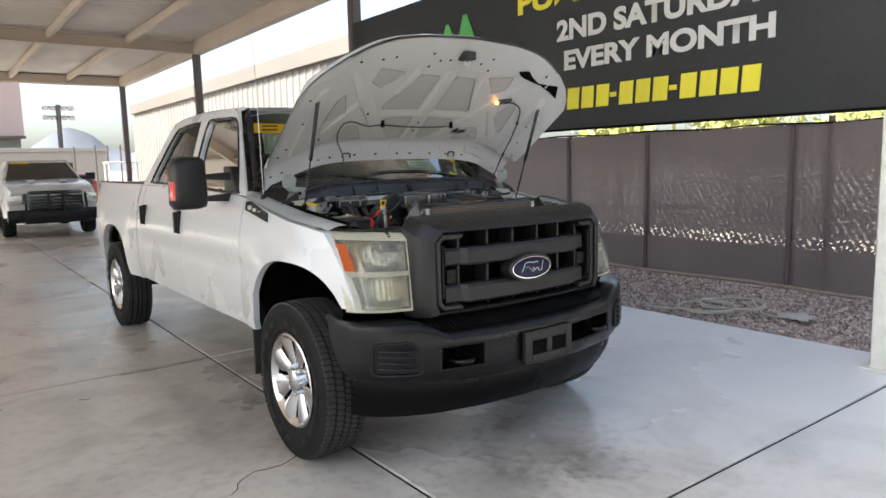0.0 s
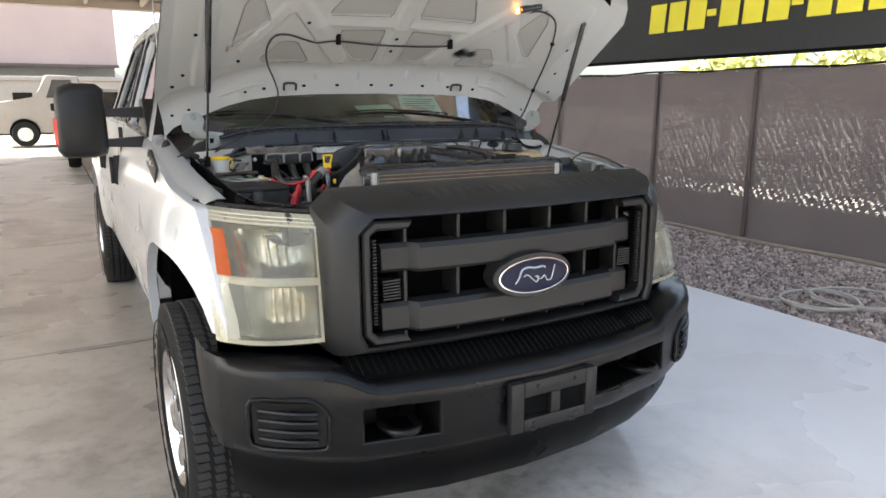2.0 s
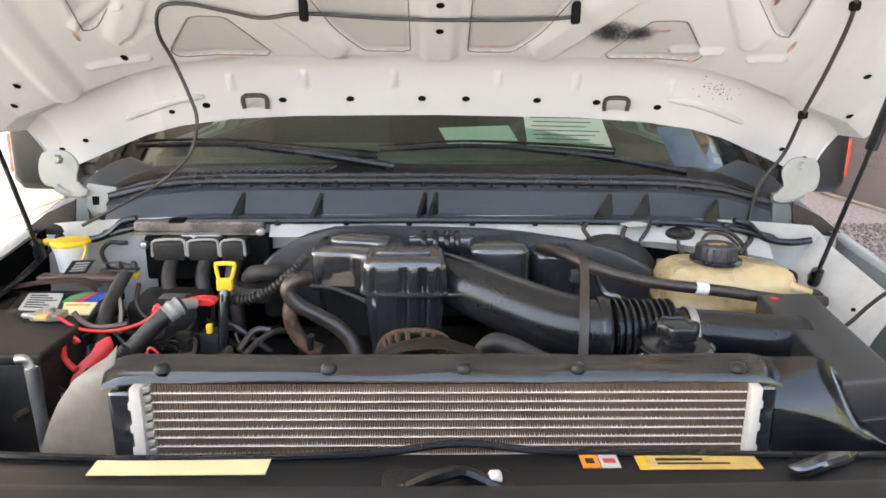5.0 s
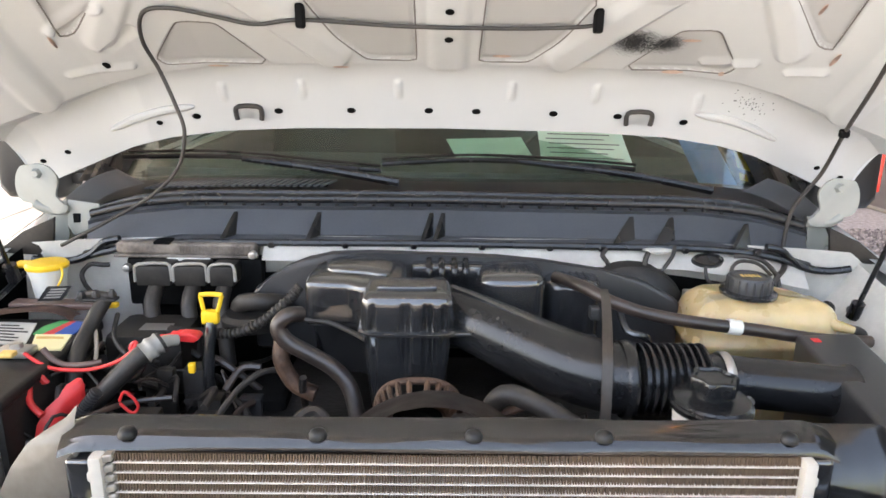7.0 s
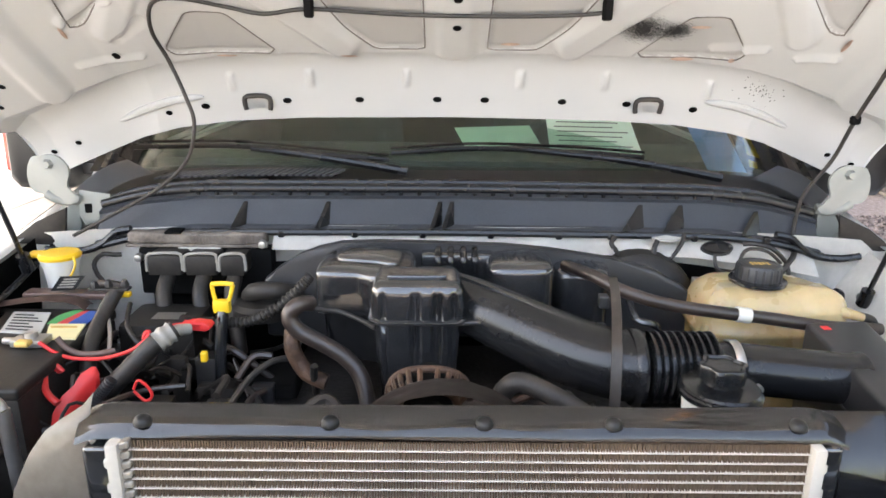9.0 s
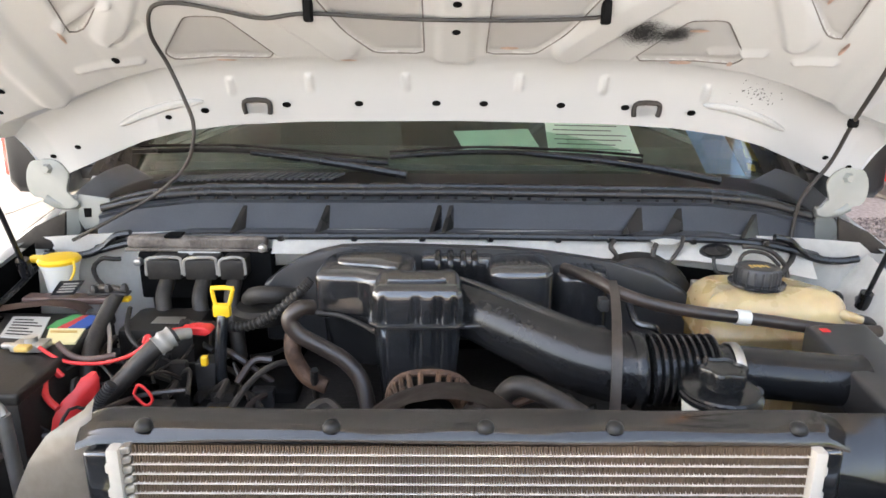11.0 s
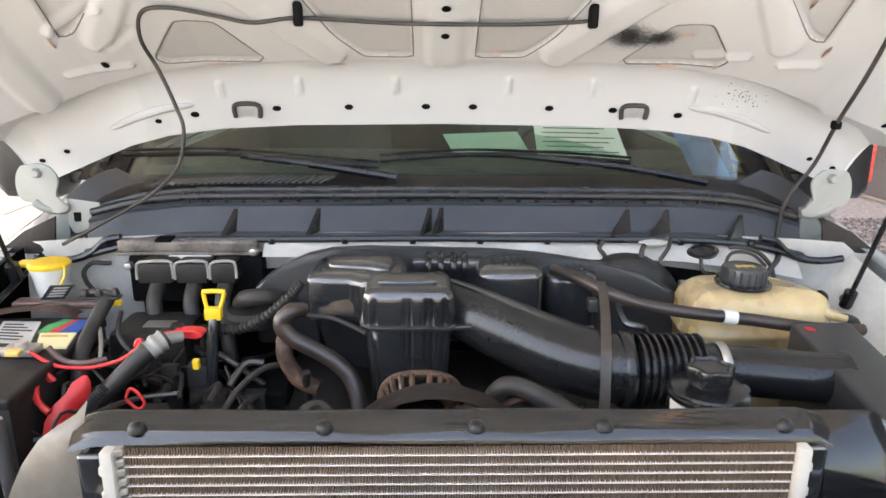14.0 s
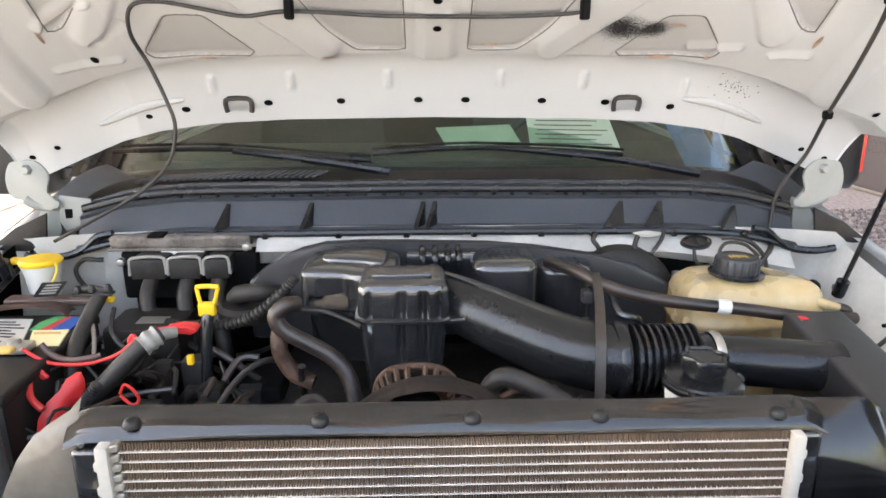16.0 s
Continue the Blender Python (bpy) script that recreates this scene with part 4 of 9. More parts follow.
    box(bm, (cx - 0.92, y0 - 0.02, 0.36), (cx + 0.92, y0 + 0.25, 0.66), 0.05, 2)
    part("bumper", bm, M["bumper"], t)
    for s in (-1, 1):
        bm = B()
        prism(bm, [(cx + s * 0.53, 0.80), (cx + s * 0.90, 0.76), (cx + s * 0.92, 0.98), (cx + s * 0.56, 1.02)], "y", y0 - 0.03, y0 + 0.12, 0.02, 2)
        part("headlight", bm, M["reflector"], t)
        bm = B()
        box(bm, (cx + s * 1.10 - 0.11, y0 + 1.55, 1.28), (cx + s * 1.10 + 0.11, y0 + 1.68, 1.46), 0.03, 2)
        box(bm, (cx + s * 0.97 - 0.08, y0 + 1.58, 1.32), (cx + s * 0.97 + 0.08, y0 + 1.64, 1.36), 0.01, 1)
        part("door_mirror", bm, M["black"], t)
        for dy in (0.95, 4.5):
            road_wheel(cx + s * 0.84, y0 + dy, 0.39, 0.26, t, M["dark"])
    bm = B()
    box(bm, (cx - 0.84, y0 + 0.2, 0.36), (cx + 0.84, y0 + 5.3, 0.6))
    part("underside", bm, M["dark"], t)


white_pickup(15.75)


def old_truck(x0, y0):
    """An old pale utility truck seen from the side, its nose to -x."""
    t = thing("utility_truck", "old cream white utility truck in the sunlit yard", "truck")
    bm = B()
    prism(bm, [(x0, 0.45), (x0 + 4.6, 0.45), (x0 + 4.6, 1.55), (x0 + 2.9, 1.55), (x0 + 2.75, 2.35), (x0 + 1.75, 2.38), (x0 + 1.45, 1.62), (x0 + 0.05, 1.45)], "y", y0, y0 + 1.8, 0.05, 2)
    part("body", bm, M["far"], t)
    bm = B()
    prism(bm, [(x0 + 1.72, 1.62), (x0 + 2.55, 1.62), (x0 + 2.52, 2.22), (x0 + 1.95, 2.22)], "y", y0 - 0.012, y0 + 0.02, 0.004, 1)
    part("side_glass", bm, M["shiny"], t, "dark side window")
    bm = B()
    box(bm, (x0 + 2.35, y0 - 0.02, 1.36), (x0 + 2.48, y0 + 0.01, 1.40), 0.004, 1)
    part("handle", bm, M["black"], t)
    for dx in (1.0, 3.7):
        bm = B()
        lathe(bm, [(0, -0.05), (0.45, -0.05), (0.45, 0.02), (0, 0.02)], (x0 + dx, y0 + 0.02, 0.48), "y", 24)
        wa = part("wheel_arch", bm, M["dark"], t)
        bm = B()
        lathe(bm, [(0, -0.10), (0.20, -0.11), (0.23, -0.14), (0.38, -0.14), (0.41, -0.06), (0.41, 0.1), (0, 0.1)], (x0 + dx, y0 + 0.04, 0.41), "y", 28)
        w = part("wheel", bm, M["tyre"], t)
        bm = B()
        lathe(bm, [(0, -0.17), (0.08, -0.165), (0.12, -0.145), (0.2, -0.15), (0.235, -0.135), (0.235, 0.0), (0, 0.0)], (x0 + dx, y0 + 0.04, 0.41), "y", 24)
        part("rim", bm, M["whitep"], w)


old_truck(-3.05, 26.0)
car = thing("parked_car", "dark red car parked in the far yard", "car")
bm = B()
prism(bm, [(1.55, 0.3), (3.3, 0.3), (3.35, 0.85), (3.05, 0.95), (2.8, 1.38), (2.0, 1.38), (1.7, 0.95), (1.5, 0.85)], "y", 27.2, 31.0, 0.06, 2)
part("body", bm, M["redcar"], car)
bm = B()
prism(bm, [(1.80, 0.97), (2.95, 0.97), (2.74, 1.33), (2.05, 1.33)], "y", 27.17, 27.3, 0.01, 1)
part("windscreen", bm, M["shiny"], car)
for x in (1.68, 3.18):
    road_wheel(x, 27.9, 0.31, 0.22, car, M["steel"])
# ---- the white pickup truck ----
truck = thing("pickup_truck", "white crew cab pickup truck with its bonnet open", "truck")
W0 = [(0.40, 0.90), (0.56, 0.935), (0.64, 0.955), (0.80, 0.966), (1.0, 0.968), (1.10, 0.962), (1.20, 0.945), (1.28, 0.925), (1.34, 0.905), (1.40, 0.890)]


def half_width(y, z):
    """Half the body's width at a place on its flank, with the wheel arch flares and the tapered nose and tail."""
    w = lerp(z, W0)
    if y < 0.95:
        w -= 0.095 * ((0.95 - y) / 0.55) ** 1.6
    if y > 5.2:
        w -= 0.045 * ((y - 5.2) / 0.75) ** 2
    for cy in (0.95, 4.917):
        r = math.hypot(y - cy, (z - 0.47))
        w += 0.026 * max(0.0, min(1.0, (0.72 - r) / 0.16)) * (1 if z < 1.12 else 0)
    w -= 0.012 * math.exp(-((z - 0.93) / 0.03) ** 2) * (1 if 1.5 < y < 4.0 else 0)
    return w


def flank(name, outline, side, parent, thick=0.035, label="", material=None):
    """A body panel drawn as an outline of (y, z), bent to the flank's curve."""
    bm = B()
    bm.faces.new([bm.verts.new((0, y, z)) for y, z in outline])
    zs, ys = [p[1] for p in outline], [p[0] for p in outline]
    def cut(co, no):
        bmesh.ops.bisect_plane(bm, geom=bm.verts[:] + bm.edges[:] + bm.faces[:], plane_co=co, plane_no=no)
    z = min(zs) + 0.05
    while z < max(zs) - 0.01:
        cut((0, 0, z), (0, 0, 1))
        z += 0.05
    y = min(ys) + 0.07
    while y < max(ys) - 0.01:
        cut((0, y, 0), (0, 1, 0))
        y += 0.07
    for v in bm.verts:
        v.co.x = side * half_width(v.co.y, v.co.z)
    r = bmesh.ops.extrude_face_region(bm, geom=bm.faces[:])
    for v in [g for g in r["geom"] if isinstance(g, bmesh.types.BMVert)]:
        v.co.x -= side * thick
    return part(name, bm, material or M["white"], parent, label, 50)


def arch(cy, z0, ry, rz, y_from, y_to, n=18):
    """Points of a wheel arch from its low end at y_from round to y_to."""
    out = []
    for i in range(n + 1):
        t = i / n
        y = y_from + (y_to - y_from) * t
        u = max(-1.0, min(1.0, (y - cy) / ry))
        out.append((y, z0 + rz * math.sqrt(max(0.0, 1 - abs(u) ** 2.6))))
    return out


for s in (-1, 1):
    fender = flank("front_fender", [(0.650, 1.195), (0.80, 1.215), (1.0, 1.235), (1.2, 1.262), (1.4, 1.30), (1.60, 1.335), (1.615, 1.335), (1.615, 0.59), (1.43, 0.59)] + arch(0.92, 0.60, 0.505, 0.435, 1.425, 0.49) + [(0.45, 0.852), (0.415, 0.848), (0.43, 0.90), (0.49, 1.015), (0.57, 1.12)], s, truck)
    flank("front_door", [(1.622, 1.335), (1.75, 1.345), (2.72, 1.375), (2.735, 1.375), (2.735, 0.585), (1.622, 0.585)], s, truck)
    flank("rear_door", [(2.742, 1.375), (3.86, 1.378), (3.88, 1.2), (3.885, 0.70), (3.80, 0.585), (2.742, 0.585)], s, truck)
    flank("cab_corner", [(3.867, 1.378), (4.02, 1.38), (4.02, 0.60), (3.82, 0.585), (3.893, 0.70), (3.888, 1.2)], s, truck)
    flank("bed_side", [(4.04, 1.385), (5.94, 1.385), (5.95, 0.70), (5.90, 0.60), (5.42, 0.58)] + arch(4.90, 0.58, 0.51, 0.42, 5.41, 4.39) + [(4.38, 0.57), (4.04, 0.57)], s, truck, 0.05)
    bm = B()
    box(bm, (s * 0.80 - 0.06, 4.04, 1.38), (s * 0.80 + 0.10 * s + 0.06, 5.94, 1.402), 0.012, 2)
    part("bed_rail_cap", bm, M["black"], truck, "black plastic bed rail cap")
    for y, z in ((2.80, 1.13), (3.76, 1.14)):
        hw = half_width(y, z)
        bm = B()
        box(bm, (s * hw - 0.02, y - 0.022, z - 0.082), (s * hw + s * 0.038 + (0 if s > 0 else 0), y + 0.022, z + 0.082) if s > 0 else (s * hw + 0.02, y + 0.022, z + 0.082), 0.006, 2)
        h = part("door_handle", bm, M["black"], truck, "upright black door handle")
        bm = B()
        box(bm, (min(s * (hw + 0.02), s * (hw + 0.042)), y - 0.016, z - 0.075), (max(s * (hw + 0.02), s * (hw + 0.042)), y + 0.016, z + 0.075), 0.006, 2)
        part("grip", bm, M["black"], h)
    # black vent behind the wing
    bm = B()
    pts = [(1.225, 1.215), (1.56, 1.268), (1.575, 1.315), (1.50, 1.318), (1.24, 1.262)]
    vv = [bm.verts.new((s * (half_width(y, z) + 0.004), y, z)) for y, z in pts]
    f = bm.faces.new(vv)
    bmesh.ops.inset_region(bm, faces=[f], thickness=0.01, depth=0.0)
    bmesh.ops.solidify(bm, geom=bm.faces[:], thickness=0.006)
    ve = part("fender_vent", bm, M["black"], truck, "black fender vent with worn badge")
    for k in range(3):
        bm = B()
        y = 1.33 + 0.07 * k
        box(bm, (min(s * 0.925, s * 0.935) - 0.004, y, 1.248 + 0.012 * k), (max(s * 0.925, s * 0.935) + 0.004, y + 0.05, 1.272 + 0.012 * k), 0.003, 1)
        part("badge_bar", bm, M["steel"], ve, "faded silver badge bar")
    # mud flap and inner arch liners
    bm = B()
    box(bm, (s * 0.835 - 0.12, 1.500, 0.305), (s * 0.835 + 0.118, 1.520, 0.70), 0.008, 2)
    part("mud_flap", bm, M["rubber"], truck)
    for cy in (0.93, 4.9):
        bm = B()
        grid(bm, 4, 24, lambda u, v: (s * (0.42 + u * 0.48), max(cy + 0.515 * math.cos(math.pi * v), 0.505), 0.62 + 0.42 * math.sin(math.pi * v) ** 0.6), 0.006)
        part("wheel_liner", bm, M["dark"], truck)
        bm = B()
        box(bm, (s * 0.43 - 0.01, cy - 0.53, 0.34), (s * 0.43 + 0.01, cy + 0.53, 1.06), 0.004, 1)
        part("inner_arch_panel", bm, M["dark"], truck)

# cab upper body
def glasshouse_x(z):
    return lerp(z, [(1.34, 0.905), (1.38, 0.895), (1.86, 0.745), (1.95, 0.70)])


SIDE_OUT = [(1.615, 1.345), (1.735, 1.48), (1.91, 1.68), (2.06, 1.845), (2.20, 1.90), (2.8, 1.915), (3.30, 1.895), (3.48, 1.86), (3.66, 1.70), (3.85, 1.52), (3.99, 1.384), (2.4, 1.374)]
WIN_F = [(1.775, 1.36), (1.760, 1.385), (1.860, 1.55), (1.985, 1.725), (2.085, 1.822), (2.30, 1.838), (2.56, 1.845), (2.625, 1.82), (2.655, 1.70), (2.665, 1.41), (2.64, 1.385), (2.30, 1.378)]
WIN_R = [(2.83, 1.40), (2.81, 1.43), (2.81, 1.80), (2.84, 1.838), (3.02, 1.838), (3.22, 1.825), (3.36, 1.79), (3.55, 1.62), (3.70, 1.46), (3.71, 1.42), (3.68, 1.40)]
for s in (-1, 1):
    bm = B()
    def ring(pts):
        vs = [bm.verts.new((0, y, z)) for y, z in pts]
        return [bm.edges.new((vs[i], vs[(i + 1) % len(vs)])) for i in range(len(vs))]
    es = ring(SIDE_OUT) + ring(WIN_F) + ring(WIN_R)
    bmesh.ops.triangle_fill(bm, edges=es, use_beauty=True)
    for z in (1.45, 1.55, 1.65, 1.75, 1.85):
        bmesh.ops.bisect_plane(bm, geom=bm.verts[:] + bm.edges[:] + bm.faces[:], plane_co=(0, 0, z), plane_no=(0, 0, 1))
    for v in bm.verts:
        v.co.x = s * glasshouse_x(v.co.z)
    r = bmesh.ops.extrude_face_region(bm, geom=bm.faces[:])
    for v in [g for g in r["geom"] if isinstance(g, bmesh.types.BMVert)]:
        v.co.x -= s * 0.045
    part("door_frame", bm, M["white"], truck, "white upper door frames and pillars", 50)
    for pts, nm in ((WIN_F, "front_window"), (WIN_R, "rear_window")):
        bm = B()
        bm.faces.new([bm.verts.new((s * (glasshouse_x(z) - 0.022), y, z)) for y, z in pts])
        bmesh.ops.solidify(bm, geom=bm.faces[:], thickness=0.004)
        g = part("side_glass", bm, M["glass"], truck, "tinted side window glass")
        g.visible_shadow = False
        bm = B()
        tube(bm, [(s * (glasshouse_x(z) + 0.001), y, z) for y, z in pts], 0.008, 6, 2, True)
        part("window_seal", bm, M["seal"], truck, "black window seal")
    # rear seal between the doors
    bm = B()
    box(bm, (s * 0.93 - 0.01, 2.733, 0.6), (s * 0.93 + 0.01, 2.743, 1.37))
    part("door_gap", bm, M["seal"], truck)
bm = B()
def roof_pt(u, v):
    y = 2.0 + 1.50 * v
    z = lerp(v, [(0, 1.868), (0.12, 1.915), (0.4, 1.945), (0.8, 1.932), (1, 1.878)])
    hw = lerp(v, [(0, 0.70), (0.15, 0.735), (0.85, 0.735), (1, 0.70)])
    x = (2 * u - 1)
    return (x * hw, y, z - 0.035 * abs(x) ** 4)
grid(bm, 20, 20, roof_pt, 0.03)
part("roof", bm, M["white"], truck)


def screen_pt(u, v, off=0.0):
    """A place on the windscreen: u across, v from its foot up."""
    x = 2 * u - 1
    hw = 0.845 - 0.155 * v
    return (x * hw, 1.47 + 0.53 * v + 0.13 * abs(x) ** 2.2 * (1 - 0.5 * v) + off, 1.405 + 0.47 * v - 0.03 * x * x * (1 - v))


bm = B()
grid(bm, 24, 12, screen_pt, 0.005)
part("windscreen", bm, M["wind"], truck, "clear windscreen glass").visible_shadow = False
for s in (0, 1):
    bm = B()
    tube(bm, [screen_pt(s, v, -0.006) for v in (0, 0.25, 0.5, 0.75, 1)], 0.018, 8, 4)
    part("windscreen_seal", bm, M["seal"], truck)
    bm = B()
    grid(bm, 3, 12, lambda u, v: screen_pt((-0.030 + 0.075 * u) if s == 0 else (1.030 - 0.075 * u), v, -0.010), 0.001)
    part("windscreen_border", bm, M["seal"], truck, "black painted border of the windscreen")
    bm = B()
    sg = 2 * s - 1
    loft(bm, [[(sg * x, y, z) for x, y, z in ((0.87, 1.61, 1.35), (0.905, 1.65, 1.345), (0.86, 1.74, 1.42), (0.82, 1.67, 1.43))], [(sg * x, y, z) for x, y, z in ((0.70, 2.05, 1.87), (0.735, 2.09, 1.875), (0.72, 2.15, 1.90), (0.68, 2.09, 1.90))]])
    part("a_pillar", bm, M["white"], truck)
bm = B()
grid(bm, 12, 8, lambda u, v: ((2 * u - 1) * (0.83 - 0.13 * v), 3.97 - 0.46 * v, 1.39 + 0.46 * v), 0.005)
part("back_window", bm, M["glass"], truck, "tinted rear window glass").visible_shadow = False
bm = B()
box(bm, (-0.88, 3.97, 0.65), (0.88, 4.02, 1.385), 0.01, 1)
part("cab_back", bm, M["white"], truck)
bm = B()
vv = [bm.verts.new(Vector(screen_pt(u, v, -0.016))) for u, v in ((0.012, 0.70), (0.150, 0.68), (0.150, 0.81), (0.015, 0.83))]
bm.faces.new(vv)
bmesh.ops.solidify(bm, geom=bm.faces[:], thickness=0.001)
sticker = part("windscreen_sticker", bm, M["yellow"], truck, "yellow paper sticker with dark marks")
for k, (u0, u1, v0) in enumerate(((0.05, 0.115, 0.775), (0.045, 0.11, 0.725))):
    bm = B()
    bm.faces.new([bm.verts.new(Vector(screen_pt(u, v, -0.019))) for u, v in ((u0, v0), (u1, v0), (u1, v0 + 0.018), (u0, v0 + 0.018))])
    bmesh.ops.solidify(bm, geom=bm.faces[:], thickness=0.001)
    part("mark", bm, M["soot"], sticker)

# cabin inside
bm = B()
loft(bm, [[(x, y, z) for y, z in ((1.64 + 0.05 * abs(x) ** 2, 1.400), (1.80, 1.425), (1.98, 1.40), (2.05, 1.30), (2.02, 1.05), (1.66, 1.05))] for x in (-0.75, -0.4, 0.0, 0.4, 0.75)])
part("dashboard", bm, M["dash"], truck, "dark grey dashboard", 50)
for x in (-0.42, 0.42):
    seat = part("front_seat", loft(B(), [[(x + a * w, 2.62 + 0.22 * k + b, 0.95 + 0.66 * k) for a, b in ((-1, -0.06), (-0.7, -0.10), (0.7, -0.10), (1, -0.06), (0.8, 0.08), (-0.8, 0.08))] for k, w in ((0, 0.25), (0.3, 0.26), (0.8, 0.23), (1, 0.17))]), M["seat"], truck, "grey cloth front seat", 60)
    bm = B()
    box(bm, (x - 0.13, 2.80, 1.62), (x + 0.13, 2.90, 1.82), 0.04, 3)
    part("headrest", bm, M["seat"], seat)
    bm = B()
    box(bm, (x - 0.25, 2.2, 0.86), (x + 0.25, 2.72, 1.02), 0.05, 3)
    part("cushion", bm, M["seat"], seat)
bm = B()
prism(bm, [(3.45, 0.9), (3.60, 0.9), (3.88, 1.52), (3.78, 1.55)], "x", -0.74, 0.74, 0.03, 2)
part("rear_bench", bm, M["seat"], truck, "grey cloth rear bench")
bm = B()
box(bm, (-0.84, 1.58, 0.62), (0.84, 3.96, 0.70))
part("cab_floor", bm, M["interior"], truck)
for s in (-1, 1):
    bm = B()
    box(bm, (s * 0.87 - 0.02, 1.70, 0.7), (s * 0.87 + 0.02, 3.85, 1.36), 0.01, 1)
    part("door_trim", bm, M["interior"], truck)
bm = B()
grid(bm, 10, 10, lambda u, v: ((2 * u - 1) * 0.68, 2.08 + 1.35 * v, 1.86 + 0.03 * math.sin(math.pi * v)), 0.01)
part("headliner", bm, M["interior"], truck)
bm = B()
tube(bm, [(0.40 + 0.19 * math.cos(a), 2.10 + 0.07 * math.sin(a), 1.30 + 0.175 * math.sin(a)) for a in (i * math.pi / 8 for i in range(16))], 0.016, 8, 2, True)
sw = part("steering_wheel", bm, M["dash"], truck)
bm = B()
tube(bm, [(0.40, 2.10, 1.30), (0.40, 1.98, 1.26)], 0.04, 10, 1)
box(bm, (0.22, 2.08, 1.285), (0.58, 2.11, 1.32), 0.01, 1)
part("hub", bm, M["dash"], sw)
bm = B()
box(bm, (-0.09, 2.02, 1.74), (0.13, 2.05, 1.80), 0.02, 3)
part("rear_view_mirror", bm, M["dash"], truck)
# sheets of paper on the dash
sheets = [((0.005, 1.63, 1.485), (0.19, 1.63, 1.492), (0.215, 1.58, 1.45), (0.03, 1.58, 1.447)), ((0.222, 1.60, 1.53), (0.42, 1.60, 1.528), (0.452, 1.545, 1.432), (0.232, 1.545, 1.438))]
for q in sheets:
    bm = B()
    bm.faces.new([bm.verts.new(p) for p in q])
    bmesh.ops.solidify(bm, geom=bm.faces[:], thickness=0.0006)
    sh = part("paper_sheet", bm, M["paper"], truck, "pale green printed sheet behind the windscreen")
    a, b2, c, d = (Vector(p) for p in q)
    for k in range(7 if q is sheets[1] else 0):
        t = 0.14 + 0.11 * k
        l, r = a.lerp(d, t), b2.lerp(c, t)
        bm = B()
        o = Vector((0, -0.002, 0.001))
        h = (d - a) * 0.022
        l, r = l.lerp(r, 0.08 + 0.03 * (k % 2)), l.lerp(r, 0.92 - 0.08 * (k % 3))
        bm.faces.new([bm.verts.new(p + o) for p in (l, r, r + h, l + h)])
        bmesh.ops.solidify(bm, geom=bm.faces[:], thickness=0.0004)
        part("print_line", bm, M["cowl"], sh)
bm = B()
grid(bm, 8, 10, lambda u, v: screen_pt(0.866 + 0.062 * u - 0.004 * v, 0.005 + 0.20 * v, 0.020), 0.001)
part("blue_card", bm, M["blue"], truck, "blue card standing behind the windscreen")
# black shape with yellow patches, taken as a sticker behind the glass
bm = B()
grid(bm, 8, 10, lambda u, v: screen_pt(0.930 + 0.058 * u, 0.02 + 0.19 * v, 0.024), 0.001)
sh = part("sun_shade", bm, M["seal"], truck, "black sticker with yellow patches")
for u0, v0, du, dv in ((0.944, 0.09, 0.022, 0.075), (0.938, 0.035, 0.012, 0.030), (0.962, 0.05, 0.014, 0.05)):
    bm = B()
    grid(bm, 6, 6, lambda u, v: screen_pt(u0 + du * (u + 0.3 * v), v0 + dv * (v - 0.3 * u), 0.021), 0.001)
    part("yellow_patch", bm, M["yellow"], sh)

# bed, tailgate, underside
bm = B()
box(bm, (-0.85, 5.90, 0.62), (0.85, 5.96, 1.385), 0.015, 2)
part("tailgate", bm, M["white"], truck)
bm = B()
box(bm, (-0.84, 4.06, 0.80), (0.84, 5.9, 0.85))
part("bed_floor", bm, M["black"], truck)
bm = B()
box(bm, (-0.85, 5.97, 0.50), (0.85, 6.12, 0.70), 0.03, 3)
part("rear_bumper", bm, M["bumper"], truck)
for s in (-1, 1):
    bm = B()
    box(bm, (s * 0.43 - 0.05, 0.66, 0.50), (s * 0.43 + 0.05, 5.9, 0.66), 0.01, 1)
    part("frame_rail", bm, M["dark"], truck)
for y in (0.95, 4.917):
    bm = B()
    tube(bm, [(-0.80, y, 0.42), (-0.2, y, 0.40), (0.2, y, 0.40), (0.80, y, 0.42)], lambda t: 0.05 + 0.09 * math.exp(-((t - 0.55) / 0.08) ** 2), 14)
    part("axle", bm, M["dark"], truck)


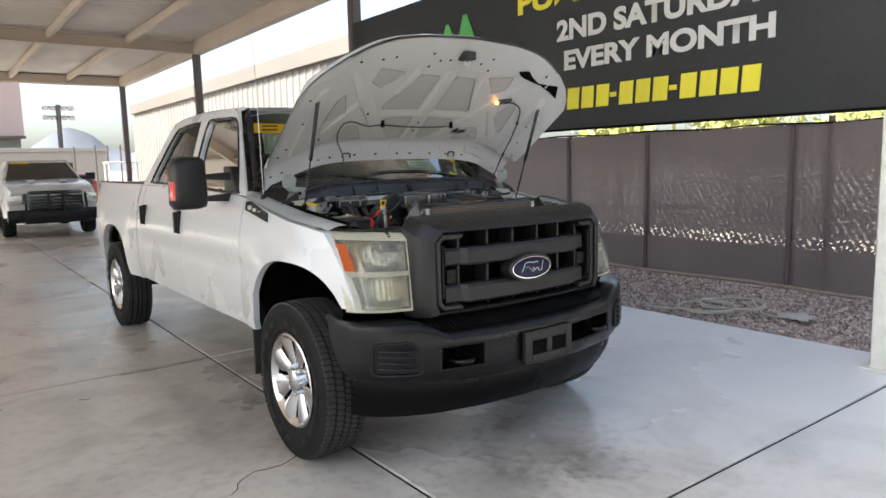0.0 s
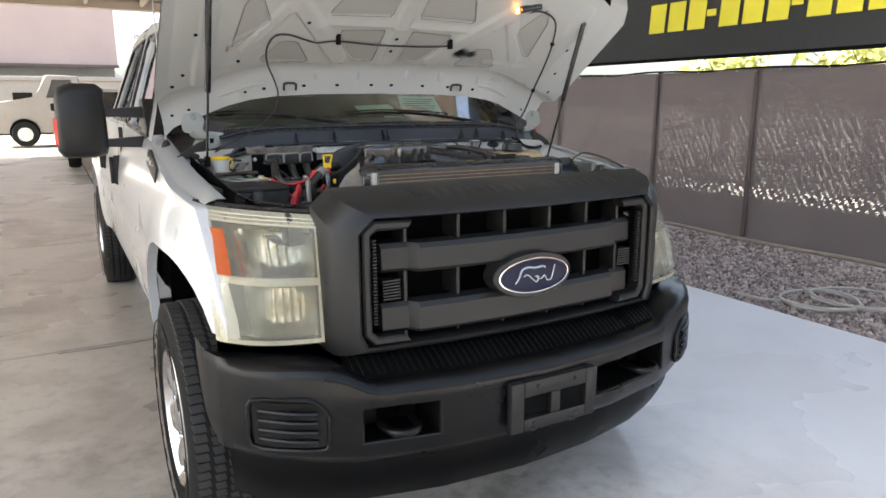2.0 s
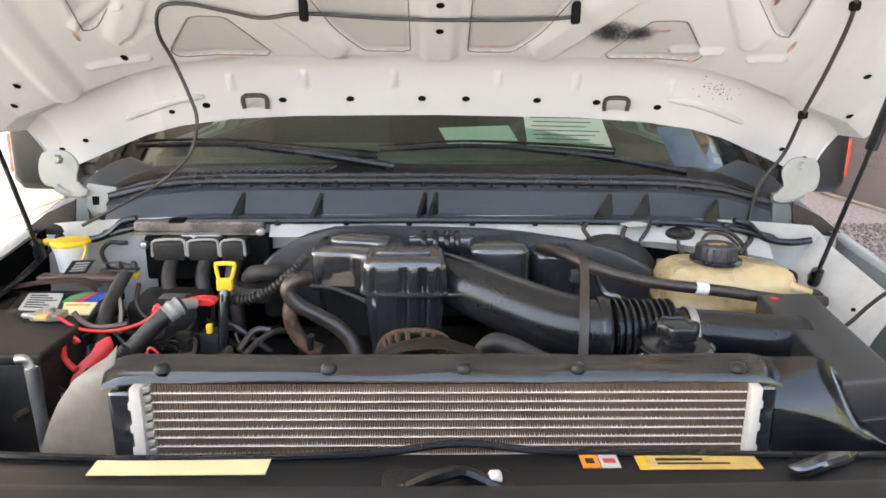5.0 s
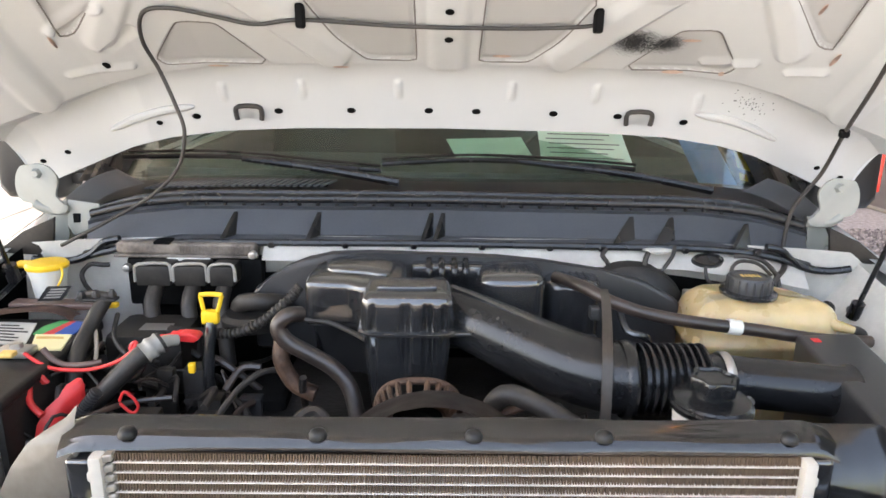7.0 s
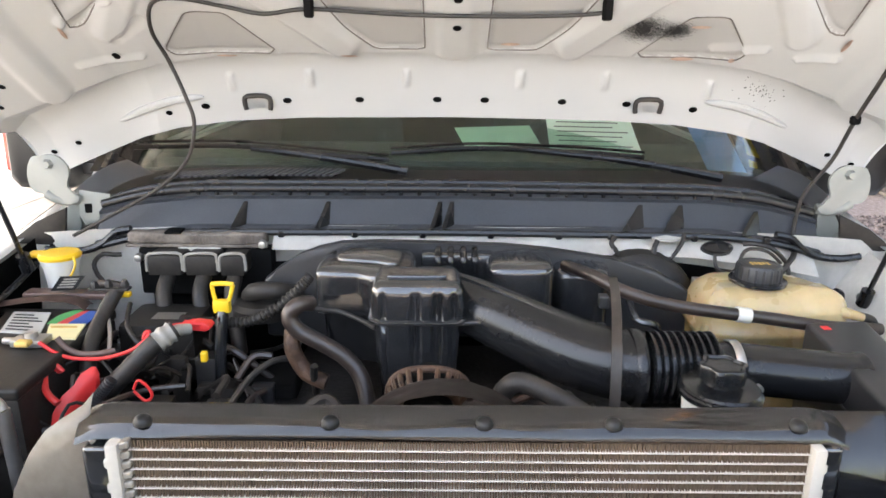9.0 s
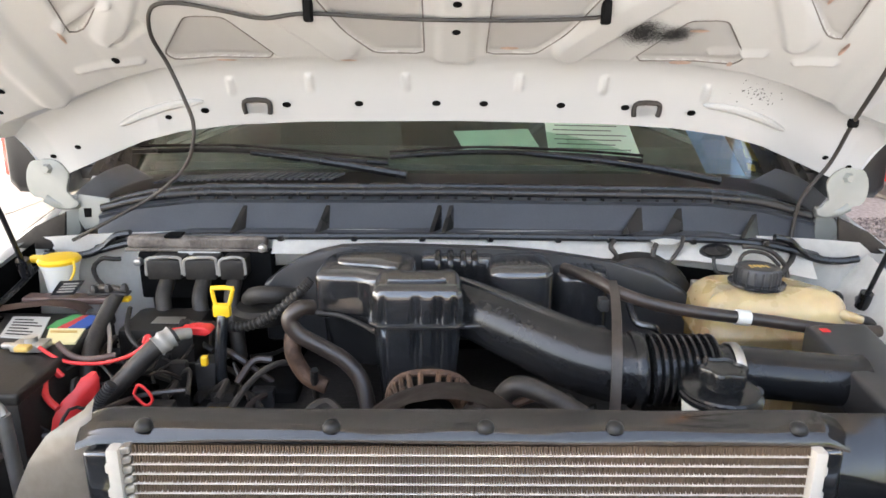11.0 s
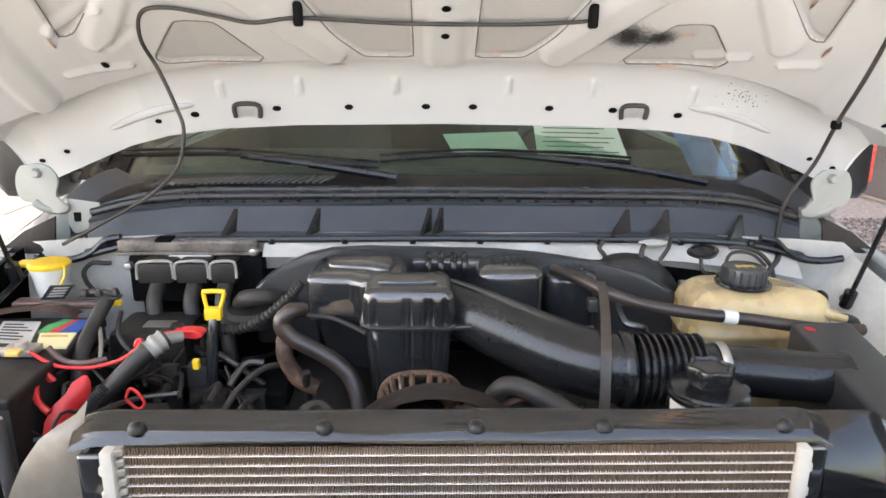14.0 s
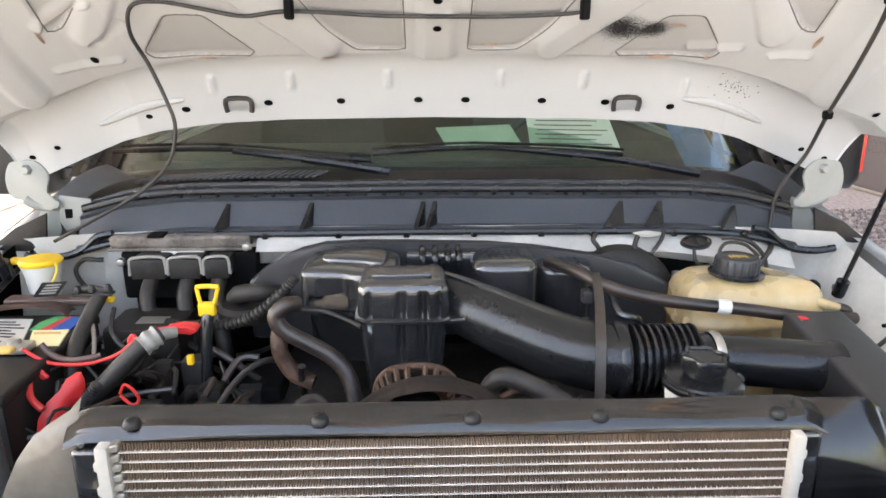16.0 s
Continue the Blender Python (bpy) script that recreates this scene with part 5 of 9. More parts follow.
# wheels
def wheel(x, y, s):
    w = part("wheel", lathe(B(), [(0.240, -0.10), (0.248, 0.112), (0.238, 0.117), (0.205, 0.09), (0.195, -0.05), (0.0, -0.05)], (x, y, 0.41), "x", 48) if s > 0 else lathe(B(), [(0.240, 0.10), (0.248, -0.112), (0.238, -0.117), (0.205, -0.09), (0.195, 0.05), (0.0, 0.05)], (x, y, 0.41), "x", 48), M["chrome"], truck, "chrome spoked wheel with black tyre")
    prof = [(a, 0.93 * b) for a, b in ((0.247, 0.108), (0.28, 0.126), (0.33, 0.132), (0.376, 0.124), (0.398, 0.112), (0.406, 0.08), (0.409, 0.0), (0.406, -0.08), (0.398, -0.112), (0.376, -0.124), (0.33, -0.132), (0.28, -0.126), (0.247, -0.108))]
    bm = lathe(B(), prof, (x, y, 0.41), "x", 72)
    tyre = part("tyre", bm, M["tyre"], w)
    for r, h in ((0.268, 0.1215), (0.352, 0.1315)):
        bm = B()
        tube(bm, [(x + s * h, y + r * math.cos(a), 0.41 + r * math.sin(a)) for a in (2 * math.pi * i / 48 for i in range(48))], 0.0022, 6, 1, True)
        part("sidewall_ring", bm, M["tyre"], tyre)
    for i in range(20):
        if i % 5 == 4:
            continue
        bm = B()
        a0 = 2 * math.pi * i / 20
        grid(bm, 4, 2, lambda u, v: (x + s * (0.1315 + 0.003 * math.sin(math.pi * v)), y + (0.300 + 0.026 * v) * math.cos(a0 + 0.16 * u), 0.41 + (0.300 + 0.026 * v) * math.sin(a0 + 0.16 * u)), 0.001)
        part("sidewall_bar", bm, M["tread"], tyre, "raised moulded bar on the sidewall")
    bm = B()
    for i in range(84):
        a = 2 * math.pi * i / 84
        for k, (h0, h1, da) in enumerate(((-0.112, -0.068, 0.0), (-0.060, -0.022, 0.035), (-0.015, 0.015, 0.01), (0.022, 0.060, 0.05), (0.068, 0.112, 0.02))):
            c, n = a + da, 0.029
            vs = []
            for r in (0.402, 0.4125):
                rr = r if abs(h0) < 0.1 and abs(h1) < 0.1 else r - 0.004
                for (aa, hh) in ((c - n, h0), (c + n, h0 + 0.006), (c + n, h1), (c - n, h1 - 0.006)):
                    vs.append(bm.verts.new((x + hh, y + rr * math.cos(aa), 0.41 + rr * math.sin(aa))))
            for q in ((4, 5, 6, 7), (0, 1, 5, 4), (1, 2, 6, 5), (2, 3, 7, 6), (3, 0, 4, 7)):
                bm.faces.new([vs[j] for j in q])
    part("tread", bm, M["tread"], w)
    face = x + s * 0.062
    bm = B()
    for i in range(8):
        a = 2 * math.pi * (i + 0.5) / 8
        ca, sa = math.cos(a), math.sin(a)
        ring = []
        for r, hw, d0, d1 in ((0.06, 0.028, 0.02, -0.03), (0.12, 0.040, 0.028, -0.03), (0.185, 0.062, 0.038, -0.02), (0.242, 0.086, 0.044, 0.0)):
            q = []
            for off, d in ((-hw, d0 - 0.012), (-hw * 0.5, d0), (hw * 0.5, d0), (hw, d0 - 0.012), (hw, d1), (-hw, d1)):
                q.append((face + s * d, y + r * ca - off * sa, 0.41 + r * sa + off * ca))
            ring.append(q)
        loft(bm, ring)
    part("spokes", bm, M["chrome"], w)
    bm = B()
    lathe(bm, [(0, 0.05), (0.035, 0.048), (0.055, 0.040), (0.062, 0.02), (0.085, 0.015), (0.09, -0.02), (0, -0.02)] if s > 0 else [(0, -0.05), (0.035, -0.048), (0.055, -0.040), (0.062, -0.02), (0.085, -0.015), (0.09, 0.02), (0, 0.02)], (face, y, 0.41), "x", 32)
    part("hub_cap", bm, M["chrome"], w)
    for i in range(8):
        a = 2 * math.pi * i / 8
        bm = B()
        lathe(bm, [(0.011, 0), (0.011, s * 0.035), (0.006, s * 0.042), (0, s * 0.042)], (face, y + 0.075 * math.cos(a), 0.41 + 0.075 * math.sin(a)), "x", 6)
        part("lug_nut", bm, M["chrome"], w)
    bm = lathe(B(), [(0.215, -s * 0.03), (0.215, -s * 0.04), (0, -s * 0.04)], (face, y, 0.41), "x", 32)
    part("brake_shield", bm, M["dark"], w)
    return w


for s in (-1, 1):
    for y in (0.95, 4.917):
        wheel(s * 0.870, y, s)

# door mirrors
for s in (-1, 1):
    bm = B()
    prof = [(1.055, 1.280), (1.10, 1.268), (1.22, 1.270), (1.245, 1.30), (1.24, 1.52), (1.225, 1.565), (1.18, 1.585), (1.08, 1.583), (1.05, 1.56), (1.045, 1.31)]
    loft(bm, [[(s * (1.145 + (a - 1.145) * k), y, 1.425 + (z - 1.425) * k) for a, z in prof] for y, k in ((1.83, 0.80), (1.845, 0.93), (1.89, 1.0), (1.97, 1.0), (1.985, 0.97))])
    mr = part("door_mirror", bm, M["black"], truck, "large black towing mirror", 50)
    bm = B()
    box(bm, (s * 1.236 - 0.016, 1.852, 1.325), (s * 1.236 + 0.016, 1.93, 1.440), 0.006, 2)
    part("side_lamp", bm, M["redlens"], mr, "red orange marker lamp")
    bm = B()
    box(bm, (s * 1.145 - 0.085, 1.983, 1.31), (s * 1.145 + 0.085, 1.988, 1.55), 0.001, 1)
    part("mirror_glass", bm, M["chrome"], mr)
    for z in (1.46, 1.33):
        bm = B()
        prism(bm, [(s * 0.84, z - 0.028), (s * 1.06, z - 0.016), (s * 1.06, z + 0.016), (s * 0.84, z + 0.03)], "y", 1.87, 1.92, 0.008, 2)
        part("arm", bm, M["black"], mr)
    bm = B()
    prism(bm, [(1.74, 1.35), (1.99, 1.36), (1.99, 1.52), (1.88, 1.52)], "x", s * 0.87 - 0.03, s * 0.87 + 0.03, 0.01, 2)
    part("mirror_foot", bm, M["black"], mr)
bm = B()
tube(bm, [(-0.87, 1.44, 1.34), (-0.875, 1.46, 2.2)], lambda t: 0.003 - 0.0015 * t, 6, 1)
an = part("antenna", bm, M["steel"], truck)
bm = B()
lathe(bm, [(0, 0), (0.02, 0), (0.016, 0.02), (0.006, 0.035), (0, 0.035)], (-0.87, 1.44, 1.325), "z", 12)
part("base", bm, M["black"], an)
bm = B()
box(bm, (-0.03, 3.3, 1.93), (0.03, 3.4, 1.955), 0.008, 2)
part("roof_lamp", bm, M["black"], truck)
# ---- front end of the truck ----
def plan(x):
    return lerp(abs(x), [(0, 0.085), (0.3, 0.105), (0.56, 0.160), (0.70, 0.212), (0.80, 0.268), (0.87, 0.335), (0.915, 0.41), (0.94, 0.50), (0.948, 0.60)])


def bumper_top(x):
    return lerp(abs(x), [(0, 0.728), (0.55, 0.728), (0.63, 0.775), (0.70, 0.79), (0.95, 0.792)])


OPEN = ((-0.585, -0.36, 0.562, 0.672), (0.20, 0.575, 0.562, 0.672))
xs = sorted(set([round(-0.948 + i * 0.948 / 32, 4) for i in range(65)] + [-0.585, -0.36, 0.20, 0.575] + [k * q for k in (-1, 1) for q in (0.895, 0.905, 0.92, 0.93, 0.936, 0.942, 0.945)]))
rows = [(0.14, None, 0.0), (0.03, None, 0.004), (0.006, None, -0.008), (0.0, None, -0.028), (0.004, 0.672, 0), (0.006, 0.615, 0), (0.008, 0.562, 0), (0.014, 0.525, 0), (0.03, 0.502, 0), (0.10, 0.495, 0)]
bm = B()
V = []
for dy, z, dz in rows:
    lim = 0.565 if not z else lerp(z, [(0.49, 0.43), (0.54, 0.45), (0.61, 0.50), (0.70, 0.556)])
    x_end = lerp(lim, [(0.335, 0.87), (0.41, 0.915), (0.50, 0.94), (0.60, 0.948)])
    ring = []
    for x in xs:
        xx = x if abs(x) <= 0.87 else math.copysign(0.87 + (x_end - 0.87) * (abs(x) - 0.87) / 0.078, x)
        fade = 1 - 0.8 * max(0.0, min(1.0, (plan(xx) - 0.30) / 0.2))
        ring.append(bm.verts.new((xx, plan(xx) + dy * fade, (z if z else bumper_top(xx) + dz) + (0.035 * max(0, abs(xx) - 0.6) / 0.35 if z and z < 0.54 else 0))))
    V.append(ring)
for j in range(len(rows) - 1):
    for i in range(len(xs) - 1):
        xm = (xs[i] + xs[i + 1]) / 2
        if j in (4, 5) and any(a < xm < b for a, b, _, _ in OPEN):
            continue
        bm.faces.new((V[j][i], V[j][i + 1], V[j + 1][i + 1], V[j + 1][i]))
bmesh.ops.recalc_face_normals(bm, faces=bm.faces[:])
bmesh.ops.solidify(bm, geom=bm.faces[:], thickness=0.006)
bumper = part("front_bumper", bm, M["bumper"], truck, "satin black steel front bumper", 58)
bm = B()
grid(bm, 50, 5, lambda u, v: ((2 * u - 1) * 0.60, plan((2 * u - 1) * 0.6) + 0.035 + 0.10 * v, 0.735 + 0.055 * v ** 0.8), 0.012)
pad = part("step_pad", bm, M["dark"], bumper, "ribbed black plastic step pad")
for k in range(56):
    x = -0.58 + k * 1.16 / 55
    bm = B()
    tube(bm, [(x, plan(x) + 0.05, 0.748), (x, plan(x) + 0.085, 0.7685), (x, plan(x) + 0.13, 0.790)], 0.0030, 6, 1)
    part("rib", bm, M["bumper"], pad)
bm = B()
grid(bm, 48, 6, lambda u, v: ((2 * u - 1) * (0.90 - 0.02 * v), plan((2 * u - 1) * 0.90) + 0.075 + 0.05 * v - 0.03 * math.sin(math.pi * v), 0.515 - 0.20 * v + 0.015 * abs(2 * u - 1) ** 4), 0.008)
part("air_dam", bm, M["bumper"], bumper, "black plastic air dam")
for a, b, z0, z1 in OPEN:
    bm = B()
    yb = max(plan(a), plan(b))
    box(bm, (a - 0.03, yb + 0.16, z0 - 0.05), (b + 0.03, yb + 0.18, z1 + 0.05))
    for q, xx in ((plan(a), a - 0.012), (plan(b), b + 0.004)):
        box(bm, (xx, q + 0.014, z0 - 0.03), (xx + 0.008, yb + 0.16, z1 + 0.03))
    box(bm, (a - 0.01, yb + 0.02, z0 - 0.03), (b + 0.01, yb + 0.16, z0 - 0.022))
    box(bm, (a - 0.01, yb + 0.02, z1 + 0.022), (b + 0.01, yb + 0.16, z1 + 0.03))
    part("opening_back", bm, M["dark"], bumper)
    bm = B()
    for p, q in (((a, z0), (b, z0)), ((a, z1), (b, z1)), ((a, z0), (a, z1)), ((b, z0), (b, z1))):
        tube(bm, [(p[0], plan(p[0]) + 0.004, p[1]), (q[0], plan(q[0]) + 0.004, q[1])], 0.007, 8, 1)
    part("opening_rim", bm, M["bumper"], bumper)
for x in (-0.53, -0.40, 0.30, 0.52):
    bm = B()
    box(bm, (x - 0.028, 0.26, 0.57), (x + 0.028, 0.30, 0.665), 0.004, 1)
    lathe(bm, [(0, -0.012), (0.010, -0.010), (0.012, 0.0), (0, 0.0)], (x, 0.258, 0.648), "y", 6)
    part("hook_mount", bm, M["bumper"], bumper, "black steel hook mount with bolt")
for x in (-0.47, 0.46):
    bm = B()
    tube(bm, [(x - 0.05, 0.20, 0.60), (x - 0.04, 0.13, 0.60), (x, 0.105, 0.60), (x + 0.04, 0.13, 0.60), (x + 0.05, 0.20, 0.60)], 0.012, 10, 5)
    part("tow_hook", bm, M["bumper"], bumper)
# plate bracket
bm = B()
for lo, hi in (((-0.155, 0.528), (-0.108, 0.688)), ((0.128, 0.528), (0.168, 0.688)), ((-0.108, 0.528), (0.128, 0.568)), ((-0.108, 0.638), (0.128, 0.688)), ((-0.008, 0.568), (0.028, 0.638))):
    box(bm, (lo[0], 0.060, lo[1]), (hi[0], 0.088, hi[1]), 0.005, 2)
br = part("plate_bracket", bm, M["black"], bumper, "empty black licence plate bracket")
bm = B()
box(bm, (-0.108, 0.082, 0.568), (0.128, 0.087, 0.638))
part("backing", bm, M["dark"], br)
for x in (-0.075, 0.075):
    bm = B()
    box(bm, (x - 0.012, 0.056, 0.526), (x + 0.012, 0.066, 0.538), 0.003, 1)
    part("foot_tab", bm, M["black"], br)
for x, z in ((-0.06, 0.667), (0.085, 0.667), (-0.07, 0.55), (0.09, 0.55)):
    bm = B()
    lathe(bm, [(0, -0.006), (0.007, -0.004), (0.008, 0.0), (0, 0.0)], (x, 0.061, z), "y", 10)
    part("bolt", bm, M["grime"], br)
for s in (-1, 1):
    def fv(u, v, d=0.0):
        x = 0.682 + 0.172 * u
        return (s * x, plan(x) + d, 0.560 + 0.138 * v + 0.004 * u)
    bm = B()
    def blank(u, v):
        vv = 0.06 + 0.94 * v if u > 0.12 else 0.10 + 0.62 * v + 0.28 * v * u / 0.12
        e = min(u, 1 - u, v, 1 - v)
        return fv(u, vv, -0.010 if e > 0.09 else -0.014)
    grid(bm, 14, 14, blank, 0.006)
    fog = part("fog_lamp_cover", bm, M["black"], bumper, "black plastic fog lamp blank")
    bm = B()
    tube(bm, [fv(u, v, -0.006) for u, v in ((0.0, 0.0), (0.5, -0.03), (1.02, 0.0), (1.05, 0.5), (1.0, 0.98), (0.5, 1.05), (0.2, 1.04), (-0.03, 0.72), (-0.04, 0.3))], 0.0075, 8, 3, True)
    part("rim", bm, M["bumper"], fog)
    for k in range(4):
        bm = B()
        tube(bm, [fv(0.12, 0.18 + 0.2 * k, -0.012), fv(0.5, 0.18 + 0.2 * k, -0.016), fv(0.92, 0.18 + 0.2 * k, -0.010)], 0.0075, 8, 3)
        part("rib", bm, M["bumper"], fog)


# grille surround
def frame_loop(hx, z0, z1, c, k, ch, hxb=None):
    """A chamfered rectangular loop round the grille: half width, bottom, top, depth at the centre, bow, chamfer."""
    hb = hxb or hx
    pts = [(-hb + ch * 0.4, z0), (-hb, z0 + ch), (-hx, z1 - ch), (-hx + ch, z1)]
    top = [(-hx + ch + (2 * (hx - ch)) * i / 10, z1) for i in range(1, 10)]
    right = [(hx - ch, z1), (hx, z1 - ch), (hb, z0 + ch), (hb - ch * 0.4, z0)]
    bot = [(hb - (2 * hb) * i / 10, z0) for i in range(1, 10)]
    return [(x, c + k * x * x, z) for x, z in pts + top + right + bot]


BOW = 0.14
LETTERS = [(-0.362, 0.034), (-0.275, 0.036), (-0.188, 0.036), (-0.103, 0.029), (-0.013, 0.035), (0.128, 0.031), (0.230, 0.034), (0.304, 0.026), (0.390, 0.025)]
TOP_FACE = [(0.236, 1.232), (0.262, 1.243), (0.360, 1.266)]
bm = B()
loft(bm, [frame_loop(0.636, 0.79, 1.150, 0.395, 0.03, 0.04), frame_loop(0.640, 0.79, 1.252, 0.385, 0.03, 0.05), frame_loop(0.641, 0.788, 1.264, 0.374, 0.04, 0.05), frame_loop(0.641, 0.788, 1.266, 0.360, 0.05, 0.05), frame_loop(0.636, 0.79, 1.243, 0.262, 0.11, 0.055), frame_loop(0.628, 0.792, 1.232, 0.236, BOW, 0.055), frame_loop(0.612, 0.794, 1.221, 0.217, BOW, 0.055), frame_loop(0.570, 0.805, 1.200, 0.194, BOW, 0.05), frame_loop(0.558, 0.811, 1.193, 0.190, BOW, 0.045), frame_loop(0.550, 0.816, 1.189, 0.198, BOW, 0.045), frame_loop(0.545, 0.818, 1.186, 0.30, 0.10, 0.045)], caps=False)
sur = part("grille_surround", bm, M["black"], truck, "broad matte black grille surround", 28)
for x, w in LETTERS:
    def yz(xx, k):
        a, b, c = TOP_FACE
        f = 0.45 + 0.95 * k
        p, q, r = (a, b, f) if f < 1 else (b, c, f - 1)
        return Vector((xx, p[0] + (q[0] - p[0]) * r + BOW * xx * xx * (1 - 0.55 * min(1, f / 2)), p[1] + (q[1] - p[1]) * r + 0.0006))
    for side in (-1, 1):
        bm = B()
        x0 = x + side * w * 0.55
        grid(bm, 2, 10, lambda u, v: yz(x0 + (u - 0.5) * 0.55 * w, v), 0.0012)
        part("embossed_bar", bm, M["raised"], sur, "shallow embossed bar on the surround")
# bracket-shaped trims at both ends of the opening
for s in (-1, 1):
    bm = B()
    def ring(a, b, z):
        """Cross-section of the trim square to its run, at the corner a (outer) to b (inner)."""
        return [(s * q[0], 0.202 + d + BOW * q[0] * q[0], q[1]) for q, d in ((a, 0.05), (a, 0.006), (((a[0] * 3 + b[0]) / 4, (a[1] * 3 + b[1]) / 4), 0.0), (((a[0] + 3 * b[0]) / 4, (a[1] + 3 * b[1]) / 4), 0.0), (b, 0.006), (b, 0.05))]
    run = [((0.395, 1.180), (0.412, 1.154)), ((0.47, 1.182), (0.47, 1.154)), ((0.508, 1.182), (0.498, 1.154)), ((0.540, 1.152), (0.516, 1.140)), ((0.542, 1.00), (0.518, 1.00)), ((0.540, 0.850), (0.516, 0.860)), ((0.510, 0.818), (0.498, 0.842)), ((0.47, 0.818), (0.47, 0.842)), ((0.40, 0.818), (0.416, 0.842))]
    loft(bm, [ring(a, b, 0) for a, b in run])
    part("inner_trim", bm, M["black"], sur, "black bracket-shaped inner trim", 35)
grille = part("grille", grid(B(), 20, 6, lambda u, v: ((2 * u - 1) * 0.54, 0.335 + 0.1 * (2 * u - 1) ** 2 * 0.27, 0.820 + 0.365 * v), 0.004), M["dark"], truck, "black grille with two broad horizontal bars")
for z0, z1 in ((1.020, 1.112), (0.838, 0.935)):
    bm = B()
    rings = []
    for x in [-0.480, -0.474, -0.392] + [-0.37 + i * 0.074 for i in range(11)] + [0.392, 0.474, 0.480]:
        f = 0.05 if abs(x) > 0.475 else (0.030 if abs(x) > 0.385 else 0.0)
        y = 0.205 + BOW * x * x + f
        rings.append([(x, y + 0.06, z0), (x, y + 0.008, z0 + 0.004), (x, y, z0 + 0.014), (x, y + 0.004, z1 - 0.018), (x, y + 0.014, z1 - 0.004), (x, y + 0.06, z1)])
    loft(bm, rings)
    part("bar", bm, M["black"], grille, angle=25)
for x in (-0.40, -0.23, -0.068, 0.105, 0.265, 0.415):
    for z0, z1 in ((0.822, 0.842), (0.931, 1.024), (1.108, 1.184)):
        bm = B()
        box(bm, (x - 0.006, 0.240 + BOW * x * x, z0), (x + 0.006, 0.34, z1), 0.002, 1)
        part("fin", bm, M["black"], grille)
for s in (-1, 1):
    for z in [0.945 + 0.009 * i for i in range(7)]:
        bm = B()
        box(bm, (min(s * 0.42, s * 0.475), 0.256, z), (max(s * 0.42, s * 0.475), 0.30, z + 0.004))
        part("fine_slat", bm, M["black"], grille)
    for k in range(26):
        bm = B()
        box(bm, (s * 0.503 - 0.006, 0.246, 0.878 + 0.0098 * k), (s * 0.503 + 0.006, 0.262, 0.8835 + 0.0098 * k), 0.001, 1)
        part("bead", bm, M["black"], grille)
# oval badge
def oval(bm, a, b, y0, y1, dome=0.0):
    n = 48
    ring = lambda k, y: [(0.004 + a * k * math.cos(t), y + 0.2 * (a * k * math.cos(t)) ** 2, 0.980 + b * k * math.sin(t)) for t in (2 * math.pi * i / n for i in range(n))]
    loft(bm, [ring(1, y1), ring(1, y0 + 0.004), ring(0.965, y0), ring(0.6, y0 - dome * 0.7), ring(0.25, y0 - dome)])
    return bm


badge = part("badge", oval(B(), 0.148, 0.071, 0.178, 0.24), M["emboss"], grille, "blue oval badge with silver rim")
bm = B()
def ell(a, b, y):
    return [(0.004 + a * math.cos(t), y + 0.2 * (a * math.cos(t)) ** 2, 0.980 + b * math.sin(t)) for t in (2 * math.pi * i / 48 for i in range(48))]
loft(bm, [ell(0.1335, 0.0570, 0.182), ell(0.1325, 0.0562, 0.1735), ell(0.1275, 0.0515, 0.1730), ell(0.1255, 0.0500, 0.180)], caps=False)
part("rim", bm, M["chrome"], badge)
part("oval_face", oval(B(), 0.126, 0.051, 0.176, 0.185, 0.003), M["oval"], badge)
bm = B()
tube(bm, [(0.004 + x, 0.1725 + 0.2 * x * x, 0.980 + z) for x, z in ((-0.075, -0.020), (-0.062, -0.004), (-0.052, 0.020), (-0.03, 0.028), (0.0, 0.024), (0.03, 0.026), (0.036, 0.020))], lambda t: 0.0024 + 0.0014 * math.sin(3 * t), 8, 6)
tube(bm, [(0.004 + x, 0.1725 + 0.2 * x * x, 0.980 + z) for x, z in ((-0.045, 0.0), (-0.03, 0.004), (-0.01, -0.012), (0.005, -0.022), (0.012, -0.006), (0.0, -0.004), (0.02, -0.014), (0.035, -0.004), (0.045, -0.02), (0.062, -0.018), (0.07, 0.010), (0.075, 0.026))], 0.0023, 8, 6)
part("scroll", bm, M["silver"], badge, "silver scroll shape")


# headlights
def lamp_pt(s, u, v, d=0.0):
    """A place on the lens: u from the grille outward, v up, d back from the surface."""
    a = Vector((0.638, 0.305, 0.832)).lerp(Vector((0.634, 0.340, 1.192)), v)
    if v < 0.5:
        b = Vector((0.912, 0.405, 0.842)).lerp(Vector((0.906, 0.490, 1.017)), v / 0.5)
    else:
        b = Vector((0.906, 0.490, 1.017)).lerp(Vector((0.898, 0.650, 1.200)), (v - 0.5) / 0.5)
    p = a.lerp(b, u)
    p.y += -0.040 * math.sin(math.pi * min(1, u * 0.9)) * (0.6 + 0.4 * math.sin(math.pi * v)) + 0.05 * u ** 6
    p.y += 0.03 * max(0, v - 0.9) / 0.1
    p.x *= 1
    p.y += d
    return Vector((s * (p.x - d * 0.25), p.y, p.z))


def patch(bm, s, u0, u1, v0, v1, d, nu=10, nv=10, thick=0.004):
    return grid(bm, nu, nv, lambda u, v: lamp_pt(s, u0 + (u1 - u0) * u, v0 + (v1 - v0) * v, d(u, v) if callable(d) else d), thick)


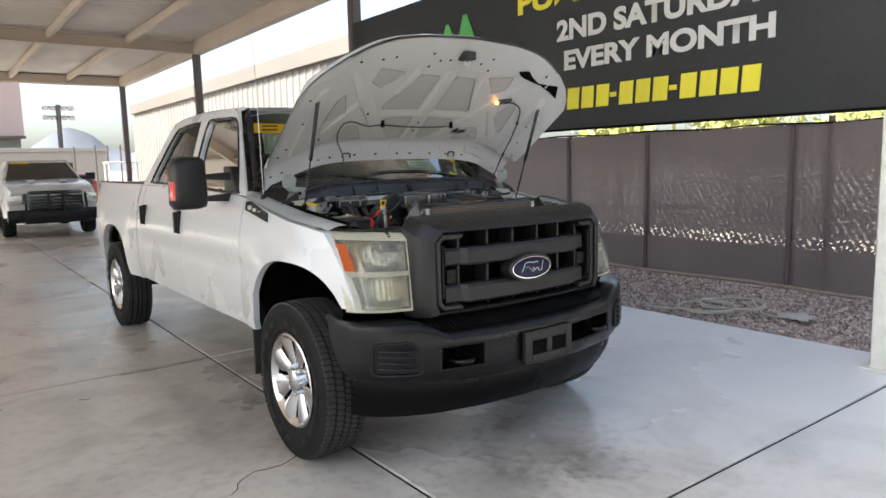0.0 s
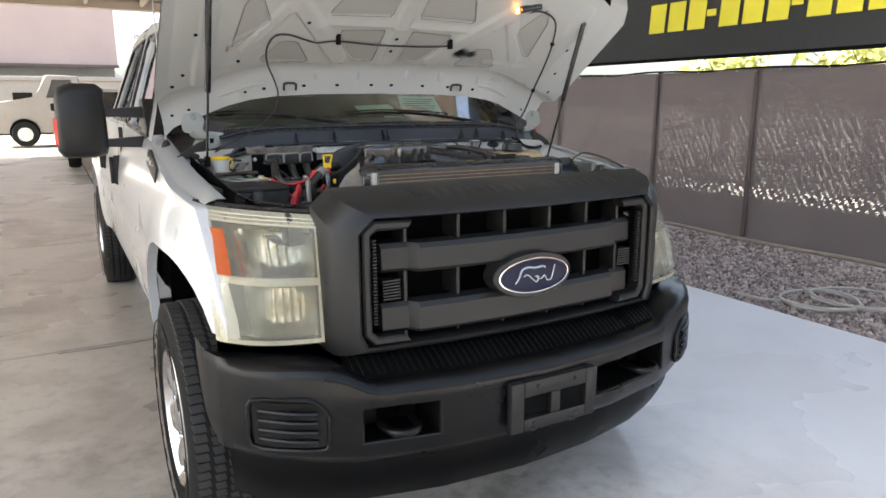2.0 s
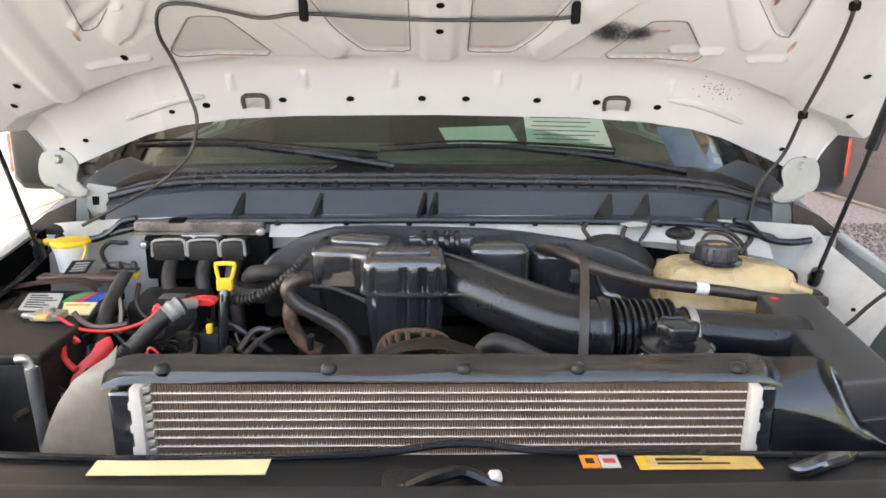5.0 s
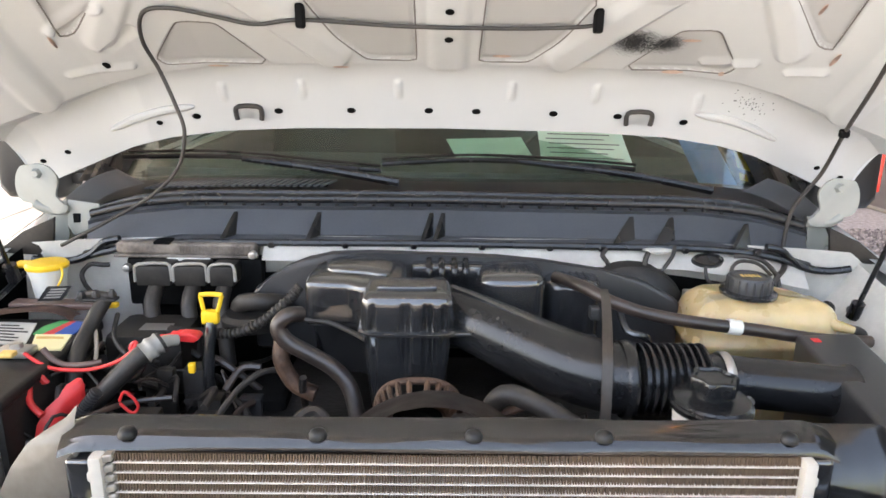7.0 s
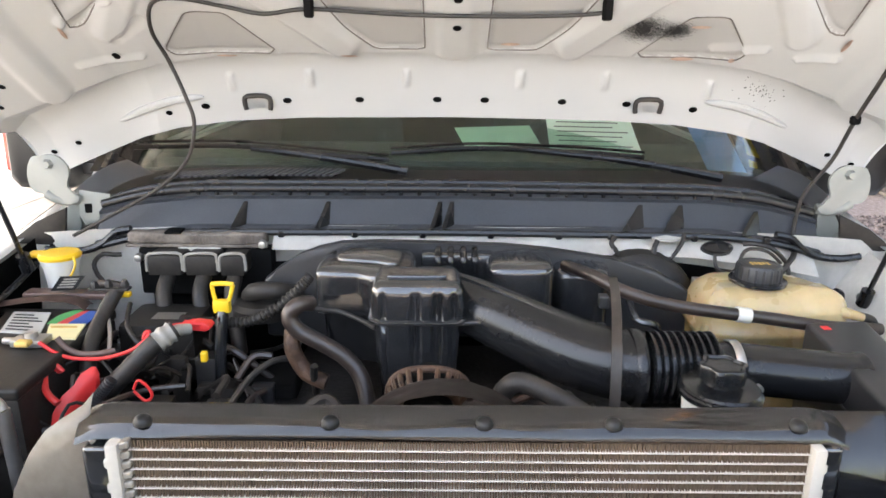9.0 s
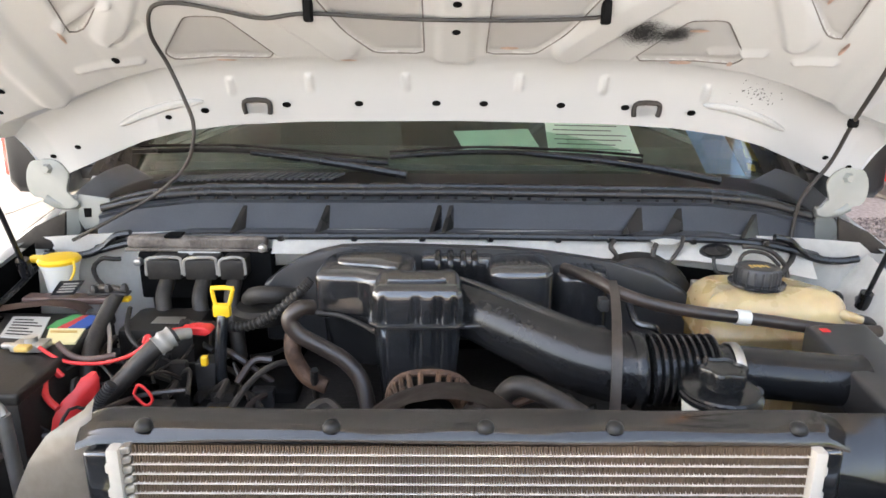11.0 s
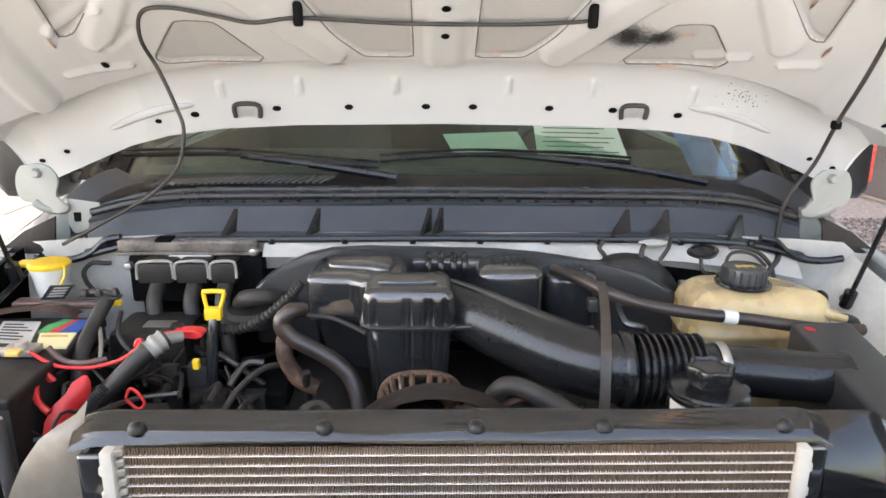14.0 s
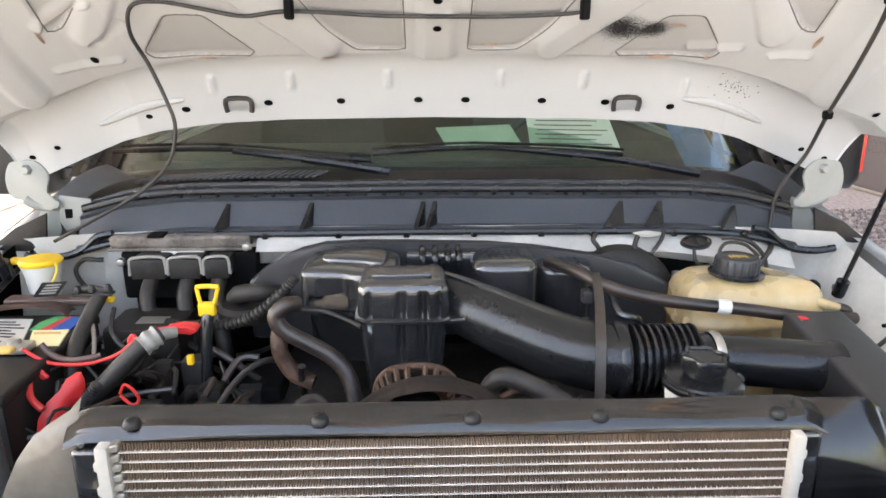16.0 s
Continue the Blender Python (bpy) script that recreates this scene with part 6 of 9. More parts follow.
for s in (-1, 1):
    lamp = part("headlight", patch(B(), s, 0, 1, 0, 1, 0.085, 14, 14, 0.006), M["reflector"], truck, "clear headlight with amber signal and yellowed edge")
    part("lens", patch(B(), s, 0.0, 1, 0, 1, 0.0, 24, 24, 0.003), M["lens"], lamp, "clear plastic lens").visible_shadow = False
    for u0, u1, v0, v1 in ((0, 1, 0.90, 1.0), (0, 1, 0, 0.035), (0, 0.035, 0, 1), (0.965, 1, 0, 1)):
        part("lens_edge", patch(B(), s, u0, u1, v0, v1, 0.006, 14, 10, 0.075), M["hazed"], lamp)
    for k in range(3):
        bm = B()
        tube(bm, [lamp_pt(s, u / 10, 0.915 + 0.027 * k, -0.0005) for u in range(11)], 0.0016, 6, 2)
        part("lens_line", bm, M["hazed"], lamp)
    part("divider", patch(B(), s, 0.03, 0.97, 0.455, 0.515, 0.012, 14, 4, 0.06), M["hazed"], lamp)
    for v0, v1 in ((0.515, 0.86), (0.05, 0.45)):
        def bowl(u, v):
            return 0.018 + 0.062 * min(1, 2.6 * math.sin(math.pi * u) * math.sin(math.pi * v)) + 0.007 * abs(math.sin(u * 24)) * (0.4 + 0.6 * math.sin(math.pi * v))
        part("reflector", patch(B(), s, 0.06, 0.70, v0, v1, bowl, 48, 20, 0.003), M["reflector"], lamp, "silver reflector bowl")
        c = lamp_pt(s, 0.40, (v0 + v1) / 2, 0.05)
        bm = B()
        lathe(bm, [(0, -0.028), (0.010, -0.026), (0.016, -0.01), (0.016, 0.02), (0, 0.02)], c, "y", 16)
        part("lamp_bulb", bm, M["lens"], lamp)
    part("signal", patch(B(), s, 0.82, 0.978, 0.52, 0.85, -0.0015, 10, 10, 0.003), M["amber"], lamp, "amber turn signal")
    part("side_reflector", patch(B(), s, 0.72, 0.965, 0.05, 0.455, lambda u, v: 0.03 + 0.03 * math.sin(math.pi * u), 10, 10, 0.004), M["reflector"], lamp)
    bm = B()
    tube(bm, [lamp_pt(s, u, v, 0.01) for u, v in [(i / 6, 1.015) for i in range(7)]], 0.008, 8, 3)
    part("lamp_seal", bm, M["seal"], lamp)
    # wing top edge over the headlight
    bm = B()
    inner = [(0, 0.806), (0.25, 0.822), (0.47, 0.838), (1, 0.846)] if s > 0 else [(0, 0.840), (1, 0.845)]
    grid(bm, 10, 14, lambda u, v: (s * (lerp(v, inner) + (lerp(v, [(0, 0.880), (0.3, 0.915), (1, 0.915)]) - lerp(v, inner)) * u), 0.655 + 0.95 * v - 0.12 * (1 - v) ** 3 * (1 - u), lerp(v, [(0, 1.200), (0.36, 1.24), (0.78, 1.302), (1, 1.338)]) + 0.002 + 0.030 * (1 - u * u)), 0.02)
    part("fender_top", bm, M["white"], truck, "white fender top flange", 50)
    bm = B()
    tube(bm, [(s * x, y, z) for x, y, z in ((0.66, 0.47, 1.206), (0.75, 0.61, 1.210), (0.772, 0.80, 1.228), (0.782, 1.05, 1.258), (0.79, 1.25, 1.298))[:2 if s > 0 else 5]], 0.0055, 8, 5)
    part("bay_seal", bm, M["seal"], truck, "black rubber bonnet seal")
    bm = B()
    grid(bm, 12, 6, lambda u, v: (s * (0.62 + 0.15 * u), 0.41 + 0.185 * u + 0.09 * v, 1.196 + 0.01 * math.sin(math.pi * v)), 0.01)
    part("lamp_bracket", bm, M["black"], truck)

# ---- open bonnet ----
def base_z(y):
    return 1.755 - (y - 1.147) * 0.7203


CROWN = [(0, 0.0), (0.3, 0.004), (0.45, 0.012), (0.56, 0.027), (0.64, 0.048), (0.70, 0.072), (0.78, 0.105), (0.84, 0.130), (0.875, 0.165)]
Y_FRONT = [(0, 0.572), (0.3, 0.583), (0.5, 0.605), (0.62, 0.632), (0.72, 0.668), (0.80, 0.715), (0.85, 0.765), (0.875, 0.82)]
POCK = []
for s in (-1, 1):
    POCK += [[(s * x, y) for x, y in p] for p in (
        [(0.245, 1.118), (0.062, 1.112), (0.060, 1.260), (0.150, 1.258), (0.200, 1.207)],
        [(0.336, 1.267), (0.405, 1.172), (0.468, 1.166), (0.532, 1.236), (0.522, 1.252)],
        [(0.318, 1.050), (0.062, 1.046), (0.058, 0.824), (0.190, 0.824)],
        [(0.290, 0.812), (0.460, 0.790), (0.470, 0.872), (0.395, 0.908)],
        [(0.535, 1.062), (0.600, 0.930), (0.637, 0.975), (0.656, 1.147), (0.636, 1.149)])]
RIBS = [((0, 0.80), (0, 1.27), 0.042, 0.012), ((-0.36, 1.082), (0.36, 1.082), 0.020, 0.008)]
for s in (-1, 1):
    RIBS += [((s * 0.215, 1.24), (s * 0.50, 0.93), 0.040, 0.014), ((s * 0.50, 0.93), (s * 0.60, 0.80), 0.036, 0.012), ((s * 0.60, 1.17), (s * 0.47, 1.0), 0.034, 0.010), ((s * 0.26, 0.93), (s * 0.22, 0.80), 0.03, 0.009), ((s * 0.745, 1.25), (s * 0.74, 0.86), 0.034, 0.013)]


def inside(px, py, poly):
    """Distance inside a convex outline with rounded corners (negative outside)."""
    n = len(poly)
    area = sum(poly[i][0] * poly[(i + 1) % n][1] - poly[(i + 1) % n][0] * poly[i][1] for i in range(n))
    sg, acc, k = (1 if area > 0 else -1), 0.0, 0.003
    for i in range(n):
        (ax, ay), (bx, by) = poly[i], poly[(i + 1) % n]
        d = sg * ((bx - ax) * (py - ay) - (by - ay) * (px - ax)) / math.hypot(bx - ax, by - ay)
        acc = acc + np.exp(np.clip(-d / k, -60, 60))
    return -k * np.log(acc)


def table(x, pairs):
    return np.interp(x, [a for a, _ in pairs], [b for _, b in pairs])


def ease(q):
    q = np.clip(q, 0, 1)
    return q * q * (3 - 2 * q)


def bonnet_sheet(x, t):
    """The bonnet's inner sheet: x across, t from the rear edge (0) to the front (1)."""
    ax = np.abs(x)
    yf = table(ax, Y_FRONT)
    yr = 1.335 + table(ax, [(0, 0), (0.6, 0.005), (0.8, 0.05), (0.875, 0.07)])
    k = np.clip(t / 0.24, 0, 1)
    rear = t < 0.24
    y = np.where(rear, yr - (0.040 * k + 0.025 * k ** 3), (yr - 0.065) + (yf - (yr - 0.065)) * (t - 0.24) / 0.76)
    z = np.where(rear, (1.540 + (base_z(1.270) - 1.540) * (1.25 * k - 0.25 * k ** 3)), base_z(np.minimum(y, 1.27)))
    pocket = np.zeros_like(x)
    for p in POCK:
        d = inside(x, y, p) + 0.002
        pocket = np.maximum(pocket, ease((d + 0.003) / 0.006) * (0.0055 + 0.002 * np.exp(-((d - 0.004) / 0.004) ** 2)))
    pocket = pocket * (t > 0.2)
    rib = np.zeros_like(x)
    for (px, py), (qx, qy), w, h in RIBS:
        q = np.clip(((x - px) * (qx - px) + (y - py) * (qy - py)) / ((qx - px) ** 2 + (qy - py) ** 2), 0, 1)
        d = np.hypot(x - px - q * (qx - px), y - py - q * (qy - py))
        rib = rib + 1.35 * h * ease((w - d) / 0.022)
    up = pocket - 0.024 * np.tanh(rib / 0.024) * (1 - np.clip(pocket / 0.004, 0, 1)) * ease((t - 0.2) / 0.05)
    front = np.where((y < 0.775) & (t > 0.5), ease((0.775 - y) / 0.015), 0) * np.where(ax < 0.7, 1, 0.5)
    up = up - 0.016 * front
    boss = np.zeros_like(x)
    for cx in (-0.44, -0.285, -0.095, 0.128, 0.295, 0.50):
        boss = boss + 0.006 * np.exp(-((x - cx) / 0.0075) ** 4 - ((t - 0.128) / 0.030) ** 4)
    # diagonal stiffening beads and small pressings
    for px, py, qx, qy, w, h in ((0.47, 1.235, 0.56, 1.215, 0.010, 0.010), (-0.68, 1.22, -0.58, 1.24, 0.010, 0.008), (0.62, 1.215, 0.67, 1.19, 0.010, 0.009), (-0.66, 1.13, -0.575, 1.10, 0.013, 0.009), (-0.60, 1.19, -0.55, 1.17, 0.016, -0.008)):
        q = np.clip(((x - px) * (qx - px) + (y - py) * (qy - py)) / ((qx - px) ** 2 + (qy - py) ** 2), 0, 1)
        d = np.hypot(x - px - q * (qx - px), y - py - q * (qy - py))
        up = up - h * ease((w - d) / 0.010) * (t > 0.24)
    wide = 0.050 * np.clip((ax - 0.6) / 0.275, 0, 1) ** 1.5 * ease(t / 0.5)
    return np.stack([x + np.sign(x) * wide, y - 0.45 * up - boss, z + up - table(ax, CROWN)], -1)


def bonnet_pt(x, t):
    return Vector(bonnet_sheet(np.array([float(x)]), np.array([float(t)]))[0])


NU, NV = 620, 400
gu, gv = np.meshgrid(np.linspace(-0.875, 0.875, NU + 1), np.linspace(0, 1, NV + 1))
ix = np.arange((NU + 1) * (NV + 1)).reshape(NV + 1, NU + 1)
me = bpy.data.meshes.new("bonnet")
me.from_pydata(bonnet_sheet(gu, gv).reshape(-1, 3).tolist(), [], np.stack([ix[:-1, :-1], ix[1:, :-1], ix[1:, 1:], ix[:-1, 1:]], -1).reshape(-1, 4).tolist())
me.polygons.foreach_set("use_smooth", [True] * len(me.polygons))
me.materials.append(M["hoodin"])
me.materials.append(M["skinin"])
# pocket floors take the grey skin colour with the recess shade in it
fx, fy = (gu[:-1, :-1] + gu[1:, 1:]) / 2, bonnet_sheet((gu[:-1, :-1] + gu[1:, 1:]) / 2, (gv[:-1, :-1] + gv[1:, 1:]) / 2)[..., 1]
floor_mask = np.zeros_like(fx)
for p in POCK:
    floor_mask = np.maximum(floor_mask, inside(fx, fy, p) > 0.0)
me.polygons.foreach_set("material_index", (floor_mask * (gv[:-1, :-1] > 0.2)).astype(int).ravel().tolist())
bonnet = new("bonnet", me)
bonnet.parent = truck
bonnet["label"] = "raised white bonnet showing its ribbed underside"


def skin_pt(u, v):
    x = (2 * u - 1) * 0.878
    p = bonnet_pt(x, v)
    p.z = (1.54 + (base_z(1.27) - 1.54) * v / 0.24 if v < 0.24 else base_z(min(p.y, 1.27))) - lerp(abs(x), CROWN)
    e = min(1.0, (1 - abs(2 * u - 1)) / 0.06, v / 0.05 + 0.05, (1 - v) / 0.05)
    n = Vector((0, 0.584, 0.811))
    return p + n * (0.004 + 0.045 * max(0, e) ** 0.5)


bm = B()
grid(bm, 60, 50, skin_pt)
part("outer_skin", bm, M["white"], bonnet, "white painted outer skin", 60)


def on_bonnet(x, t, off=0.003):
    p = bonnet_pt(x, t)
    n = (bonnet_pt(x + 0.004, t) - bonnet_pt(x - 0.004, t)).cross(bonnet_pt(x, min(1, t + 0.01)) - bonnet_pt(x, max(0, t - 0.01)))
    n.normalize()
    if n.z > 0:
        n = -n
    return p + n * off, n


def t_of(x, y):
    yr = 1.335 + lerp(abs(x), [(0, 0), (0.6, 0.005), (0.8, 0.05), (0.875, 0.07)]) - 0.065
    return 0.24 + 0.76 * (yr - y) / (yr - lerp(abs(x), Y_FRONT))


# thin grey brown lines drawn round the pockets as their rim shade
for poly in POCK:
    bm = B()
    n = len(poly)
    cx, cy = sum(p[0] for p in poly) / n, sum(p[1] for p in poly) / n
    pts = []
    for q in range(56):
        a = 2 * math.pi * q / 56
        lo, hi = 0.0, 0.30
        for _ in range(22):
            mid = (lo + hi) / 2
            if inside(np.array(cx + mid * math.cos(a)), np.array(cy + mid * math.sin(a)), poly) > -0.0025:
                lo = mid
            else:
                hi = mid
        x, y = cx + lo * math.cos(a), cy + lo * math.sin(a)
        pts.append(Vector((x, y, base_z(y) - lerp(abs(x), CROWN) + 0.0015)))
    tube(bm, pts, 0.0015, 6, 1, True)
    part("sealer_bead", bm, M["rimshade"], bonnet, "thin grey brown line drawn as rim shade round a panel opening")


def dot(name, x, t, rx, ry, material, label=""):
    p, n = on_bonnet(x, t, 0.0015)
    a = Vector((1, 0, 0))
    b = n.cross(a).normalized()
    bm = B()
    lo = [bm.verts.new(p + a * rx * math.cos(q) + b * ry * math.sin(q)) for q in (2 * math.pi * i / 16 for i in range(16))]
    bm.faces.new(lo)
    bmesh.ops.solidify(bm, geom=bm.faces[:], thickness=0.002)
    return part(name, bm, material, bonnet, label)


for x, y, rx, ry in ((0.43, 1.194, 0.018, 0.004), (0.425, 1.264, 0.022, 0.005), (0.515, 1.255, 0.006, 0.006), (0.668, 1.16, 0.005, 0.018), (0.60, 1.09, 0.004, 0.014), (-0.43, 1.266, 0.020, 0.003), (-0.20, 1.254, 0.016, 0.004), (0.10, 1.252, 0.018, 0.004), (-0.668, 1.15, 0.004, 0.016)):
    dot("primer_patch", x, t_of(x, y), rx, ry, M["copper"])
for x in (-0.50, -0.335, -0.19, -0.035, 0.06, 0.215, 0.345, 0.48):
    dot("hole", x, 0.056, 0.009, 0.006, M["dark"])
for x, t in ((-0.845, 0.077), (-0.785, 0.067), (0.79, 0.053), (0.85, 0.067), (0.862, 0.30), (-0.575, 0.053)):
    dot("hole", x, t, 0.007, 0.005, M["dark"])
for x, y in ((-0.497, 0.709), (-0.422, 0.698), (-0.188, 0.747), (-0.204, 0.669), (-0.137, 0.707), (-0.075, 0.701), (0.145, 0.707), (0.208, 0.671), (0.227, 0.744), (-0.626, 0.704), (-0.388, 1.062), (0.42, 1.062), (0.652, 0.70), (0.0, 1.19), (0.0, 1.13), (-0.775, 1.04), (0.775, 1.04), (-0.80, 0.88), (-0.758, 0.90), (0.80, 1.16), (-0.80, 1.204), (-0.83, 1.243), (-0.62, 1.224), (0.835, 1.254)):
    dot("hole", x, t_of(x, y), 0.008, 0.008, M["dark"])
for sx in (-0.394, 0.388):
    bm = B()
    p0, n = on_bonnet(sx, 0.055, 0.003)
    a, b = Vector((1, 0, 0)), n.cross(Vector((1, 0, 0))).normalized()
    if b.z < 0:
        b = -b
    tube(bm, [p0 + a * q + b * r + n * 0.002 for q, r in ((-0.024, -0.014), (-0.026, 0.004), (-0.018, 0.014), (0.018, 0.014), (0.026, 0.004), (0.024, -0.014))], 0.0050, 8, 2)
    clip = part("bumper_clip", bm, M["rubber"], bonnet, "black clip loop")
    bm = B()
    bm.faces.new([bm.verts.new(p0 + a * q + b * r + n * 0.001) for q, r in ((-0.012, -0.012), (0.012, -0.012), (0.012, 0.002), (-0.012, 0.002))])
    bmesh.ops.solidify(bm, geom=bm.faces[:], thickness=0.002)
    part("tab", bm, M["hoodin"], clip)
bm = B()
box(bm, (-0.03, 0.62, 2.055), (0.035, 0.70, 2.10), 0.008, 2, None)
lt = part("latch", bm, M["grime"], bonnet, "dark bonnet latch catch")
bm = B()
tube(bm, [(-0.012, 0.66, 2.06), (-0.012, 0.655, 2.03), (0.018, 0.655, 2.03), (0.018, 0.66, 2.06)], 0.005, 8, 3)
part("striker", bm, M["steel"], lt)
# dark gap at the front corners
for s in (-1, 1):
    bm = B()
    pts = [on_bonnet(s * x, t_of(x, y), 0.004)[0] for x, y in ((0.447, 0.722), (0.515, 0.705), (0.575, 0.735), (0.635, 0.753), (0.70, 0.740), (0.751, 0.722), (0.795, 0.80), (0.74, 0.785), (0.671, 0.775), (0.59, 0.772), (0.516, 0.755), (0.47, 0.74))]
    bm.faces.new([bm.verts.new(p) for p in pts])
    bmesh.ops.solidify(bm, geom=bm.faces[:], thickness=0.002)
    if s > 0:
        part("corner_opening", bm, M["dark"], bonnet, "dark opening in the inner panel")
    else:
        bm.free()
# soot by the vent and speckles
rg = random.Random(8)
def smudge_paint():
    """Black overspray, dense in the middle and breaking up into specks outward."""
    m = mat("soft_black_smudge", (0.012, 0.012, 0.012), 0.7, var=0.2, bump=0.0)
    nt, N = m.node_tree, m.node_tree.nodes
    tc, off, ln = N.new("ShaderNodeTexCoord"), N.new("ShaderNodeVectorMath"), N.new("ShaderNodeVectorMath")
    off.operation, ln.operation = 'MULTIPLY_ADD', 'LENGTH'
    off.inputs[1].default_value, off.inputs[2].default_value = (2, 2, 0), (-1, -1, 0)
    nt.links.new(tc.outputs["Generated"], off.inputs[0])
    nt.links.new(off.outputs[0], ln.inputs[0])
    fine, ms, tr, mx = N.new("ShaderNodeTexNoise"), N.new("ShaderNodeMath"), N.new("ShaderNodeBsdfTransparent"), N.new("ShaderNodeMixShader")
    fine.inputs["Scale"].default_value, fine.inputs["Detail"].default_value = 420, 4
    nt.links.new(tc.outputs["Object"], fine.inputs["Vector"])
    ms.operation = 'MULTIPLY_ADD'
    ms.inputs[1].default_value = 1.5
    nt.links.new(fine.outputs[0], ms.inputs[0])
    nt.links.new(ln.outputs["Value"], ms.inputs[2])
    rng = N.new("ShaderNodeMapRange")
    rng.inputs[1].default_value, rng.inputs[2].default_value, rng.inputs[3].default_value, rng.inputs[4].default_value = 1.0, 1.5, 0.95, 0.0
    nt.links.new(ms.outputs[0], rng.inputs[0])
    nt.links.new(rng.outputs[0], mx.inputs[0])
    nt.links.new(tr.outputs[0], mx.inputs[1])
    nt.links.new(N["Principled BSDF"].outputs[0], mx.inputs[2])
    nt.links.new(mx.outputs[0], N["Material Output"].inputs[0])
    return m


M["smudge"] = smudge_paint()
for cx, ct, hx, ht in ((0.333, 0.322, 0.058, 0.046), (0.388, 0.318, 0.046, 0.032)):
    bm = B()
    grid(bm, 24, 20, lambda u, v: on_bonnet(cx + (2 * u - 1) * hx, ct + (2 * v - 1) * ht, 0.0012)[0])
    part("soot_smudge", bm, M["smudge"], bonnet, "soft black soot smudge")
rg = random.Random(8)
bm = B()
for _ in range(60):
    p, nn = on_bonnet(0.60 + rg.gauss(0, 0.02), 0.16 + rg.gauss(0, 0.025), 0.001)
    a = nn.orthogonal().normalized()
    b = nn.cross(a)
    r = rg.uniform(0.0005, 0.0018)
    bm.faces.new([bm.verts.new(p + a * r * math.cos(q) + b * r * math.sin(q)) for q in (2 * math.pi * i / 6 for i in range(6))])
tagged(part("oil_specks", bm, M["soot"], bonnet), kind="stuff")
for s in (-1, 1):
    bm = B()
    tube(bm, [on_bonnet(s * x, t, 0.002)[0] for x, t in ((0.50, 0.088), (0.56, 0.088), (0.62, 0.084), (0.68, 0.078))], lambda q: 0.002 + 0.007 * math.sin(math.pi * min(1, max(0, q))) ** 0.5, 8, 5)
    part("pressed_bead", bm, M["hoodin"], bonnet)
    # hinge: a lobed plate on the bonnet, a bent neck and a foot on the wing
    k = 0.016 if s < 0 else 0.0
    def plate(pts, y0, y1, bev=0.003):
        out = curve_pts([(x, 0, z) for x, z in pts], 4, True)
        return prism(B(), [(s * (p.x + k), p.z + 0.4 * k) for p in out], "y", y0, y1, bev, 2)
    hg = part("bonnet_hinge", plate([(0.736, 1.429), (0.745, 1.451), (0.768, 1.463), (0.790, 1.460), (0.808, 1.456), (0.818, 1.430), (0.818, 1.405), (0.809, 1.388), (0.790, 1.385), (0.774, 1.375), (0.753, 1.365), (0.730, 1.366), (0.724, 1.380), (0.742, 1.390), (0.743, 1.408)], 1.252, 1.258), M["hingep"], truck, "white painted bonnet hinge")
    part("foot_plate", plate([(0.736, 1.364), (0.752, 1.369), (0.768, 1.362), (0.783, 1.337), (0.797, 1.313), (0.786, 1.297), (0.765, 1.300), (0.740, 1.309), (0.738, 1.336)], 1.272, 1.280), M["hingep"], hg)
    bm = B()
    tube(bm, [(s * (x + k), y, z + 0.4 * k) for x, y, z in ((0.728, 1.270, 1.372), (0.750, 1.264, 1.371), (0.770, 1.260, 1.374), (0.788, 1.257, 1.386))], 0.011, 10, 5)
    part("neck", bm, M["hingep"], hg)
    for x, z in ((0.775, 1.444), (0.785, 1.312)):
        bm = B()
        lathe(bm, [(0, -0.009), (0.007, -0.009), (0.009, -0.004), (0.011, 0.0), (0, 0.0)], (s * (x + k), 1.252 if z > 1.4 else 1.272, z + 0.4 * k), "y", 6)
        part("bolt", bm, M["hingep"], hg)
    bm = B()
    prism(bm, [(s * x, z) for x, z in ((0.752, 1.372), (0.776, 1.357), (0.815, 1.343), (0.876, 1.298), (0.79, 1.294), (0.76, 1.32))], "y", 1.222, 1.230, 0.003, 2)
    part("wing_closeout", bm, M["battery"], truck, "dark plastic closing panel behind the wing")
    bm = B()
    tube(bm, [(s * x, 1.198, z) for x, z in ((0.62, 1.336), (0.65, 1.329), (0.678, 1.306), (0.71, 1.293), (0.752, 1.289), (0.79, 1.294))], 0.0075, 8, 6)
    part("cowl_end_lip", bm, M["seal"], truck, "black rubber lip at the end of the cowl")
for s, foot in ((-1, (-0.779, 1.113, 1.290)), (1, (0.768, 1.125, 1.232))):
    top = Vector((s * 0.776, 0.905, 1.834))
    f = Vector(foot)
    mid = f.lerp(top, 0.46)
    bm = B()
    tube(bm, [f, mid], 0.0045, 8, 1)
    st = part("gas_strut", bm, M["seal"], truck, "black gas strut holding the bonnet")
    bm = B()
    tube(bm, [mid, top], 0.0105, 12, 1)
    part("cylinder", bm, M["seal"], st)
    for p in (f, top):
        bm = B()
        tube(bm, [p - Vector((0, 0.006, -0.02)), p + Vector((0, 0.004, -0.012))], 0.012, 10, 1)
        part("socket", bm, M["seal"], st)
# washer hose across the bonnet
bm = B()
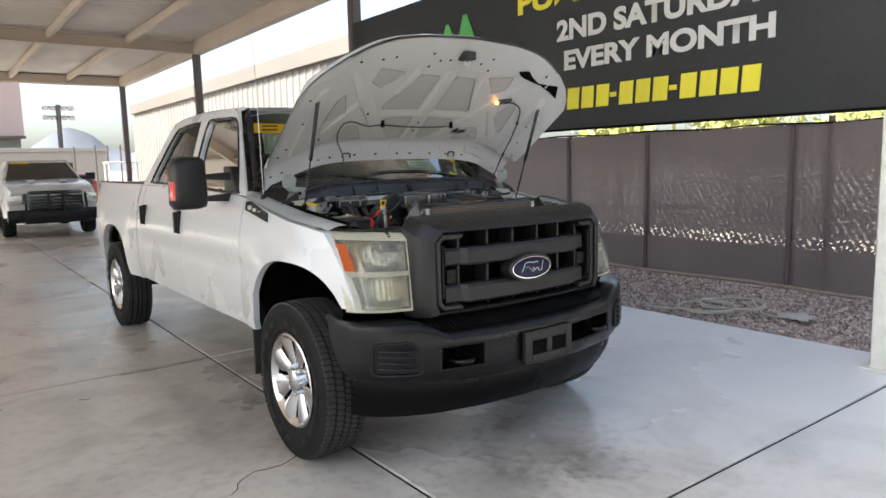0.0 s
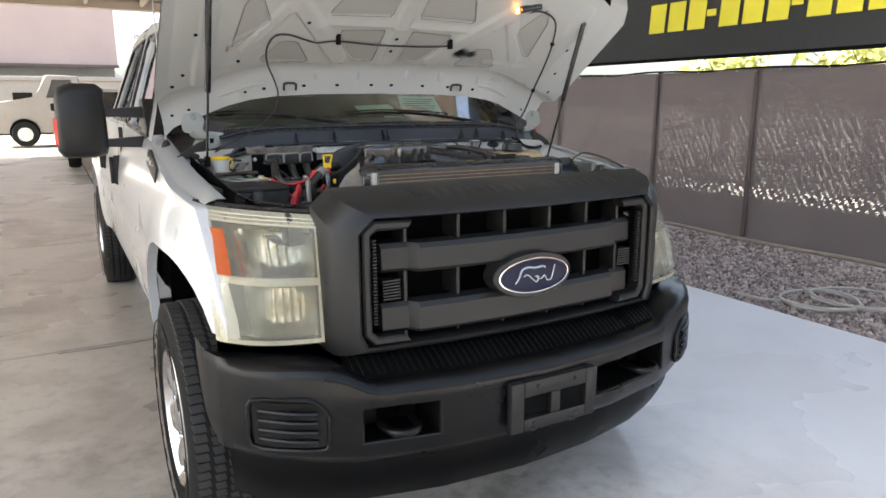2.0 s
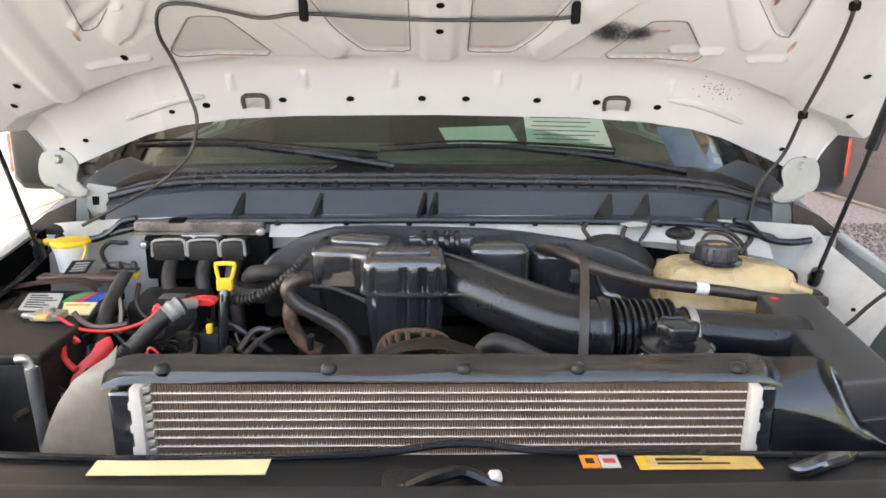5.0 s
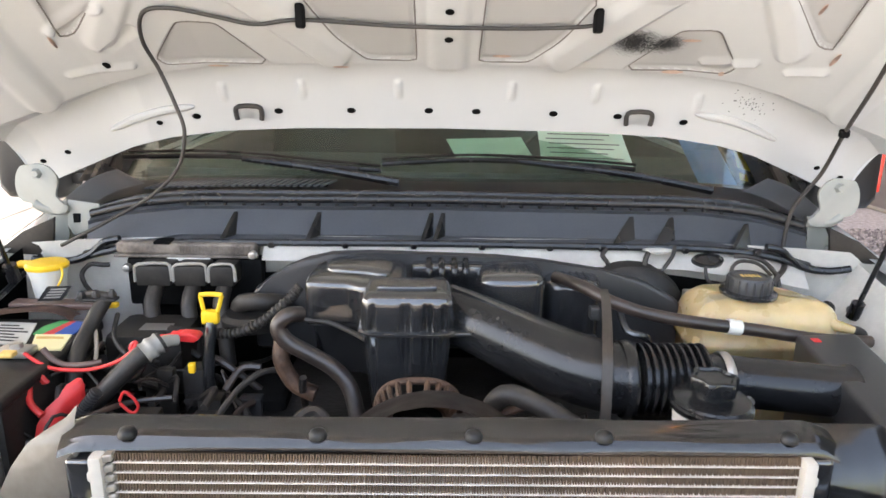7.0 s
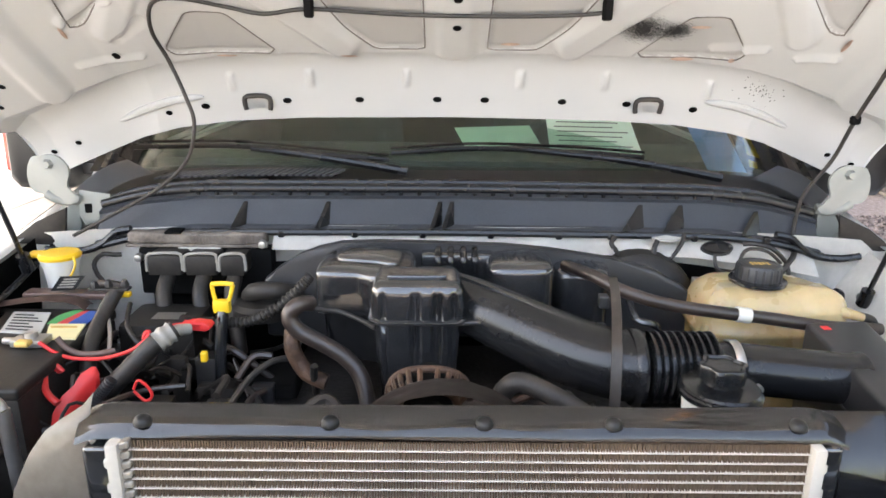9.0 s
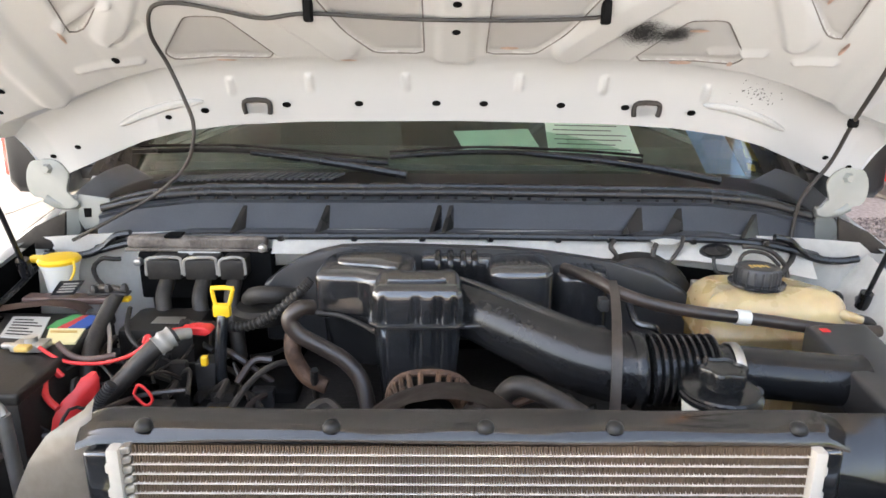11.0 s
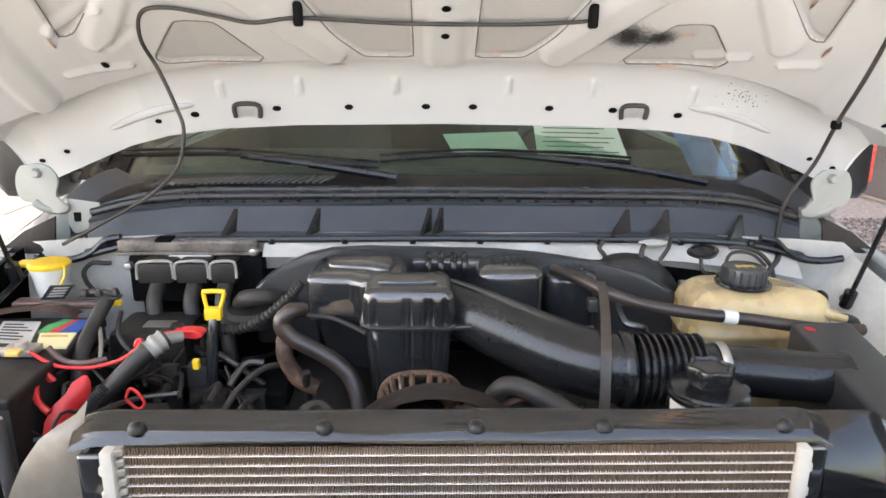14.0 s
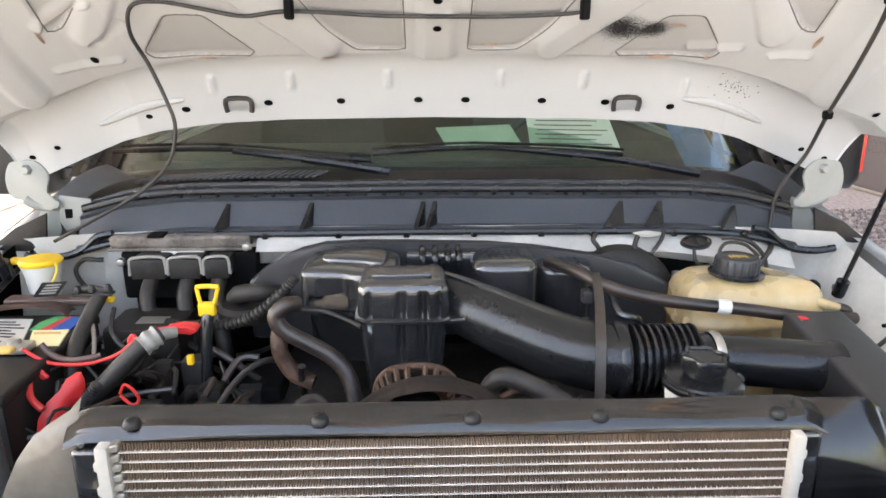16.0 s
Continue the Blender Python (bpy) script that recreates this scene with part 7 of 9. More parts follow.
tube(bm, [(0.250, 1.128, 1.752), (0.249, 1.150, 1.736), (0.17, 1.158, 1.730), (0.07, 1.160, 1.728), (-0.087, 1.160, 1.729), (-0.25, 1.148, 1.736), (-0.33, 1.156, 1.728), (-0.39, 1.142, 1.738), (-0.456, 1.116, 1.749), (-0.505, 1.122, 1.742), (-0.526, 1.16, 1.70), (-0.516, 1.2, 1.648), (-0.492, 1.2, 1.585), (-0.481, 1.2, 1.538), (-0.497, 1.2, 1.476), (-0.54, 1.2, 1.43), (-0.595, 1.2, 1.394), (-0.733, 1.2, 1.321)], 0.0036, 8, 6)
hs = part("washer_hose", bm, M["rubber"], bonnet, "thin black washer hose")
for x in (-0.25, 0.25):
    bm = B()
    box(bm, (x - 0.007, 1.125, 1.722), (x + 0.007, 1.15, 1.762), 0.003, 1)
    part("clip", bm, M["dark"], hs)
bm = B()
tube(bm, [(0.50, 0.985, 1.855), (0.56, 0.93, 1.87), (0.65, 0.94, 1.835), (0.70, 1.02, 1.75), (0.72, 1.10, 1.66), (0.735, 1.20, 1.555), (0.745, 1.27, 1.47), (0.70, 1.27, 1.40), (0.67, 1.23, 1.345), (0.665, 1.21, 1.29)], 0.004, 8, 6)
wr = part("lamp_wire", bm, M["rubber"], bonnet, "black wire of the underbonnet lamp")
for p in ((0.70, 1.02, 1.75), (0.735, 1.20, 1.555)):
    bm = B()
    box(bm, tuple(c - 0.008 for c in p), tuple(c + 0.008 for c in p), 0.003, 1)
    part("clip", bm, M["dark"], wr)
bm = B()
tube(bm, [(0.465, 0.931, 1.871), (0.552, 0.915, 1.890)], 0.015, 12, 1)
ul = part("underbonnet_lamp", bm, M["seal"], bonnet, "small lit orange lamp in a black holder")
bm = B()
lathe(bm, [(0, -0.012), (0.007, -0.009), (0.0085, 0), (0.007, 0.008), (0, 0.010)], (0.453, 0.935, 1.867), "z", 14)
part("bulb", bm, M["bulb"], ul)
bm = B()
box(bm, (0.795, 0.93, 1.765), (0.815, 0.96, 1.795), 0.004, 1)
part("side_clip", bm, M["steel"], bonnet)
# ---- engine bay ----
def rbox(name, lo, hi, bev, material, parent, label="", m=None, seg=3):
    return part(name, box(B(), lo, hi, bev, seg, m), material, parent, label)


bm = B()
grid(bm, 10, 14, lambda u, v: (0.70 + 0.120 * u ** 1.6, 0.875 + 0.06 * u + (0.345 - 0.06 * u) * v, 1.05 + (0.170 + 0.155 * (0.22 + 0.345 * v)) * u ** 0.9 - 0.01), 0.006)
inf = part("inner_fender", bm, M["bayw"], truck, "white painted inner fender", 60)
bm = B()
tube(bm, [(0.781, 0.94, 1.195), (0.768, 1.00, 1.178), (0.742, 1.06, 1.150)], 0.002, 6, 4)
part("panel_seam", bm, M["dark"], inf)
for y, z, r in ((0.99, 1.215, 0.0035), (1.06, 1.185, 0.0030), (1.19, 1.20, 0.0045)):
    bm = B()
    lathe(bm, [(0, -0.004), (r, -0.003), (r, 0.002), (0, 0.002)], (0.700 + 0.09 * (z - 1.10) / 0.15, y, z), "x", 10)
    part("hole_plug", bm, M["dark"], inf)
bm = B()
lathe(bm, [(0, -0.010), (0.008, -0.010), (0.010, -0.004), (0.016, 0.0), (0, 0.0)], (0.772, 1.135, 1.232), "x", 14)
part("strut_stud", bm, M["hingep"], inf)
bm = B()
tube(bm, [(0.735, 1.165, 1.232), (0.748, 1.17, 1.225), (0.750, 1.17, 1.205), (0.742, 1.16, 1.18)], 0.008, 8, 4)
part("panel_clip", bm, M["seal"], inf)
# left inner fender: near-black colour stands for its shade, the right stays white
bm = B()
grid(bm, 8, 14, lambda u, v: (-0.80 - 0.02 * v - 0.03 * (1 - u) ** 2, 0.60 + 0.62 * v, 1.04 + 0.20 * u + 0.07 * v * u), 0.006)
part("inner_fender", bm, M["dark"], truck, "inner fender behind the battery, its shade put into the colour", 60)
# connectors behind the headlight
for x, y, z, a, mm in ((0.72, 0.695, 1.215, 0.022, "satin"), (0.69, 0.60, 1.20, 0.018, "satin"), (0.76, 0.64, 1.19, 0.025, "satin"), (0.70, 0.55, 1.205, 0.009, "satin"), (0.665, 0.555, 1.205, 0.010, "satin"), (0.80, 0.70, 1.18, 0.03, "dark"), (0.66, 0.66, 1.17, 0.03, "satin")):
    bm = B()
    box(bm, (x - a, y - a, z - 0.10), (x + a, y + a * 0.8, z + 0.012), a * 0.3, 2)
    lathe(bm, [(a * 0.7, 0.0), (a * 0.62, a), (0, a)], (x, y, z + 0.01), "z", 12)
    part("connector", bm, M[mm], truck, "wiring connector behind the headlight")
bm = B()
grid(bm, 40, 12, lambda u, v: ((2 * u - 1) * 0.86, 1.205 + 0.02 * (2 * u - 1) ** 2 + 0.006 * noise.noise((u * 8, v * 3, 1)), 1.06 + 0.285 * v - 0.03 * abs(2 * u - 1) ** 3), 0.008)
fw = part("firewall", bm, M["bayw"], truck, "white painted firewall")
bm = B()
grid(bm, 40, 8, lambda u, v: (-0.585 + 1.285 * u, 1.185 + 0.008 * noise.noise((u * 12, v * 4, 5)), 1.05 + lerp(-0.585 + 1.285 * u, [(-0.58, 0.215), (-0.2, 0.235), (0.22, 0.262), (0.36, 0.243), (0.45, 0.231), (0.56, 0.215), (0.70, 0.19)]) * v), 0.012)
part("firewall_insulation", bm, M["dark"], truck, "black sound insulation on the firewall")
for xa, xb in ((-0.345, 0.700),):
    bm = B()
    grid(bm, 40, 4, lambda u, v: (xa + (xb - xa) * u, 1.168 + 0.034 * v, 1.306 + 0.031 * v - lerp(xa + (xb - xa) * u, [(0.0, 0.0), (0.45, 0.008), (0.60, 0.026), (0.70, 0.045)]) + 0.001 * noise.noise((u * 20, v, 4))), 0.003)
    part("firewall_flange", bm, M["bayw"], fw, "white painted firewall flange")
bm = B()
lathe(bm, [(0, -0.03), (0.035, -0.03), (0.045, -0.015), (0.10, -0.005), (0.115, 0.01), (0.118, 0.04), (0, 0.04)], (0.350, 1.135, 1.195), "y", 36)
part("brake_booster", bm, M["battery"], truck, "round black brake booster on the firewall")
# near-black box added under the bay, its depth shade put into the colour
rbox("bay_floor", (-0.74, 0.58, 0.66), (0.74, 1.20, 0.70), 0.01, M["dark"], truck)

# cowl with its ribs and seals
def cowl_row(x, k):
    """The cowl's face in section: k from 0 at the foot to 1 at the top lip."""
    ax = abs(x)
    drop = lerp(ax, [(0, 0), (0.5, 0.004), (0.62, 0.018), (0.72, 0.045), (0.82, 0.07)])
    y = lerp(k, [(0, 1.196), (0.12, 1.202), (0.15, 1.212), (0.8, 1.238), (0.86, 1.232), (1, 1.25)]) + 0.025 * ax ** 3
    z = lerp(k, [(0, 1.338), (0.12, 1.345), (0.15, 1.346), (0.8, 1.392), (0.86, 1.398), (1, 1.402)])
    return (x, y, z - drop)


bm = B()
grid(bm, 60, 24, lambda u, v: cowl_row(-0.70 + 1.42 * u, v), 0.004)
cowl = part("cowl_panel", bm, M["cowl"], truck, "blue grey plastic cowl panel with ribs", 40)
for x in (-0.405, -0.243, -0.025, -0.002, 0.37, 0.449, 0.60):
    bm = B()
    p0, p1, p2 = Vector(cowl_row(x, 0.15)), Vector(cowl_row(x, 0.8)), Vector(cowl_row(x - (0.046 if x > 0 else 0.018), 0.2)) + Vector((0, -0.030, -0.004))
    for dx in (0,):
        lo = [bm.verts.new(p + Vector((-0.004, 0.003, 0))) for p in (p0, p1, p2)]
        hi = [bm.verts.new(p + Vector((0.004, 0.003, 0))) for p in (p0, p1, p2)]
        bm.faces.new(lo)
        bm.faces.new(hi[::-1])
        for i in range(3):
            bm.faces.new((lo[i], lo[(i + 1) % 3], hi[(i + 1) % 3], hi[i]))
    part("rib", bm, M["seal"], cowl)
bm = B()
tube(bm, [Vector(cowl_row(x, 0.05)) + Vector((0, -0.008, -0.004)) for x in [-0.70 + 0.0946 * i for i in range(16)]], 0.007, 8, 4)
part("lower_seal", bm, M["seal"], cowl)
bm = B()
tube(bm, [Vector(cowl_row(x, 1)) + Vector((0, 0.008, 0.006)) for x in [-0.70 + 0.0946 * i for i in range(16)]], 0.011, 10, 4)
part("upper_seal", bm, M["seal"], cowl, "black rubber seal strip")
bm = B()
tube(bm, [Vector(cowl_row(x, 1)) + Vector((0, 0.045, 0.010)) for x in [-0.72 + 0.096 * i for i in range(16)]], 0.008, 8, 4)
part("second_seal", bm, M["seal"], cowl)
bm = B()
grid(bm, 50, 10, lambda u, v: ((2 * u - 1) * 0.85, 1.255 + 0.245 * v + (0.04 + 0.085 * v) * abs(2 * u - 1) ** 2.2, lerp(v, [(0, 1.400), (0.3, 1.398), (0.65, 1.400), (1, 1.410)]) - (0.085 - 0.045 * v) * abs(2 * u - 1) ** 3.5), 0.005)
vent = part("cowl_vent", bm, M["satin"], truck, "satin black cowl vent panel below the windscreen")
bm = B()
grid(bm, 30, 3, lambda u, v: (-0.655 + 0.40 * u, 1.405 + 0.055 * v + 0.02 * (1 - u) ** 2, 1.4035 + 0.004 * v - 0.014 * (1 - u) ** 2.5), 0.002)
part("slot_floor", bm, M["dark"], vent)
for k in range(27):
    u = k / 26
    x, y, z = -0.650 + 0.39 * u, 1.405 + 0.02 * (1 - u) ** 2, 1.4065 - 0.014 * (1 - u) ** 2.5
    bm = B()
    loft(bm, [[(x - 0.010, y, z - 0.004), (x - 0.003, y, z - 0.004), (x - 0.003, y, z), (x - 0.010, y, z)], [(x + 0.012, y + 0.056, z), (x + 0.019, y + 0.056, z), (x + 0.019, y + 0.056, z + 0.004), (x + 0.012, y + 0.056, z + 0.004)]])
    part("slot_bar", bm, M["cowl"], vent)
for s in (-1, 1):
    A, C, D, E = [Vector((s * x, y, z)) for x, y, z in ((0.615, 1.325, 1.420), (0.738, 1.285, 1.364), (0.705, 1.405, 1.436), (0.792, 1.345, 1.384))]
    bm = B()
    grid(bm, 14, 8, lambda u, v: A.lerp(C, u).lerp(D.lerp(E, u), v) + Vector((0, 0, 0.010 * math.sin(math.pi * u))), 0.004)
    part("cowl_corner", bm, M["cowl"], truck, "smooth plastic cowl corner", 50)
for k in range(30):
    bm = B()
    lathe(bm, [(0, 0.0), (0.004, 0.001), (0.004, -0.003), (0, -0.003)], tuple(Vector(cowl_row(-0.5 + 0.036 * k, 0.93)) + Vector((0, -0.002, 0.002))), "z", 6)
    part("clip", bm, M["seal"], cowl)
bm = B()
prism(bm, [(-0.744, 1.398), (-0.684, 1.390), (-0.677, 1.350), (-0.706, 1.335), (-0.740, 1.324), (-0.750, 1.345)], "y", 1.262, 1.268, 0.003, 2)
eb = part("cowl_end_bracket", bm, M["hingep"], truck, "grey bracket with a square hole at the cowl's end")
bm = B()
prism(bm, [(-0.736, 1.370), (-0.721, 1.370), (-0.723, 1.352), (-0.736, 1.351)], "y", 1.2595, 1.264, 0.001, 1)
part("square_hole", bm, M["dark"], eb)
# wipers
for pts, arm in ((((-0.72, 1.475, 1.452), (-0.50, 1.485, 1.455), (-0.28, 1.495, 1.436), (-0.145, 1.50, 1.425)), ((-0.10, 1.44, 1.405), (-0.30, 1.462, 1.432), (-0.45, 1.47, 1.448))), (((-0.14, 1.475, 1.444), (0.06, 1.478, 1.456), (0.28, 1.49, 1.448), (0.44, 1.50, 1.436)), ((0.60, 1.45, 1.395), (0.40, 1.462, 1.428), (0.16, 1.465, 1.452)))):
    bm = B()
    tube(bm, pts, 0.006, 8, 6)
    w = part("wiper", bm, M["seal"], truck, "black wiper blade and arm")
    bm = B()
    tube(bm, [Vector(p) + Vector((0, -0.012, 0.006)) for p in arm], lambda t: 0.010 - 0.004 * t, 8, 6)
    part("arm", bm, M["seal"], w)
    bm = B()
    tube(bm, [Vector(p) + Vector((0, -0.004, 0.012)) for p in pts], 0.0035, 6, 6)
    part("bridge", bm, M["seal"], w)

# ---- radiator ----
rad = part("radiator", box(B(), (-0.350, 0.566, 0.80), (0.366, 0.600, 1.280)), M["core"], truck, "aluminium radiator with dusty brown fins")
NF, Z_TOP, DZ = 242, 1.283, 0.0118
rgf = random.Random(4)
for r in range(14):
    z1 = Z_TOP - r * DZ
    vs, fs = [], []
    for i in range(NF):
        x = -0.350 + 0.716 * (i + 0.5) / NF
        a, b = rgf.uniform(-0.0003, 0.0003), rgf.uniform(-0.0003, 0.0003)
        lean = 0.00025 * (-1) ** i
        y = 0.5525 + 0.0007 * rgf.random()
        za, zb = z1 - 0.0014, z1 - DZ + 0.0004
        n = len(vs)
        vs += [(x - 0.0007 + a + lean, y, za), (x + 0.0007 + a + lean, y, za), (x + 0.0007 + b - lean, y, zb), (x - 0.0007 + b - lean, y, zb), (x - 0.0004 + a, 0.566, za), (x + 0.0004 + a, 0.566, za), (x + 0.0004 + b, 0.566, zb), (x - 0.0004 + b, 0.566, zb)]
        fs += [(n, n + 1, n + 2, n + 3), (n, n + 3, n + 7, n + 4), (n + 1, n + 5, n + 6, n + 2)]
        if i:
            fs.append((n - 3, n + 4, n + 7, n - 2))
    me = bpy.data.meshes.new("corrugated_fin")
    me.from_pydata(vs, [], fs)
    me.materials.append(M["fin"])
    ob = new("corrugated_fin", me)
    ob.parent = rad
    bm = B()
    box(bm, (-0.352, 0.5505, z1 - DZ - 0.00048), (0.368, 0.568, z1 - DZ + 0.00048), 0.0002, 1)
    part("cooling_tube", bm, M["tube"], rad)
for x0, x1 in ((-0.374, -0.352), (0.366, 0.380)):
    bm = B()
    box(bm, (x0, 0.543, 0.93), (x1 if x0 > 0 else -0.360, 0.60, 1.281), 0.004, 2)
    hd = part("header_strip", bm, M["bail"], rad, "white crimped radiator end strip")
    for r in range(11):
        z = 1.262 - r * 0.030
        bm = B()
        box(bm, (x0 - 0.004, 0.546, z - 0.012) if x0 < 0 else (x1 - 0.002, 0.546, z - 0.012), (x0 + 0.002, 0.59, z) if x0 < 0 else (x1 + 0.004, 0.59, z), 0.002, 1)
        part("crimp_tooth", bm, M["bail"], hd)
for r in range(20):
    z = 1.282 - r * 0.0118
    bm = B()
    prism(bm, [(-0.361, z - 0.0100), (-0.361, z - 0.0015), (-0.350, z + 0.0005), (-0.350, z - 0.0080)], "y", 0.5475, 0.562, 0.0015, 1)
    part("crimp_tab", bm, M["shieldp"], rad)
rbox("side_tank", (-0.404, 0.553, 0.95), (-0.376, 0.60, 1.272), 0.006, M["shiny"], rad, "black radiator side tank")
rbox("side_tank", (0.380, 0.553, 0.95), (0.403, 0.60, 1.278), 0.006, M["shiny"], rad, "black radiator side tank")
# shroud cover over the radiator
def cover(u, v):
    x = -0.412 + 0.822 * u
    z = lerp(v, [(0, 1.281), (0.08, 1.2845), (0.15, 1.288), (0.35, 1.294), (0.55, 1.2985), (0.75, 1.3015), (0.88, 1.303), (0.95, 1.302), (1, 1.292)])
    y = lerp(v, [(0, 0.557), (0.08, 0.558), (0.15, 0.560), (0.35, 0.566), (0.55, 0.573), (0.75, 0.582), (0.88, 0.590), (0.95, 0.595), (1, 0.598)])
    return (x, y + 0.003 * noise.noise((x * 5, v * 2, 1)), z + 0.003 * noise.noise((x * 7, v * 2, 3)) - 0.008 * max(0, (abs(x + 0.001) - 0.39) / 0.02))
bm = B()
grid(bm, 60, 20, cover, 0.004)
cov = part("radiator_cover", bm, M["shiny"], truck, "glossy black plastic radiator cover with push pins", 50)
bm = B()
grid(bm, 30, 6, lambda u, v: (-0.412 + 0.822 * u, 0.598 + 0.004 * v, 1.292 - 0.25 * v), 0.004)
part("rear_skirt", bm, M["engine"], cov)
for x in (-0.341, -0.142, 0.022, 0.160, 0.357):
    bm = B()
    lathe(bm, [(0.0098, -0.003), (0.0098, 0.001), (0.0075, 0.005), (0.004, 0.0068), (0, 0.0072)], (x, 0.568, 1.2955), "z", 16)
    part("push_pin", bm, M["black"], cov)
# side shields
# left shield's pale colour holds a bright reflection
bm = B()
def shield(u, v):
    z = 1.316 - 0.33 * v
    xl = lerp(z, [(1.0, -0.55), (1.16, -0.512), (1.213, -0.492), (1.249, -0.474), (1.280, -0.451), (1.292, -0.430), (1.301, -0.415), (1.316, -0.402)])
    return (xl + (-0.402 - xl) * u, 0.560 + 0.012 * (1 - u) ** 2 + 0.02 * (1 - v) ** 6, z + 0.004 * u - 0.03 * u * max(0.0, (z - 1.286) / 0.03))
grid(bm, 14, 24, shield, 0.006)
part("side_shield", bm, M["shieldp"], truck, "glossy radiator side shield, its bright reflection put into the pale colour", 60)
bm = B()
def shield2(u, v):
    x = 0.404 + 0.150 * u
    top = lerp(x, [(0.404, 1.2950), (0.470, 1.2950), (0.480, 1.2925), (0.490, 1.286), (0.500, 1.276), (0.508, 1.264), (0.516, 1.246), (0.525, 1.222), (0.554, 1.200)])
    low = lerp(x, [(0.404, 1.246), (0.43, 1.240), (0.46, 1.232), (0.50, 1.218), (0.554, 1.195)])
    if v < 0.6:
        k = v / 0.6
        return (x, 0.602 - 0.045 * k - 0.006 * math.sin(math.pi * k), top + (min(low, top - 0.004) - top) * k)
    k = (v - 0.6) / 0.4
    return (x, 0.557 - 0.006 * math.sin(0.5 * math.pi * k), min(low, top - 0.004) - 0.11 * k)
grid(bm, 30, 30, shield2, 0.005)
part("side_shield", bm, M["engine"], truck, "glossy black radiator side shield", 60)
bm = B()
tube(bm, [(-0.62, 0.528, 1.203), (-0.547, 0.530, 1.204), (-0.403, 0.520, 1.204), (-0.254, 0.520, 1.204), (-0.093, 0.526, 1.205), (0.017, 0.535, 1.213), (0.128, 0.530, 1.205), (0.364, 0.522, 1.204), (0.605, 0.518, 1.204)], 0.0048, 8, 6)
part("radiator_seal", bm, M["seal"], truck, "black rubber seal strip before the radiator")
# upper tie bar in front of the radiator
bm = B()
prism(bm, [(0.405, 1.178), (0.43, 1.196), (0.50, 1.203), (0.536, 1.199), (0.540, 1.10), (0.40, 1.10)], "x", -0.70, 0.70, 0.006, 2)
tie = part("tie_bar", bm, M["emboss"], truck, "black radiator tie bar with warning labels")
def flat_label(name, x0, x1, y0, y1, z, material, label):
    return part(name, box(B(), (x0, y0, z), (x1, y1, z + 0.0012)), material, tie, label)
flat_label("label", -0.405, -0.205, 0.486, 0.520, 1.2035, M["label"], "blank cream label")
flat_label("label", 0.157, 0.178, 0.496, 0.522, 1.2035, M["orange"], "orange warning label")
flat_label("label", 0.179, 0.201, 0.496, 0.522, 1.2035, M["wlabel"], "white label with red print")
flat_label("label", 0.222, 0.365, 0.492, 0.520, 1.2035, M["goldlab"], "gold and brown warning label")
for x0, x1, y0, y1, mm in ((0.224, 0.232, 0.494, 0.518, "yellow"), (0.245, 0.30, 0.509, 0.513, "soot"), (0.245, 0.33, 0.501, 0.504, "soot"), (0.162, 0.172, 0.504, 0.514, "soot"), (0.183, 0.197, 0.505, 0.513, "redp")):
    part("print_bar", box(B(), (x0, y0, 1.2050), (x1, y1, 1.2056)), M[mm], tie)
bm = B()
box(bm, (-0.075, 0.42, 1.15), (0.075, 0.50, 1.205), 0.01, 2)
lk = part("bonnet_lock", bm, M["grime"], truck, "dark bonnet lock on the tie bar")
bm = B()
tube(bm, [(-0.05, 0.46, 1.20), (-0.01, 0.45, 1.225), (0.02, 0.47, 1.215), (0.06, 0.46, 1.20)], 0.008, 8, 5)
part("lever", bm, M["seal"], lk)
bm = B()
box(bm, (0.045, 0.462, 1.203), (0.06, 0.478, 1.216), 0.003, 1)
part("tab", bm, M["whitep"], lk)
bm = B()
prism(bm, [(0.40, 0.47), (0.47, 0.50), (0.49, 0.515), (0.44, 0.51), (0.385, 0.485)], "z", 1.203, 1.216, 0.004, 1)
part("stay_clip", bm, M["shiny"], truck)
# near-black sheets added in the front corners, where shade falls
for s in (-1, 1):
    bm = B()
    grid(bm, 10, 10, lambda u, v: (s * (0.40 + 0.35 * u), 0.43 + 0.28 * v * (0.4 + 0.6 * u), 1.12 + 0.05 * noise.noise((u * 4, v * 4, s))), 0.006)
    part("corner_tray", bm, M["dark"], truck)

# ---- engine top ----
eng = part("engine_block", loft(B(), [[(x, y, z) for x, y in ((-0.26, 0.70), (0.26, 0.70), (0.30, 0.85), (0.28, 1.15), (-0.28, 1.15), (-0.30, 0.85))] for z in (0.72, 1.05, 1.12)]), M["grime"], truck, "grimy engine under black plastic covers")
# rear insulator arch
bm = B()
arc = [(-0.345, 1.16), (-0.345, 1.270), (-0.318, 1.292), (-0.277, 1.318), (-0.245, 1.332), (-0.205, 1.340), (-0.138, 1.343), (-0.07, 1.342), (0.007, 1.340), (0.09, 1.338), (0.17, 1.331), (0.276, 1.315), (0.36, 1.295), (0.42, 1.262), (0.47, 1.20), (0.47, 1.16)]
prism(bm, arc, "y", 1.098, 1.120, 0.008, 3)
part("rear_cover", bm, M["satin"], eng, "black cover against the firewall", 40)
for x in (-0.155, 0.035):
    rbox("stud", (x - 0.004, 1.085, 1.30), (x + 0.004, 1.098, 1.325), 0.001, M["engine"], eng)
